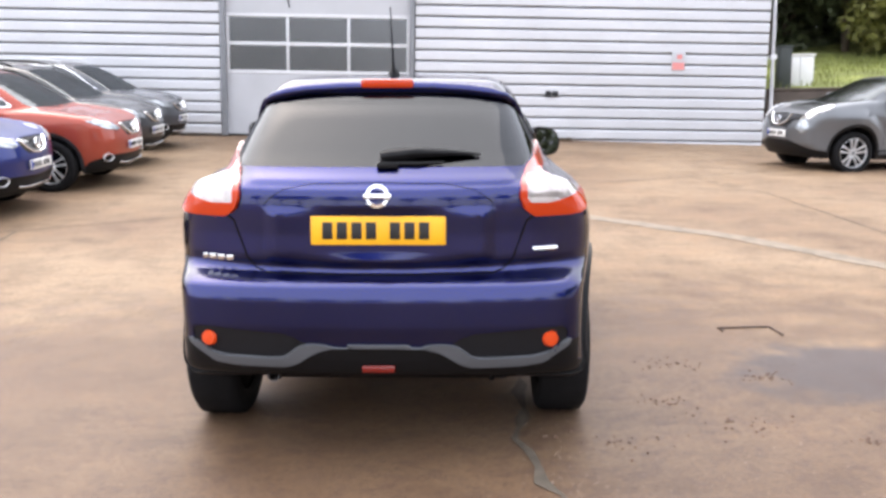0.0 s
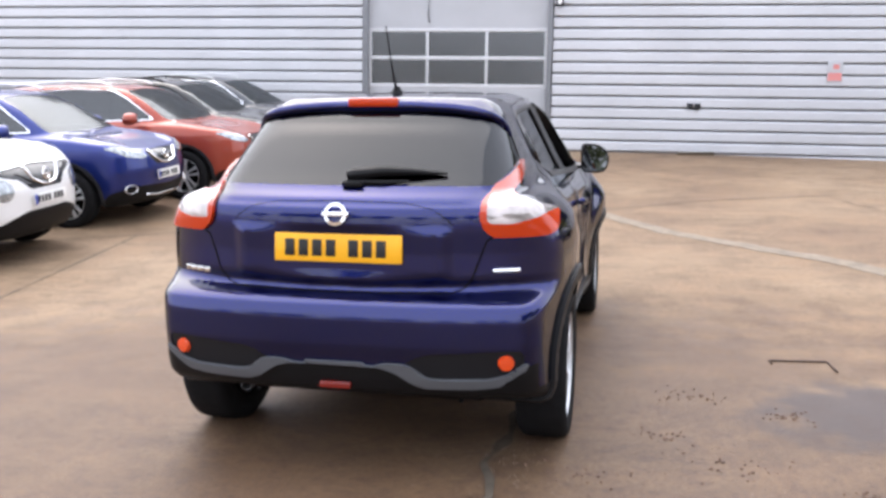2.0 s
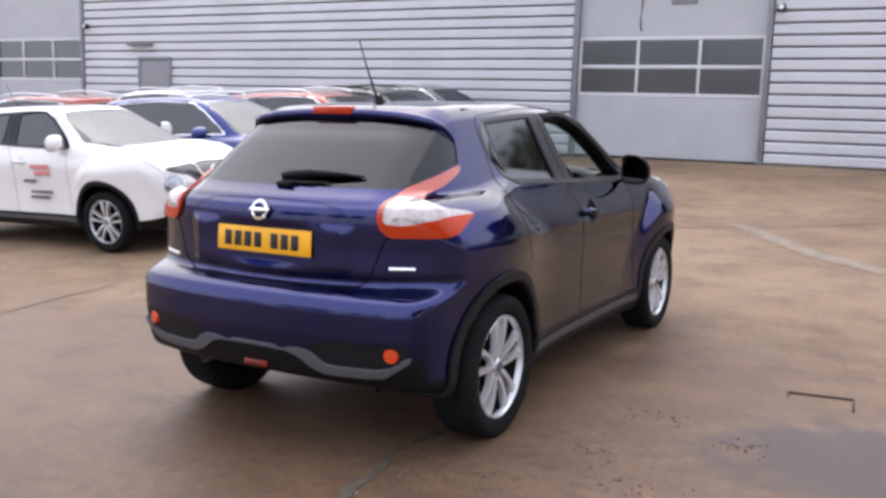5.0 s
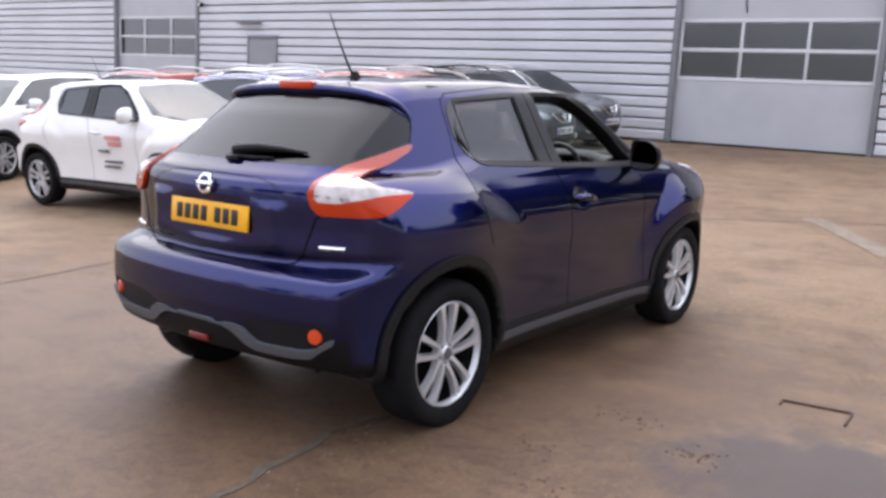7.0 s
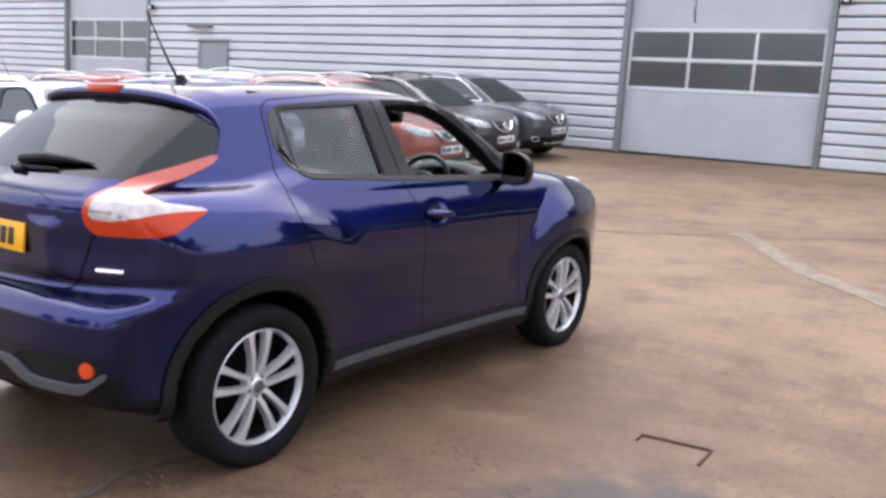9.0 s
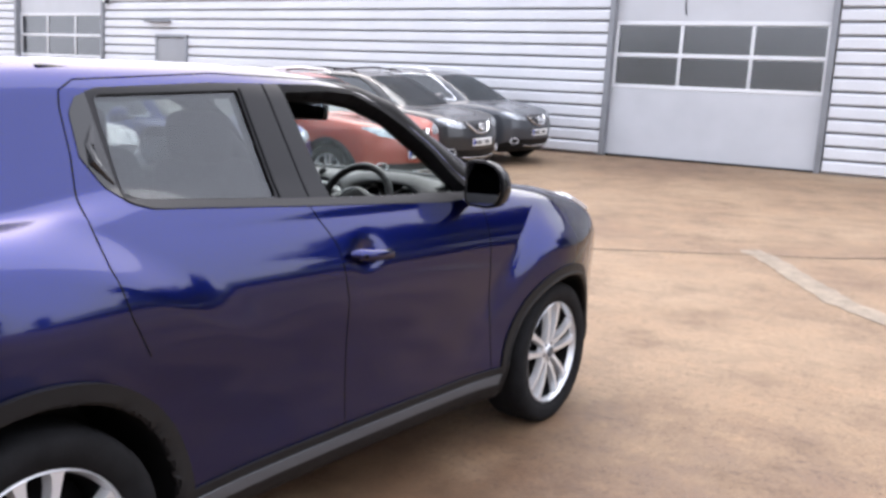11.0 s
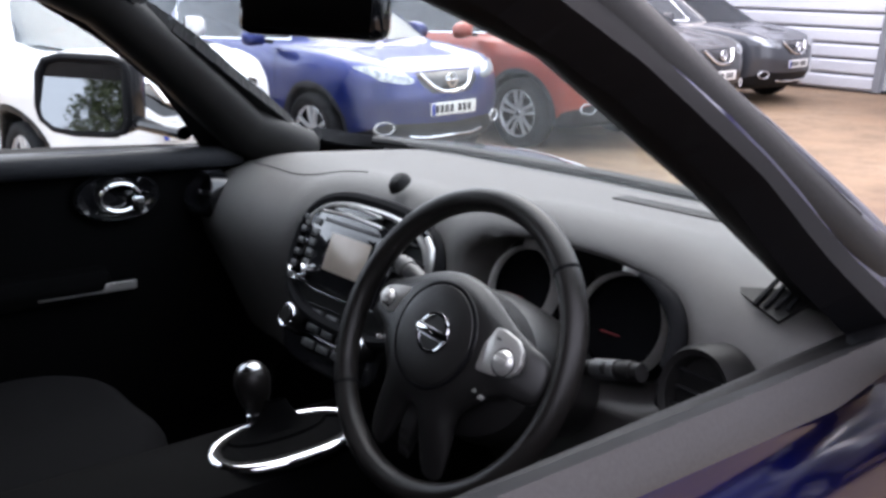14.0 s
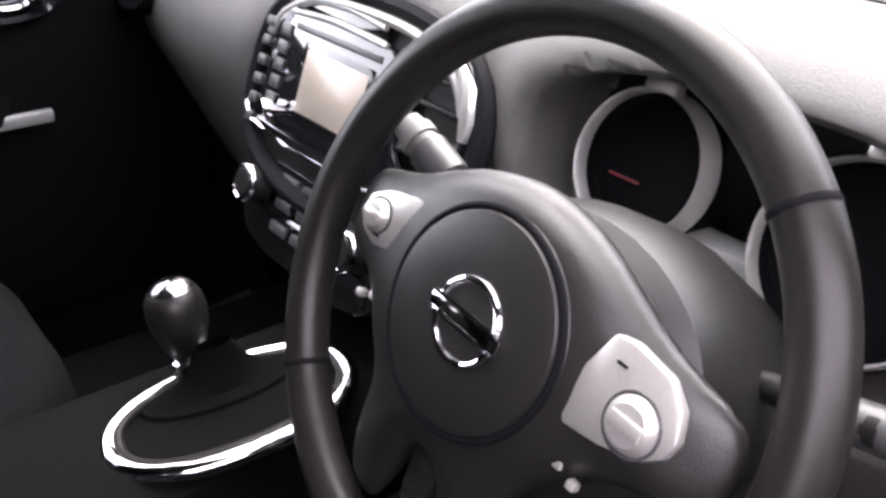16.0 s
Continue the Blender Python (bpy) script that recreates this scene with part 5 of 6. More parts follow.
def dash_field(x, y, z):
    top = 1.135 - 0.03 * np.maximum(y - 0.72, 0) - 0.30 * np.maximum(np.abs(x) - 0.45, 0) ** 1.5
    brow = 0.035 * np.exp(-((x - 0.335) / 0.20) ** 4) * np.exp(-((y - 0.66) / 0.13) ** 2)
    bump_c = 0.018 * np.exp(-((x + 0.06) / 0.20) ** 4) * np.exp(-((y - 0.60) / 0.10) ** 2)
    top = top + brow + bump_c
    face = 0.562 + 0.45 * smax(z - 1.02, 0 * z, 0.09) + (0.50 - 0.42 / (1 + np.exp((0.56 - x) / 0.02))) * smax(1.02 - z, 0 * z, 0.09) + 0.10 * np.maximum(np.abs(x) - 0.45, 0) + 0.035 * np.exp(-((x + 0.06) / 0.185) ** 6)
    f = smax(z - top, (face - y) * 0.9, 0.055 + 0.12 / (1 + np.exp((x + 0.27) / 0.04)))
    rim = ((np.abs(x - 0.345) / 0.190) ** 3 + (np.abs(z - 1.033) / 0.090) ** 3) ** (1 / 3)
    f = smax(f, -np.maximum((rim - 1) * 0.09, y - 0.70), 0.022)
    f = np.maximum(f, np.maximum(np.abs(x) - 0.695, 0.70 - z))
    return np.maximum(f, y - 1.17 + 0.12 * x * x)


def steering_wheel(car):
    m = Matrix.Translation((0.334, 0.421, 1.035)) @ Matrix.Rotation(radians(66.1), 4, "X") @ Matrix.Rotation(radians(-4.5), 4, "Z")
    rim = part("steering_wheel", moved(ring(0, 0, 0.178, 0.178, 0.0155, 0.0, 96, 1.0, 1.0, 20), m), LEATHER, car, "black leather three-spoke steering wheel")
    for a in (47, 219.5):
        seam_r = lathe([(0.0162, -0.002), (0.0166, 0.0), (0.0162, 0.002)], 12)
        part("rim_seam", moved(seam_r, m @ Matrix.Rotation(radians(a), 4, "Z") @ Matrix.Translation((0.178, 0, 0)) @ Matrix.Rotation(radians(90), 4, "X")), SEAM, rim)
    # airbag body: a soft cushion with two arms
    def pad(x, y, z):
        core = np.sqrt((x / 0.098) ** 2 + (y / 0.082) ** 2) - 1
        arms = smax(np.abs(y - 0.022 + 0.10 * np.abs(x)) - 0.042 + 0.06 * np.abs(x), np.abs(x) - 0.163, 0.02)
        legs = smax(np.abs(x - np.sign(x) * (0.030 + 0.25 * np.maximum(-y - 0.05, 0))) - 0.026, np.abs(y + 0.10) - 0.068, 0.015)
        low = smin(smin(core * 0.085, arms, 0.03), legs, 0.02)
        height = 0.036 - 1.6 * (x * x + y * y)
        return smax(low, smax(z - height, -0.012 - z, 0.01), 0.022)
    v, t = surface(pad, (0, -0.18, -0.03), (0.18, 0.12, 0.05), 0.006)
    part("airbag_cover", moved((v.tolist(), t.tolist()), m), AIRBAG, rim, "black moulded airbag cover", angle=60)
    hub = lathe([(0.0, 0.0395), (0.03, 0.0395), (0.050, 0.0385), (0.059, 0.036), (0.063, 0.029)], 44)
    hubm = m @ Matrix.Translation((0.006, 0.004, 0.0))
    part("hub_cap", moved(hub, hubm), AIRBAG, rim)
    part("hub_ring", moved(ring(0, 0, 0.062, 0.062, 0.0022, 0.033, 44), hubm), SEAM, rim)
    part("wheel_emblem", moved(join(ring(0, 0, 0.0225, 0.0225, 0.0020, 0.0405, 30), box(0, 0, 0.0415, 0.055, 0.0078, 0.003, 0.001), box(0, 0.0054, 0.0418, 0.052, 0.0012, 0.003), box(0, -0.0054, 0.0418, 0.052, 0.0012, 0.003)), hubm @ Matrix.Translation((0.004, 0.002, 0))), CHROME, rim, "chrome ring emblem")
    outlines = {1: [(0.075, 0.022), (0.0734, -0.004), (0.078, -0.009), (0.100, -0.006), (0.1228, 0.001), (0.132, 0.009), (0.1345, 0.019), (0.130, 0.032), (0.118, 0.042), (0.0947, 0.046), (0.083, 0.044)],
                -1: [(-0.0814, 0.002), (-0.0735, 0.020), (-0.0625, 0.0375), (-0.068, 0.041), (-0.0985, 0.034), (-0.112, 0.026), (-0.1165, 0.014), (-0.1086, 0.004), (-0.0948, -0.001)]}
    knobs = {1: (0.1117, 0.0132, 0.0145), -1: (-0.0977, 0.0175, 0.0105)}
    for s in (1, -1):
        p = part("button_panel", moved(slab(outlines[s], 0.008, Matrix.Translation((0, 0, 0.0185)), 0.002), m), SATIN, rim, "satin silver button panel")
        bx, by, br = knobs[s]
        at = m @ Matrix.Translation((bx, by, 0))
        part("button", moved(lathe([(0.0, 0.0325), (br * 0.7, 0.032), (br * 0.93, 0.029), (br, 0.026)], 24), at), SATIN, p)
        part("button_ring", moved(ring(0, 0, br * 1.06, br * 1.06, 0.0008, 0.0270, 24), at), GREYBUTTON, p)
        part("rocker", moved(box(bx, by, 0.0325, br * 1.3, br * 0.55, 0.003, 0.001), m), SATIN, p)
        part("mark", moved(box(s * 0.094, 0.034 if s > 0 else 0.006, 0.0272, 0.006, 0.0016, 0.001), m), SEAM, p)
        for k in range(2):
            part("small_button", moved(box(s * (0.083 + 0.012 * k), -0.030 - 0.004 * k, 0.018, 0.006, 0.005, 0.006, 0.001), m), SATIN, rim)
    part("column_shroud", moved(lathe([(0.03, -0.008), (0.075, -0.016), (0.104, -0.034), (0.112, -0.065), (0.106, -0.12), (0.08, -0.20), (0.05, -0.24)], 36), m @ Matrix.Translation((0.014, -0.012, 0)) @ Matrix.Diagonal((1.0, 0.84, 1, 1))), AIRBAG, car, "dark steering column shroud")
    for s in (1, -1):
        tip, rise = (0.222, 0.064) if s > 0 else (0.180, 0.058)
        grey = STALK if s < 0 else CABIN
        st = part("stalk", moved(tube([(s * 0.05, 0.012, -0.055 if s < 0 else -0.10), (s * 0.10, rise * 0.45, -0.050 if s < 0 else -0.095), (s * tip * 0.8, rise * 0.80, -0.045 if s < 0 else -0.065), (s * tip, rise, -0.040 if s < 0 else -0.055)], [0.010, 0.011, 0.013, 0.011] if s < 0 else [0.007, 0.008, 0.011, 0.010], 14), m), grey, car, "grey column stalk with ribbed grips")
        part("stalk_grip", moved(tube([(s * tip * 0.70, rise * 0.70, -0.047 if s < 0 else -0.074), (s * tip * 0.86, rise * 0.86, -0.043 if s < 0 else -0.062)], 0.0145 if s < 0 else 0.012, 14), m), GREYBUTTON, st)
        part("stalk_band", moved(tube([(s * tip * 0.90, rise * 0.90, -0.0425 if s < 0 else -0.060), (s * tip * 0.95, rise * 0.95, -0.041 if s < 0 else -0.058)], 0.0140 if s < 0 else 0.0118, 14), m), grey, st)


def gauges(car):
    for k, (x, z, r) in enumerate(((0.246, 1.042, 0.0535), (0.418, 1.035, 0.063))):
        m = Matrix.Translation((x, 0.655, z)) @ Matrix.Rotation(radians(70), 4, "X")
        g = part("gauge", moved(lathe([(0.0, 0.0), (r - 0.002, 0.0), (r, 0.004), (r + 0.003, 0.02), (r + 0.006, -0.04)], 48), m), DIAL, car, "round black dial with a silver surround")
        part("gauge_ring", moved(lathe([(r + 0.001, 0.010), (r + 0.0015, 0.022), (r + 0.0030, 0.024), (r + 0.0045, 0.020), (r + 0.006, 0.0)], 48), m), SATIN, g)
        part("needle", moved(box(-0.018, -0.016, 0.003, 0.030, 0.002, 0.001), m), NEEDLE, g)
        part("notch", moved(box(0.0, r + 0.008, 0.018, 0.030, 0.012, 0.012, 0.002), m), SATIN, g)
    part("gauge_bridge", moved(box(0.325, 0.66, 0.992, 0.07, 0.03, 0.028, 0.006), Matrix.Identity(4)), SATIN, car)
    part("display", box(0.325, 0.668, 1.055, 0.05, 0.01, 0.07, 0.004), DIAL, car)
    part("binnacle_back", box(0.335, 0.705, 1.035, 0.41, 0.012, 0.18), CABIN, car)
    hood = []
    for k in range(-5, 37):
        a = math.pi * k / 40
        hz = 1.033 + 0.092 * math.copysign(abs(math.sin(a)) ** 0.667, math.sin(a))
        hx = 0.345 + 0.192 * math.copysign(abs(math.cos(a)) ** 0.667, math.cos(a))
        hood.append((hx, 0.572 + 0.45 * max(hz - 1.02, 0) + 0.50 * max(1.02 - hz, 0), hz))
    part("hood_edge", tube(hood[:20], [0.0115] * 14 + [0.0115 - 0.0016 * k for k in range(6)], 12), BLACKSATIN, car, "black piping round the instrument hood")
    part("hood_strip", tube([(x * 0.93 + 0.024, y + 0.030, z - 0.012) for x, y, z in hood[5:15]], 0.0035, 8), SATIN, car)


def centre_stack(car):
    m = Matrix.Translation((-0.084, 0.580, 1.012)) @ Matrix.Rotation(radians(70), 4, "X")
    st = part("console", moved(slab(ellipse(0.030, 0.000, 0.186, 0.112, 44, 0.72), -0.06, Matrix.Translation((0, 0, 0.002)), 0.004), m), CABIN, car, "oval centre console with a head unit and vents")
    part("oval_rim", moved(ring(0.030, 0.0, 0.182, 0.108, 0.011, 0.004, 60, 1.0, 0.72), m), BLACKSATIN, st)
    arch_ = [(x, y, 0.010) for x, y in ellipse(0.028, 0.0, 0.166, 0.094, 60, 0.72) if y > 0.035]
    arch_.sort(key=lambda p: math.atan2(p[1], p[0] - 0.022))
    part("oval_trim", moved(tube(arch_, 0.0055, 8), m), SATIN, st, "silver trim line")
    part("head_unit", moved(box(0.0, 0.010, 0.008, 0.24, 0.125, 0.012, 0.003), m), PIANO, st, "black head unit")
    part("screen", moved(box(0.004, 0.008, 0.0145, 0.108, 0.064, 0.002, 0.001), m), SCREEN, st, "pale unlit screen")
    part("disc_slot", moved(box(-0.005, 0.058, 0.0145, 0.15, 0.007, 0.003, 0.001), m), GREYBUTTON, st)
    part("screen_bezel", moved(box(0.004, 0.008, 0.0138, 0.124, 0.078, 0.002, 0.001), m), GLOSS, st)
    part("unit_top", moved(box(-0.02, 0.082, 0.006, 0.16, 0.022, 0.010, 0.004), m), PIANO, st)
    part("unit_trim", moved(join(tube([(-0.095, 0.070, 0.013), (-0.02, 0.075, 0.014), (0.07, 0.071, 0.013)], 0.0035, 8), tube([(-0.06, 0.088, 0.012), (0.0, 0.091, 0.012), (0.06, 0.086, 0.012)], 0.003, 8)), m), SATIN, st, "thin silver lines over the head unit")
    for k in range(6):
        part("key", moved(box(-0.132, 0.052 - 0.021 * k, 0.012, 0.016, 0.011, 0.008, 0.002), m @ Matrix.Rotation(0, 4, "Z")), GREYBUTTON, st)
        part("key", moved(box(-0.098, 0.050 - 0.0185 * k, 0.0145, 0.018, 0.013, 0.003, 0.001), m), GREYBUTTON, st)
    part("volume_knob", moved(lathe([(0.0, 0.026), (0.009, 0.026), (0.011, 0.022), (0.012, 0.010)], 20), m @ Matrix.Translation((-0.097, -0.036, 0))), CHROME, st)
    part("lower_trim", moved(tube([(-0.150, -0.036, 0.012), (-0.13, -0.055, 0.014), (-0.05, -0.062, 0.015), (0.09, -0.060, 0.015), (0.175, -0.045, 0.012)], 0.0022, 6), m), CHROME, st)
    v_ = part("air_vent", moved(ring(0.152, 0.026, 0.046, 0.060, 0.006, 0.010, 32, 1.0, 0.8), m), GLOSS, st, "air vent with slats")
    for k in range(4):
        part("slat", moved(box(0.152, -0.008 + 0.023 * k, 0.006, 0.084, 0.005, 0.014, 0.002), m), CABIN, v_)
    part("vent_trim", moved(tube([(0.176, 0.078, 0.014), (0.192, 0.062, 0.015), (0.200, 0.038, 0.015), (0.200, 0.022, 0.014)], [0.005, 0.0075, 0.0075, 0.005], 8), m), SATIN, v_)
    cl = part("climate_panel", moved(slab(ellipse(0.01, -0.125, 0.135, 0.062, 36, 0.55), 0.012, Matrix.Translation((0, 0, -0.012)), 0.003), m), PIANO, car, "black climate control panel")
    for x in (-0.092, 0.100):
        k_ = part("climate_knob", moved(lathe([(0.0, 0.028), (0.014, 0.028), (0.018, 0.024), (0.0195, 0.006), (0.022, 0.002)], 28), m @ Matrix.Translation((x, -0.118, 0))), CABIN, cl, "round climate knob with a chrome ring")
        part("knob_ring", moved(ring(x, -0.118, 0.0185, 0.0185, 0.003, 0.024, 28), m), CHROME, k_)
    for i in range(3):
        for j in range(3):
            part("climate_key", moved(box(-0.038 + 0.042 * i, -0.098 - 0.026 * j, 0.003, 0.032, 0.012, 0.006, 0.002), m), GREYBUTTON, cl)
        part("climate_line", moved(box(0.004, -0.086 - 0.026 * i, 0.002, 0.15, 0.0016, 0.004), m), CHROME, cl)
    part("stack_base", box(-0.02, 0.70, 0.80, 0.27, 0.16, 0.30, 0.05), CABIN, car)


def gear_console(car):
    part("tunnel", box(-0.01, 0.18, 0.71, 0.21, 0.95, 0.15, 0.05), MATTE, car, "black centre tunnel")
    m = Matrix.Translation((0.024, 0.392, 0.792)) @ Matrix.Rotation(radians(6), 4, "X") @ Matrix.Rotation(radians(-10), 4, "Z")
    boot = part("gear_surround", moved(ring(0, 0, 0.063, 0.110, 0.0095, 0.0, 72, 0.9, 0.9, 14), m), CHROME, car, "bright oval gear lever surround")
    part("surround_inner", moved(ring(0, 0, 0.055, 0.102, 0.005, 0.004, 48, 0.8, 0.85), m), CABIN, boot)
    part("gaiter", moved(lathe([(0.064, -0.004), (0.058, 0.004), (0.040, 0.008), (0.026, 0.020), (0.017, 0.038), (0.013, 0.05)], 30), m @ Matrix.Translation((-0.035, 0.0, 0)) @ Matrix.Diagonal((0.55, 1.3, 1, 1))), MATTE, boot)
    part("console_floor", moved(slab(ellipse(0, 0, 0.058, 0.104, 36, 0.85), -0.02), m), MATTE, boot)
    km = Matrix.Translation((-0.038, 0.385, 0.772)) @ Matrix.Rotation(radians(4), 4, "X") @ Matrix.Rotation(radians(-8), 4, "Y")
    kn = part("gear_knob", moved(lathe([(0.0, 0.120), (0.012, 0.119), (0.021, 0.114), (0.0265, 0.104), (0.028, 0.092), (0.026, 0.074), (0.020, 0.056), (0.015, 0.048), (0.012, 0.0)], 32), km), LEATHER, car, "black gear knob with a bright cap")
    part("knob_cap", moved(lathe([(0.0, 0.1222), (0.012, 0.1212), (0.019, 0.1168), (0.0215, 0.113)], 28), km), KNOBCAP, kn)
    part("knob_collar", moved(lathe([(0.013, 0.030), (0.0175, 0.032), (0.0175, 0.042), (0.014, 0.044)], 28), km), CHROME, kn)


def seat(car, x, y, lift=0.0):
    def cushion(px, py, pz):
        c = smax(np.hypot(np.maximum(np.abs(px) - 0.065, 0), np.maximum(np.abs(py) - 0.08, 0)) - 0.18, np.abs(pz) - 0.085 + 0.05 * np.maximum(0, 0.12 - np.abs(px)) , 0.05)
        return c
    v, t = surface(cushion, (0, -0.30, -0.12), (0.30, 0.30, 0.12), 0.02)
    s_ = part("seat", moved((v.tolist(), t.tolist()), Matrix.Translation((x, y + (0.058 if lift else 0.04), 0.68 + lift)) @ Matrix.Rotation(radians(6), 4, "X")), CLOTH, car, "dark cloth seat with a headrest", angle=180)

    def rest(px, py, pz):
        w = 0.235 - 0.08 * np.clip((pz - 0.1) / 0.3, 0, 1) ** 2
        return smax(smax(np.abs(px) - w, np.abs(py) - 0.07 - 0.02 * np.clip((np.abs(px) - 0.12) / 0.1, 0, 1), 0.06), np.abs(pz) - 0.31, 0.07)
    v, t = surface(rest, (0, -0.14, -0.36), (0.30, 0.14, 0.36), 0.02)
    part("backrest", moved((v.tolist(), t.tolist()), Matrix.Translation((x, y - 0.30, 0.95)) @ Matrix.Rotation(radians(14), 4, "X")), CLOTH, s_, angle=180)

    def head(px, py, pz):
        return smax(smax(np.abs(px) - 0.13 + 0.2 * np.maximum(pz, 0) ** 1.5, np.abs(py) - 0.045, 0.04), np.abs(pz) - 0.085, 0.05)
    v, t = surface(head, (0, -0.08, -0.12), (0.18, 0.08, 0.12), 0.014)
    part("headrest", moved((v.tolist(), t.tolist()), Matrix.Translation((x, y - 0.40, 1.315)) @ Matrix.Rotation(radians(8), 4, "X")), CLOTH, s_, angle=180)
    for s in (1, -1):
        part("headrest_post", tube([(x + s * 0.06, y - 0.385, 1.20), (x + s * 0.06, y - 0.395, 1.26)], 0.006, 8), CHROME, s_)


def cabin(car):
    v, t = surface(dash_field, (-0.74, 0.50, 0.66), (0.74, 1.22, 1.22), 0.011, sym=False)
    part("dashboard", (v, t), DASH, car, "dark grey soft-touch dashboard", angle=60, skin=(dash_field, len(t), False))
    part("dash_cowl", tube([(-0.64, 1.06, 1.126), (-0.4, 1.115, 1.129), (0, 1.14, 1.130), (0.4, 1.115, 1.129), (0.64, 1.06, 1.126)], 0.024, 10, flat=0.5), CABIN, car)
    part("cowl_panel", tube([(-0.66, 1.12, 1.098), (-0.4, 1.20, 1.103), (0, 1.235, 1.105), (0.4, 1.20, 1.103), (0.66, 1.12, 1.098)], 0.036, 10, flat=0.5), TRIM, car, "black panel under the windscreen")
    part("defrost_vent", box(0.30, 0.98, 1.128, 0.30, 0.045, 0.006, 0.002), CABIN, car).matrix_basis = Matrix.Identity(4)
    part("dash_sensor", moved(lathe([(0.0, 0.012), (0.010, 0.010), (0.015, 0.004), (0.017, -0.006)], 20), Matrix.Translation((-0.05, 0.65, 1.148)) @ Matrix.Rotation(radians(38), 4, "X") @ Matrix.Diagonal((1.0, 1.3, 1, 1))), CABIN, car)
    seam = []
    for k in range(25):
        x = -0.60 + 0.40 * k / 24
        y = 0.70 - 0.03 * math.sin(math.pi * k / 24)
        lo, hi = 1.0, 1.3
        for _ in range(20):
            mid = (lo + hi) / 2
            if float(dash_field(np.array(x), np.array(y), np.array(mid))) < 0:
                lo = mid
            else:
                hi = mid
        seam.append((x, y, lo))
    part("airbag_seam", tube(seam, 0.0016, 6), CABIN, car)
    steering_wheel(car)
    gauges(car)
    centre_stack(car)
    gear_console(car)
    # right-hand round vent with slats
    m = Matrix.Translation((0.592, 0.552, 1.025)) @ Matrix.Rotation(radians(78), 4, "X") @ Matrix.Rotation(radians(-12), 4, "Y")
    v_ = part("round_vent", moved(lathe([(0.0, -0.012), (0.040, -0.010), (0.043, 0.006), (0.050, 0.010), (0.056, 0.0), (0.06, -0.03)], 36), m), CABIN, car, "round air vent")
    for k in range(3):
        part("slat", moved(box(0, -0.02 + 0.02 * k, -0.004, 0.072, 0.003, 0.008, 0.001), m), TRIM, v_)
    m2 = Matrix.Translation((-0.645, 0.60, 1.035)) @ Matrix.Rotation(radians(78), 4, "X") @ Matrix.Rotation(radians(12), 4, "Y")
    v2 = part("round_vent", moved(lathe([(0.0, -0.012), (0.032, -0.010), (0.036, 0.006), (0.046, 0.010), (0.05, 0.0), (0.054, -0.03)], 36), m2), PIANO, car, "round air vent")
    part("vent_tab", moved(box(0, 0, 0.0, 0.018, 0.012, 0.02, 0.003), m2), CHROME, v2)
    part("side_vent", moved(slab([(0, 0), (0.10, 0.035), (0.075, -0.035)], 0.004), Matrix.Translation((0.56, 0.655, 1.120)) @ Matrix.Rotation(radians(25), 4, "X")), CABIN, car)
    for k in range(4):
        part("side_slat", moved(box(0.05 + 0.012 * k, 0.005 - 0.002 * k, 0.006, 0.006, 0.055 - 0.008 * k, 0.003, 0.001), Matrix.Translation((0.55, 0.655, 1.120)) @ Matrix.Rotation(radians(25), 4, "X")), SEAM, car)
    # doors, pillars, roof lining, floor
    for s in (1, -1):
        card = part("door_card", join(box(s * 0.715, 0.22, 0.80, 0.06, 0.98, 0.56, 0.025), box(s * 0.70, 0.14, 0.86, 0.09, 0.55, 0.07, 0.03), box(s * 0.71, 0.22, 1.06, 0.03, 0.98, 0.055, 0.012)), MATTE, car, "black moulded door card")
        part("pull_strip", box(s * 0.664, 0.36, 0.852, 0.012, 0.20, 0.020, 0.004), SATIN, card)
        part("door_top", box(s * (0.705 if s > 0 else 0.685), 0.22, 1.082 if s > 0 else 1.105, 0.05 if s > 0 else 0.075, 0.98, 0.045, 0.018, 3), CLAD if s < 0 else CABIN, card, "padded door top")
        hm = Matrix.Translation((s * 0.678, 0.43, 1.035)) @ Matrix.Rotation(radians(-90 * s), 4, "Y")
        part("handle_bowl", moved(lathe([(0.0, 0.001), (0.048, 0.003), (0.060, 0.012), (0.066, 0.006)], 30), hm @ Matrix.Diagonal((0.8, 1.35, 1, 1))), PIANO, card)
        part("door_pull", moved(join(ring(0, 0.0, 0.028, 0.040, 0.0055, 0.016, 30), box(0.014, 0.036, 0.018, 0.030, 0.026, 0.010, 0.003)), hm), CHROME, card, "chrome inner door pull")
        part("pillar_trim", tube([(s * 0.48, 0.04, 1.485), (s * 0.49, 0.20, 1.472), (s * 0.535, 0.355, 1.418), (s * 0.598, 0.535, 1.29), (s * 0.652, 0.70, 1.165), (s * 0.665, 0.86, 1.10)], [0.04, 0.045, 0.05, 0.05, 0.056, 0.06], 14), CABIN, car, "black windscreen pillar lining")
        part("roof_edge", tube([(s * 0.49, -1.0, 1.45), (s * 0.495, -0.3, 1.475), (s * 0.48, 0.06, 1.47)], 0.03, 8), CABIN, car)
        seat(car, 0.36 if s > 0 else -0.305, 0.0, -0.02 if s < 0 else 0.0)
        seat(car, s * 0.33, -0.72)
        part("pillar_lining", tube([(s * 0.50, -0.33, 1.45), (s * 0.60, -0.28, 1.20), (s * 0.64, -0.25, 1.0)], 0.04, 8), CABIN, car)
    part("headlining", box(0, -0.45, 1.495, 1.02, 1.20, 0.02, 0.008), CABIN, car, "dark roof lining")
    part("cabin_floor", box(0, -0.2, 0.40, 1.40, 2.4, 0.06, 0.02), CABIN, car)
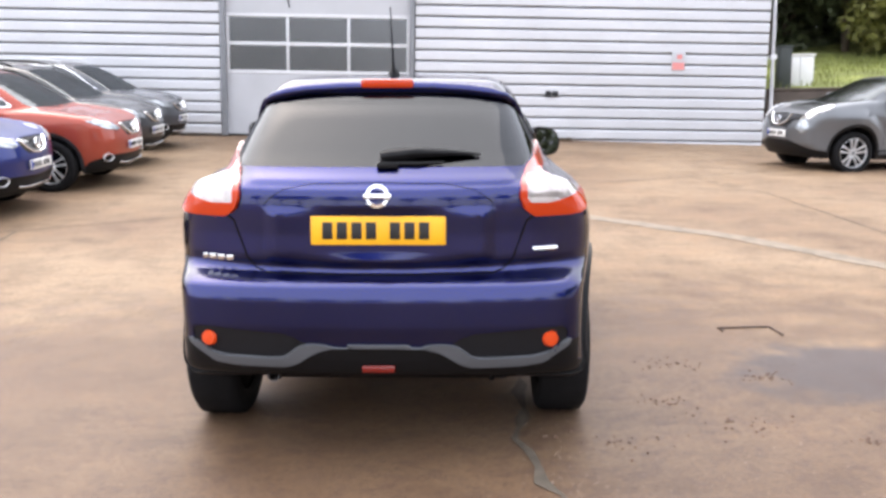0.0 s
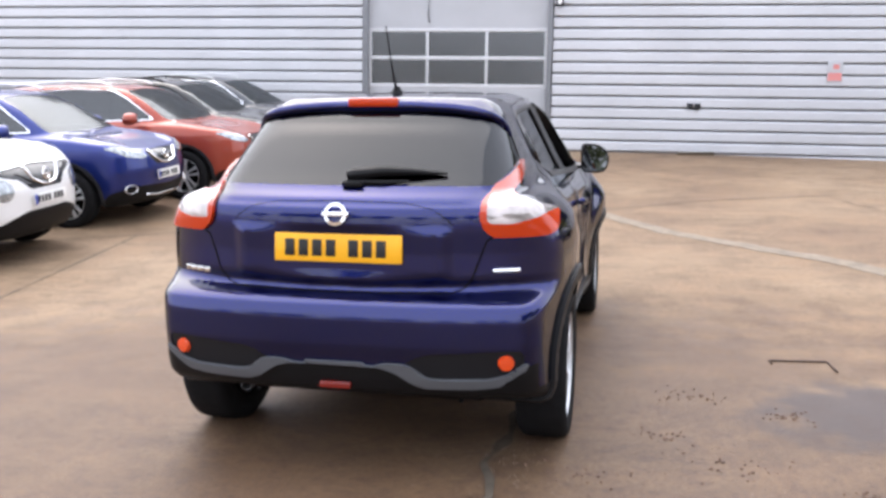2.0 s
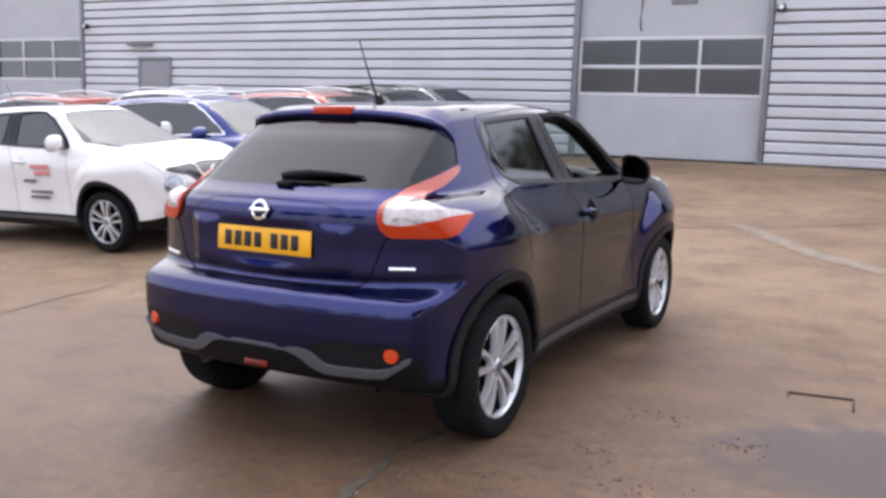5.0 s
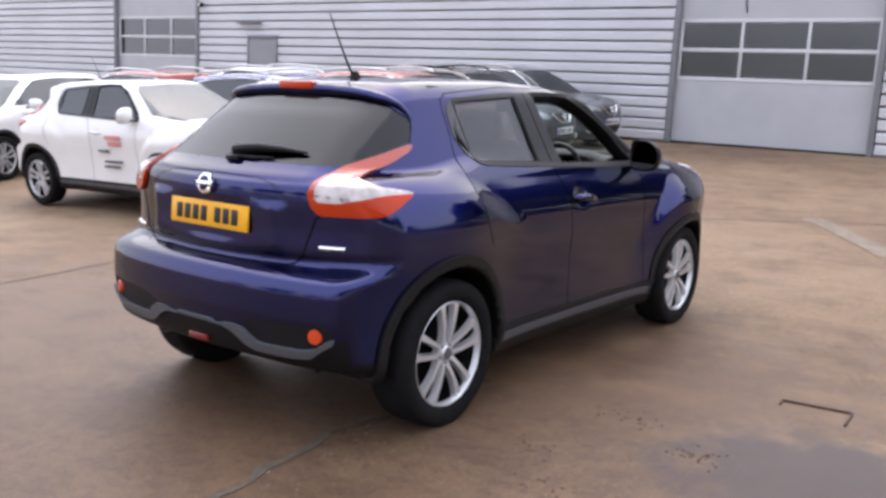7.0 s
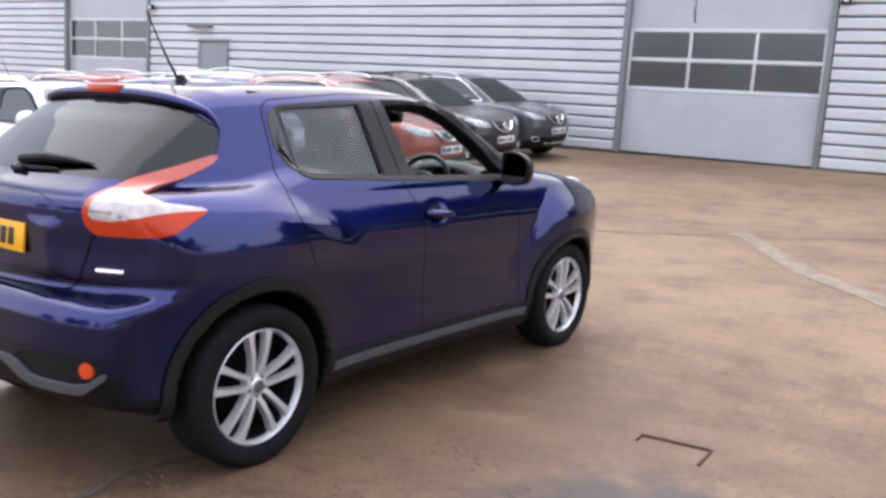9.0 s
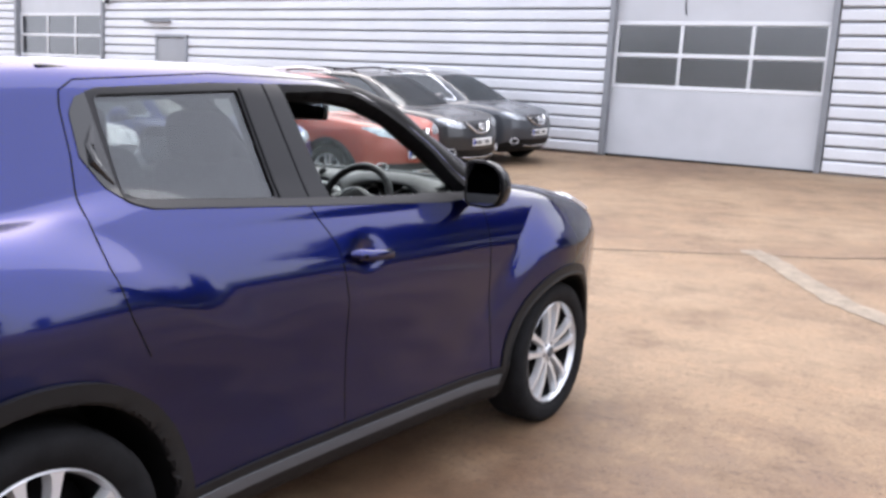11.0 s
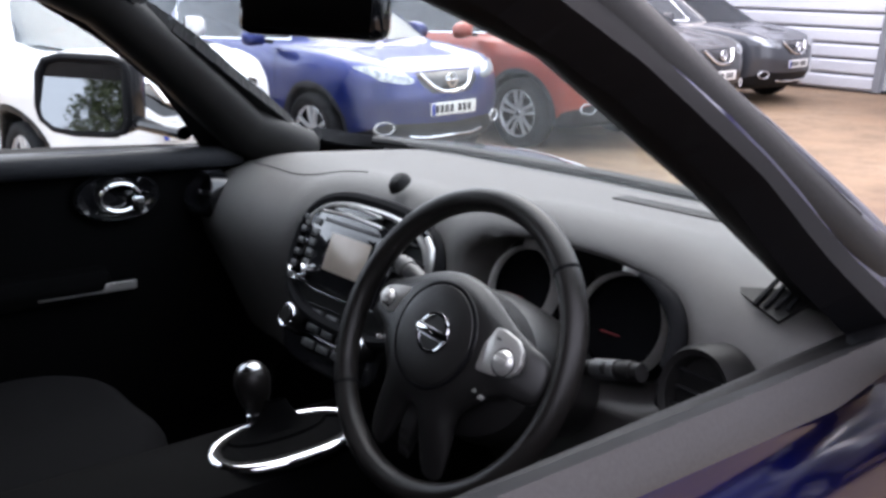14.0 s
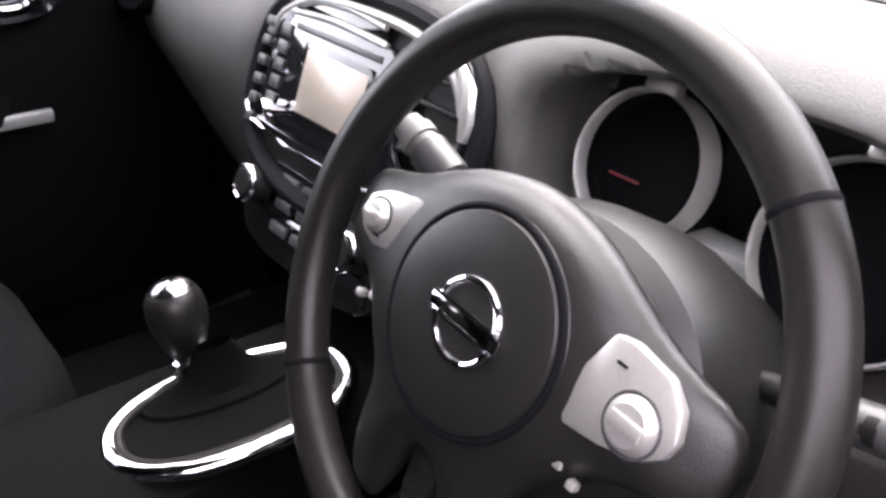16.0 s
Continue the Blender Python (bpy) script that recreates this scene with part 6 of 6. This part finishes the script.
    part("bulkhead", box(0, 0.98, 0.70, 1.36, 0.05, 0.62, 0.02), CABIN, car)
    part("load_floor", box(0, -1.40, 0.72, 1.0, 0.8, 0.05, 0.02), CABIN, car)
    mm = Matrix.Translation((0.03, 0.425, 1.412)) @ Matrix.Rotation(radians(22), 4, "Z") @ Matrix.Rotation(radians(-4), 4, "X")
    mir = part("cabin_mirror", moved(box(0, 0, 0, 0.235, 0.035, 0.074, 0.016, 3), mm), GLOSS, car, "black interior mirror")
    part("mirror_face", moved(box(0, -0.0185, 0, 0.205, 0.002, 0.054, 0.0), mm), CHROME, mir, smooth=False)
    part("mirror_mount", join(tube([(0.05, 0.45, 1.42), (0.09, 0.465, 1.445), (0.10, 0.44, 1.475), (0.06, 0.42, 1.49)], [0.016, 0.026, 0.026, 0.018], 10), box(0.0, 0.42, 1.485, 0.12, 0.10, 0.05, 0.02)), CABIN, mir)


# ---- surroundings ----
BARK = material("tree_bark", (0.09, 0.07, 0.05), 0.85, var=0.3, scale=9, bump=0.6, bump_scale=25)
LEAVES = material("green_leaves", (0.075, 0.092, 0.040), 0.55, var=0.45, scale=1.3, fine=0.35, fine_scale=9)
BUSHLEAF = material("light_green_leaves", (0.19, 0.19, 0.055), 0.55, var=0.4, scale=2.0, fine=0.3, fine_scale=12)
GRASS = material("rough_grass", (0.17, 0.19, 0.050), 0.75, var=0.35, scale=1.2, fine=0.4, fine_scale=25)
DARKGREEN = material("dark_green_paint", (0.035, 0.042, 0.040), 0.5, var=0.1, scale=5)
BRICKDARK = material("dark_retaining_wall", (0.075, 0.06, 0.05), 0.8, var=0.3, scale=2.5, bump=0.4, bump_scale=20)


def leaf_cloud(rng, blobs, count, size):
    """Many small leaf faces scattered in uneven clumps."""
    vs, fs = [], []
    for cx, cy, cz, r in blobs:
        n = int(count * r * r)
        d = rng.normal(size=(n, 3))
        d /= np.linalg.norm(d, axis=1)[:, None]
        p = np.array([cx, cy, cz]) + d * (r * rng.uniform(0.55, 1.06, size=(n, 1)))
        a, b = rng.normal(size=(n, 3)), rng.normal(size=(n, 3))
        a /= np.linalg.norm(a, axis=1)[:, None]
        b -= a * (a * b).sum(1)[:, None]
        b /= np.linalg.norm(b, axis=1)[:, None]
        s = size * rng.uniform(0.6, 1.3, size=(n, 1))
        quad = np.stack([p - a * s, p + b * s * 0.55, p + a * s, p - b * s * 0.55], 1)
        k = len(vs)
        vs.extend(map(tuple, quad.reshape(-1, 3)))
        fs.extend((k + 4 * i, k + 4 * i + 1, k + 4 * i + 2, k + 4 * i + 3) for i in range(n))
    return vs, fs


def make_tree(m, height, spread, seed, leaf, label, count=170):
    rng = np.random.default_rng(seed)
    t = thing("tree", m, label, "tree", "trees round the yard")
    trunk = [(0, 0, -0.3), (0.05, 0.03, height * 0.2), (-0.04, 0.06, height * 0.45), (0.05, 0, height * 0.8)]
    limbs = [tube(trunk, [height * 0.028, height * 0.022, height * 0.015, height * 0.004], 8)]
    blobs = []
    for k in range(9):
        a = k * 2.4 + rng.uniform(0, 0.6)
        z0 = height * (0.25 + 0.06 * k)
        r = spread * (0.75 - 0.05 * k) * rng.uniform(0.7, 1.1)
        tip = (r * math.cos(a), r * math.sin(a), z0 + height * 0.16)
        limbs.append(tube([(0, 0, z0), (tip[0] * 0.5, tip[1] * 0.5, z0 + height * 0.07), tip], [height * 0.010, height * 0.007, height * 0.003], 6))
        blobs.append((*tip, spread * rng.uniform(0.32, 0.5)))
    blobs += [(0, 0, height * 0.88, spread * 0.42), (0.2, 0.1, height * 0.70, spread * 0.5), (0, 0, height * 0.5, spread * 0.6)]
    part("trunk", join(*limbs), BARK, t)
    part("crown", leaf_cloud(rng, blobs, count, 0.16), leaf, t, smooth=False)
    return t


def make_surroundings():
    rng0 = np.random.default_rng(31)
    blobs = [(x + rng0.uniform(-0.6, 0.6), 28.5 + rng0.uniform(-1.2, 1.2), z + rng0.uniform(-0.5, 0.5), rng0.uniform(1.2, 1.9)) for x in np.arange(8.5, 26, 1.5) for z in (2.6, 4.6, 6.8, 9.0)]
    tagged(part("woodland", leaf_cloud(rng0, blobs, 420, 0.22), LEAVES, smooth=False), "dense dark green wood behind the grass bank", "woodland", kind="stuff")
    first = make_tree(Matrix.Translation((27, -22, 0)), 8.0, 3.2, 3, LEAVES, "tall leafy dark green tree at the yard edge")
    rng = np.random.default_rng(8)
    spots = [(25 + 3 * (k % 3), -16 + 4.6 * k) for k in range(7)] + [(13.5 + 1.5 * (k % 2), -15 + 2.6 * k) for k in range(7)] + [(20 - 6.0 * k, -34 - 3 * (k % 2)) for k in range(9)] + [(13, 33), (17, 36), (21, 33), (10, 38), (25, 35), (15, 30), (9.5, 29), (12, 27.5), (16, 26.5), (19, 27), (22, 29), (11, 34), (19, 32), (10.5, 25), (13, 24.8), (15.2, 25.3), (17.8, 24.6), (20.5, 25.4), (9.2, 26.5)]
    for x, y in spots:
        sc = rng.uniform(0.75, 1.15) * (1.2 if y > 20 else 0.62 if x > 20 and y > -20 else 0.8 if y > -18 else 1.0)
        copy_thing(first, Matrix.Translation((x, y, ground_z(x, y) if y < 20 else 2.2)) @ Matrix.Rotation(rng.uniform(0, 6.28), 4, "Z") @ Matrix.Diagonal((sc, sc, sc, 1)))
    bush = make_tree(Matrix.Translation((14.2, 22.5, 2.3)), 3.6, 2.2, 11, BUSHLEAF, "light green bush on the grass bank", 520)
    copy_thing(bush, Matrix.Translation((17.0, 22.0, 2.3)))
    xs, ys = np.linspace(7.3, 40, 40), np.linspace(15.6, 34, 22)
    bank = [(x, y, 1.52 + 0.14 * (y - 15.6) + 0.10 * noise.noise((x * 0.5, y * 0.5, 0)) + (0.02 * (x - 7.3))) for x in xs for y in ys]
    n = len(ys)
    faces = [(i * n + j, (i + 1) * n + j, (i + 1) * n + j + 1, i * n + j + 1) for i in range(len(xs) - 1) for j in range(n - 1)]
    g = part("grass_bank", (bank, faces), GRASS, angle=180)
    tagged(g, "rough green grass bank behind the retaining wall", "grass bank", kind="structure")
    rng2 = np.random.default_rng(5)
    vs, fs = [], []
    for i in range(5000):
        x, y = rng2.uniform(7.4, 20), rng2.uniform(15.65, 24)
        z = 1.52 + 0.14 * (y - 15.6) + 0.02 * (x - 7.3)
        h, a = rng2.uniform(0.06, 0.20), rng2.uniform(0, 6.28)
        dx, dy = 0.02 * math.cos(a), 0.02 * math.sin(a)
        k = len(vs)
        vs += [(x - dx, y - dy, z - 0.05), (x + dx, y + dy, z - 0.05), (x + rng2.uniform(-0.06, 0.06), y + rng2.uniform(-0.06, 0.06), z + h)]
        fs.append((k, k + 1, k + 2))
    tagged(part("grass", (vs, fs), GRASS, smooth=False), "tufts of rough green grass on the bank", "grass", kind="stuff")
    wall = part("retaining_wall", join(box(23.6, 15.5, 0.85, 32.6, 0.25, 1.56, 0.03), box(23.6, 15.5, 1.65, 32.7, 0.32, 0.06, 0.015)), BRICKDARK)
    tagged(wall, "low dark retaining wall beside the workshop", "wall", kind="structure")
    cab = thing("white_cabinet", Matrix.Translation((8.85, 17.3, 1.72)), "white metal cabinet standing on the grass bank", "cabinet")
    part("housing", box(-0.2, 0, 0.38, 0.68, 0.5, 0.76, 0.02), WHITE, cab)
    part("lid", box(-0.2, 0, 0.78, 0.74, 0.56, 0.05, 0.015), PLATEWHITE, cab)
    part("door_gap", box(-0.2, -0.251, 0.40, 0.012, 0.006, 0.66), JAMB, cab)
    dark = thing("dark_cabinet", Matrix.Translation((8.12, 16.7, 1.62)), "tall dark green service cabinet on the grass bank", "cabinet")
    part("housing", box(0, 0, 0.52, 0.30, 0.30, 1.04, 0.02), DARKGREEN, dark)
    part("lid", box(0, 0, 1.06, 0.34, 0.34, 0.04, 0.01), DARKGREEN, dark)
    post = thing("downpipe", Matrix.Translation((7.22, 14.85, 0.45)), "grey downpipe at the workshop corner", "pipe")
    part("pipe", tube([(0, 0, 0), (0, 0, 2.2), (0, 0, 4.6)], 0.04, 10), PANEL, post)
    part("bracket", box(0, 0, 1.9, 0.16, 0.08, 0.10, 0.01), FRAMEWHITE, post)


def wall_things():
    def on_wall(x, z):
        return BLD @ Matrix.Translation((x, 0, z))
    sign = thing("warning_sign", on_wall(5.03, 1.74), "small white and red paper notice on the cladding", "sign")
    part("sheet", box(0, -0.040, 0, 0.30, 0.006, 0.42, 0.002), DOORGREY, sign)
    part("red_band", box(0, -0.0445, -0.10, 0.27, 0.003, 0.16), NOTICE, sign)
    part("red_head", box(0.02, -0.0445, 0.10, 0.12, 0.003, 0.10), NOTICE, sign)
    sock = thing("wall_socket", on_wall(2.27, 1.01), "dark twin outdoor socket on the cladding", "socket")
    for s in (-1, 1):
        part("box", box(s * 0.075, -0.065, 0, 0.12, 0.07, 0.11, 0.012), CLAD, sock)
    for x, z in ((-0.60, 3.14), (-20.0, 3.1)):
        fl = thing("wall_lamp", on_wall(x, z), "small dark security lamp on the cladding", "lamp")
        part("housing", box(0.0, -0.12, 0, 0.16, 0.12, 0.13, 0.02), CLAD, fl)
        part("lens", lathe([(0.0, -0.01), (0.04, -0.008), (0.05, 0.0)], 18, "y"), CLEAR, fl).location = (0, -0.185, 0)
        part("arm", tube([(0, -0.03, 0), (0, -0.10, 0)], 0.02, 8), CLAD, fl)
    cable = thing("door_cable", on_wall(-3.45, 2.62), "dark cable hanging on the workshop door", "cable")
    part("cord", tube([(0, 0.06, 1.4), (0.01, 0.05, 0.7), (-0.02, 0.06, 0.3), (0.015, 0.055, 0.12)], 0.014, 8), TRIM, cable)
    part("bracket", box(0.9, 0.068, 0.75, 0.55, 0.02, 0.20, 0.01), JAMB, cable)
    d = thing("door_4", on_wall(-17.36, 0), "grey steel side door in the cladding", "door", kind="structure")
    part("leaf", box(0, -0.045, 1.05, 1.06, 0.05, 2.10, 0.004), SIDEDOOR, d)
    for x in (-0.57, 0.57):
        part("frame", box(x, -0.05, 1.08, 0.08, 0.08, 2.16, 0.006), JAMB, d)
    part("frame", box(0, -0.05, 2.17, 1.22, 0.08, 0.08, 0.006), JAMB, d)
    part("door_handle", box(0.40, -0.085, 1.02, 0.12, 0.03, 0.03, 0.008), TRIM, d)
    part("canopy", box(-0.5, -0.10, 2.55, 0.9, 0.20, 0.05, 0.01), JAMB, d)
    plank = thing("timber_plank", Matrix.Translation((2.35, 14.18, ground_z(2.35, 14.2) + 0.03)) @ Matrix.Rotation(radians(3), 4, "Z"), "weathered timber plank lying at the wall foot", "plank")
    part("board", box(0, 0, 0, 0.75, 0.22, 0.05, 0.008), BARK, plank)


SIDEDOOR = material("mid_grey_side_door", (0.22, 0.225, 0.24), 0.45, var=0.06, scale=2)
NOTICE = material("notice_red", (0.62, 0.24, 0.23), 0.5)
TAR = material("joint_tar", (0.085, 0.068, 0.05), 0.8, var=0.3, scale=14)
PALE = material("worn_pale_line", (0.190, 0.153, 0.113), 0.7, var=0.25, scale=7, fine=0.2, fine_scale=60)
IRON = material("rusty_iron", (0.07, 0.045, 0.035), 0.7, 0.3, var=0.35, scale=25, bump=0.4, bump_scale=150)
STONE = material("grit_stone", (0.19, 0.145, 0.115), 0.8, var=0.8, scale=30)


def yard_things():
    rng = np.random.default_rng(21)

    def strip(name, pts, width, mat, label, wob=0.25, lift=0.004):
        p = []
        for a, b in zip(pts[:-1], pts[1:]):
            n = max(2, int(math.hypot(b[0] - a[0], b[1] - a[1]) / 0.12))
            p += [(a[0] + (b[0] - a[0]) * i / n, a[1] + (b[1] - a[1]) * i / n) for i in range(n)]
        p.append(pts[-1])
        vs, fs = [], []
        for i, (x, y) in enumerate(p):
            q = p[min(i + 1, len(p) - 1)]
            o = p[max(i - 1, 0)]
            dx, dy = q[0] - o[0], q[1] - o[1]
            d = math.hypot(dx, dy) or 1
            nx, ny = -dy / d, dx / d
            w1, w2 = [width * (0.5 + wob * rng.uniform(-1, 1)) for _ in range(2)]
            jog = width * wob * rng.uniform(-1, 1)
            for w in (w1 + jog, -w2 + jog):
                vs.append((x + nx * w, y + ny * w, ground_z(x + nx * w, y + ny * w) + lift))
        fs = [(2 * i, 2 * i + 1, 2 * i + 3, 2 * i + 2) for i in range(len(p) - 1)]
        tagged(part(name, (vs, fs), mat, angle=180), label, "joint", kind="structure")

    strip("joint", [(-9.0, 1.6), (-4.45, 3.66), (-2.83, 4.49), (-0.6, 5.45), (1.1, 6.35), (1.84, 7.0), (3.32, 7.75), (4.53, 8.45), (9, 10.6)], 0.030, TAR, "dark tarred joint across the concrete yard")
    strip("joint", [(3.69, 8.1), (3.91, 6.95), (4.26, 6.39), (4.44, 3.44), (4.7, -2)], 0.020, TAR, "thin dark crack across the concrete yard", 0.5)
    strip("joint", [(-3.2, -6.0), (-3.54, -1.11), (-3.64, -0.6), (-3.82, 0.1), (-4.3, 3.7)], 0.022, TAR, "dark tarred joint along the concrete yard")
    strip("joint", [(0.75, -6.0), (0.70, -2.4), (0.58, -2.0), (0.55, -1.7), (0.6, -0.6)], 0.034, TAR, "rough dark joint running under the car", 0.7)
    strip("line", [(0.35, 6.25), (0.59, 5.94), (1.48, 4.57), (2.94, 3.2), (3.75, 1.94), (4.6, 0.6)], 0.22, PALE, "worn pale line on the concrete", 0.08)
    man = thing("manhole", Matrix.Translation((2.07, -0.03, 0.0)) @ Matrix.Rotation(radians(4), 4, "Z"), "rusty frame of a sunken square manhole in the concrete", "manhole")
    for x, y, sx, sy in ((0.0, 0.155, 0.33, 0.013), (-0.158, 0.11, 0.006, 0.08), (0.160, 0.05, 0.011, 0.21)):
        part("edge", box(x, y, 0.004, sx, sy, 0.014, 0.003), IRON, man)
    stones = []
    for i in range(1250):
        if i < 850:
            t = rng.uniform(0, 1)
            x, y = 0.72 - 0.15 * t + rng.normal() * 0.10, -2.6 + 1.5 * t + rng.normal() * 0.1
            if rng.uniform() < 0.75:
                x, y = rng.normal(1.35, 0.55), rng.normal(-1.75, 0.55)
        else:
            x, y = rng.uniform(-3, 4.5), rng.uniform(-4, 4)
        r = rng.uniform(0.0012, 0.0052) * (1.3 if i % 29 == 0 else 1)
        a = rng.uniform(0, 6.28)
        bx = []
        for sx, sy, sz in ((-1, -1, 0), (1, -1, 0), (1, 1, 0), (-1, 1, 0), (0, 0, 1)):
            px, py = r * sx * rng.uniform(0.6, 1.2), r * sy * rng.uniform(0.5, 1.0)
            bx.append((x + px * math.cos(a) - py * math.sin(a), y + px * math.sin(a) + py * math.cos(a), ground_z(x, y) + (r * rng.uniform(0.7, 1.1) if sz else -0.001)))
        stones.append((bx, [(0, 1, 4), (1, 2, 4), (2, 3, 4), (3, 0, 4)]))
    tagged(part("grit", join(*stones), STONE, smooth=False), "loose grit and small stones on the concrete", "grit", kind="stuff")
    for x, y, n, wide in ((1.42, -0.66, 14, 0.09), (1.24, -1.24, 12, 0.10), (2.9, -1.6, 7, 0.06), (2.75, -0.9, 7, 0.06), (1.83, -0.88, 20, 0.055), (1.985, -1.76, 8, 0.04), (0.95, -1.75, 14, 0.12), (1.55, -1.55, 12, 0.12)):
        clod = thing("dirt_clod", Matrix.Translation((x, y, 0)), "scatter of small brown clods of dirt on the concrete", "dirt")
        for _ in range(2 * n):
            k = rng.uniform(0.18, 0.75) * (1.5 if rng.uniform() < 0.1 else 1.0)
            q = Matrix.Translation((rng.normal() * wide, rng.normal() * wide * 0.7, 0.002)) @ Matrix.Rotation(rng.uniform(0, 6), 4, "Z") @ Matrix.Diagonal((k * rng.uniform(0.6, 1.7), k * 0.75, 0.5, 1))
            part("soil", moved(lathe([(0.0, 0.010), (0.008, 0.008), (0.012, 0.0), (0.011, -0.004)], 6), q), SOIL, clod)


SOIL = material("dark_soil", (0.13, 0.082, 0.058), 0.8, var=0.4, scale=30)
make_surroundings()
wall_things()
yard_things()


# ---- the cars ----
LEAN = Matrix.Translation((0.25, 0, 1.0)) @ Matrix.Rotation(radians(0.8), 4, "Y") @ Matrix.Translation((-0.25, 0, -1.0))
blue_car = make_juke("crossover_car", LEAN, BLUE, "glossy dark blue compact crossover with an open driver window", 0.0175, True)
cabin(blue_car)
white_car = make_juke("crossover_car", Matrix.Translation((0, 0, 0.02)) @ parked(-4.505, 2.55, 2.85, 4.2), WHITE, "white compact crossover parked at the end of the row", 0.035)
for dy, z, w, h, mat_ in ((0.30, 0.90, 0.30, 0.05, NOTICE), (0.33, 0.83, 0.24, 0.05, NOTICE), (0.12, 0.74, 0.20, 0.035, GREY), (0.30, 0.62, 0.34, 0.03, GREY), (0.27, 0.56, 0.30, 0.03, GREY)):
    part("door_lettering", box(0.838, dy, z, 0.006, w, h, 0.002), mat_, white_car, "plain coloured bar on the door")
make_juke("crossover_car", Matrix.Translation((-0.10, 0, -0.03)) @ parked(5.6, 9.55, 192, 4.2), GREY, "grey compact crossover parked beside the bank", 0.035)
make_suv("suv_car", parked(-4.555, 4.934, 0.9, 4.38), SUVBLUE, "royal blue family SUV with silver roof rails")
make_suv("suv_car", parked(-4.28, 7.21, 0.8, 4.38), RED, "copper red family SUV parked in the row")
make_suv("suv_car", parked(-4.70, 9.40, 0, 4.38), BLACK, "black family SUV parked in the row", dark=True)
make_suv("suv_car", parked(-5.05, 11.88, 0, 4.38), DGREY, "dark grey family SUV parked beside the workshop")
make_suv("suv_car", parked(-11.21, 1.41, 292, 4.38), WHITE, "white family SUV standing behind the row", rails=False)
make_suv("suv_car", parked(-14.3, 8.7, 180, 4.38), WHITE, "white family SUV in the second row with roof rails")
make_suv("suv_car", parked(-14.3, 5.9, 180, 4.38), RED, "red family SUV in the second row with roof rails")
make_suv("suv_car", parked(-25.6, 6.9, 180, 4.38), DGREY, "dark grey family SUV standing far behind the row")
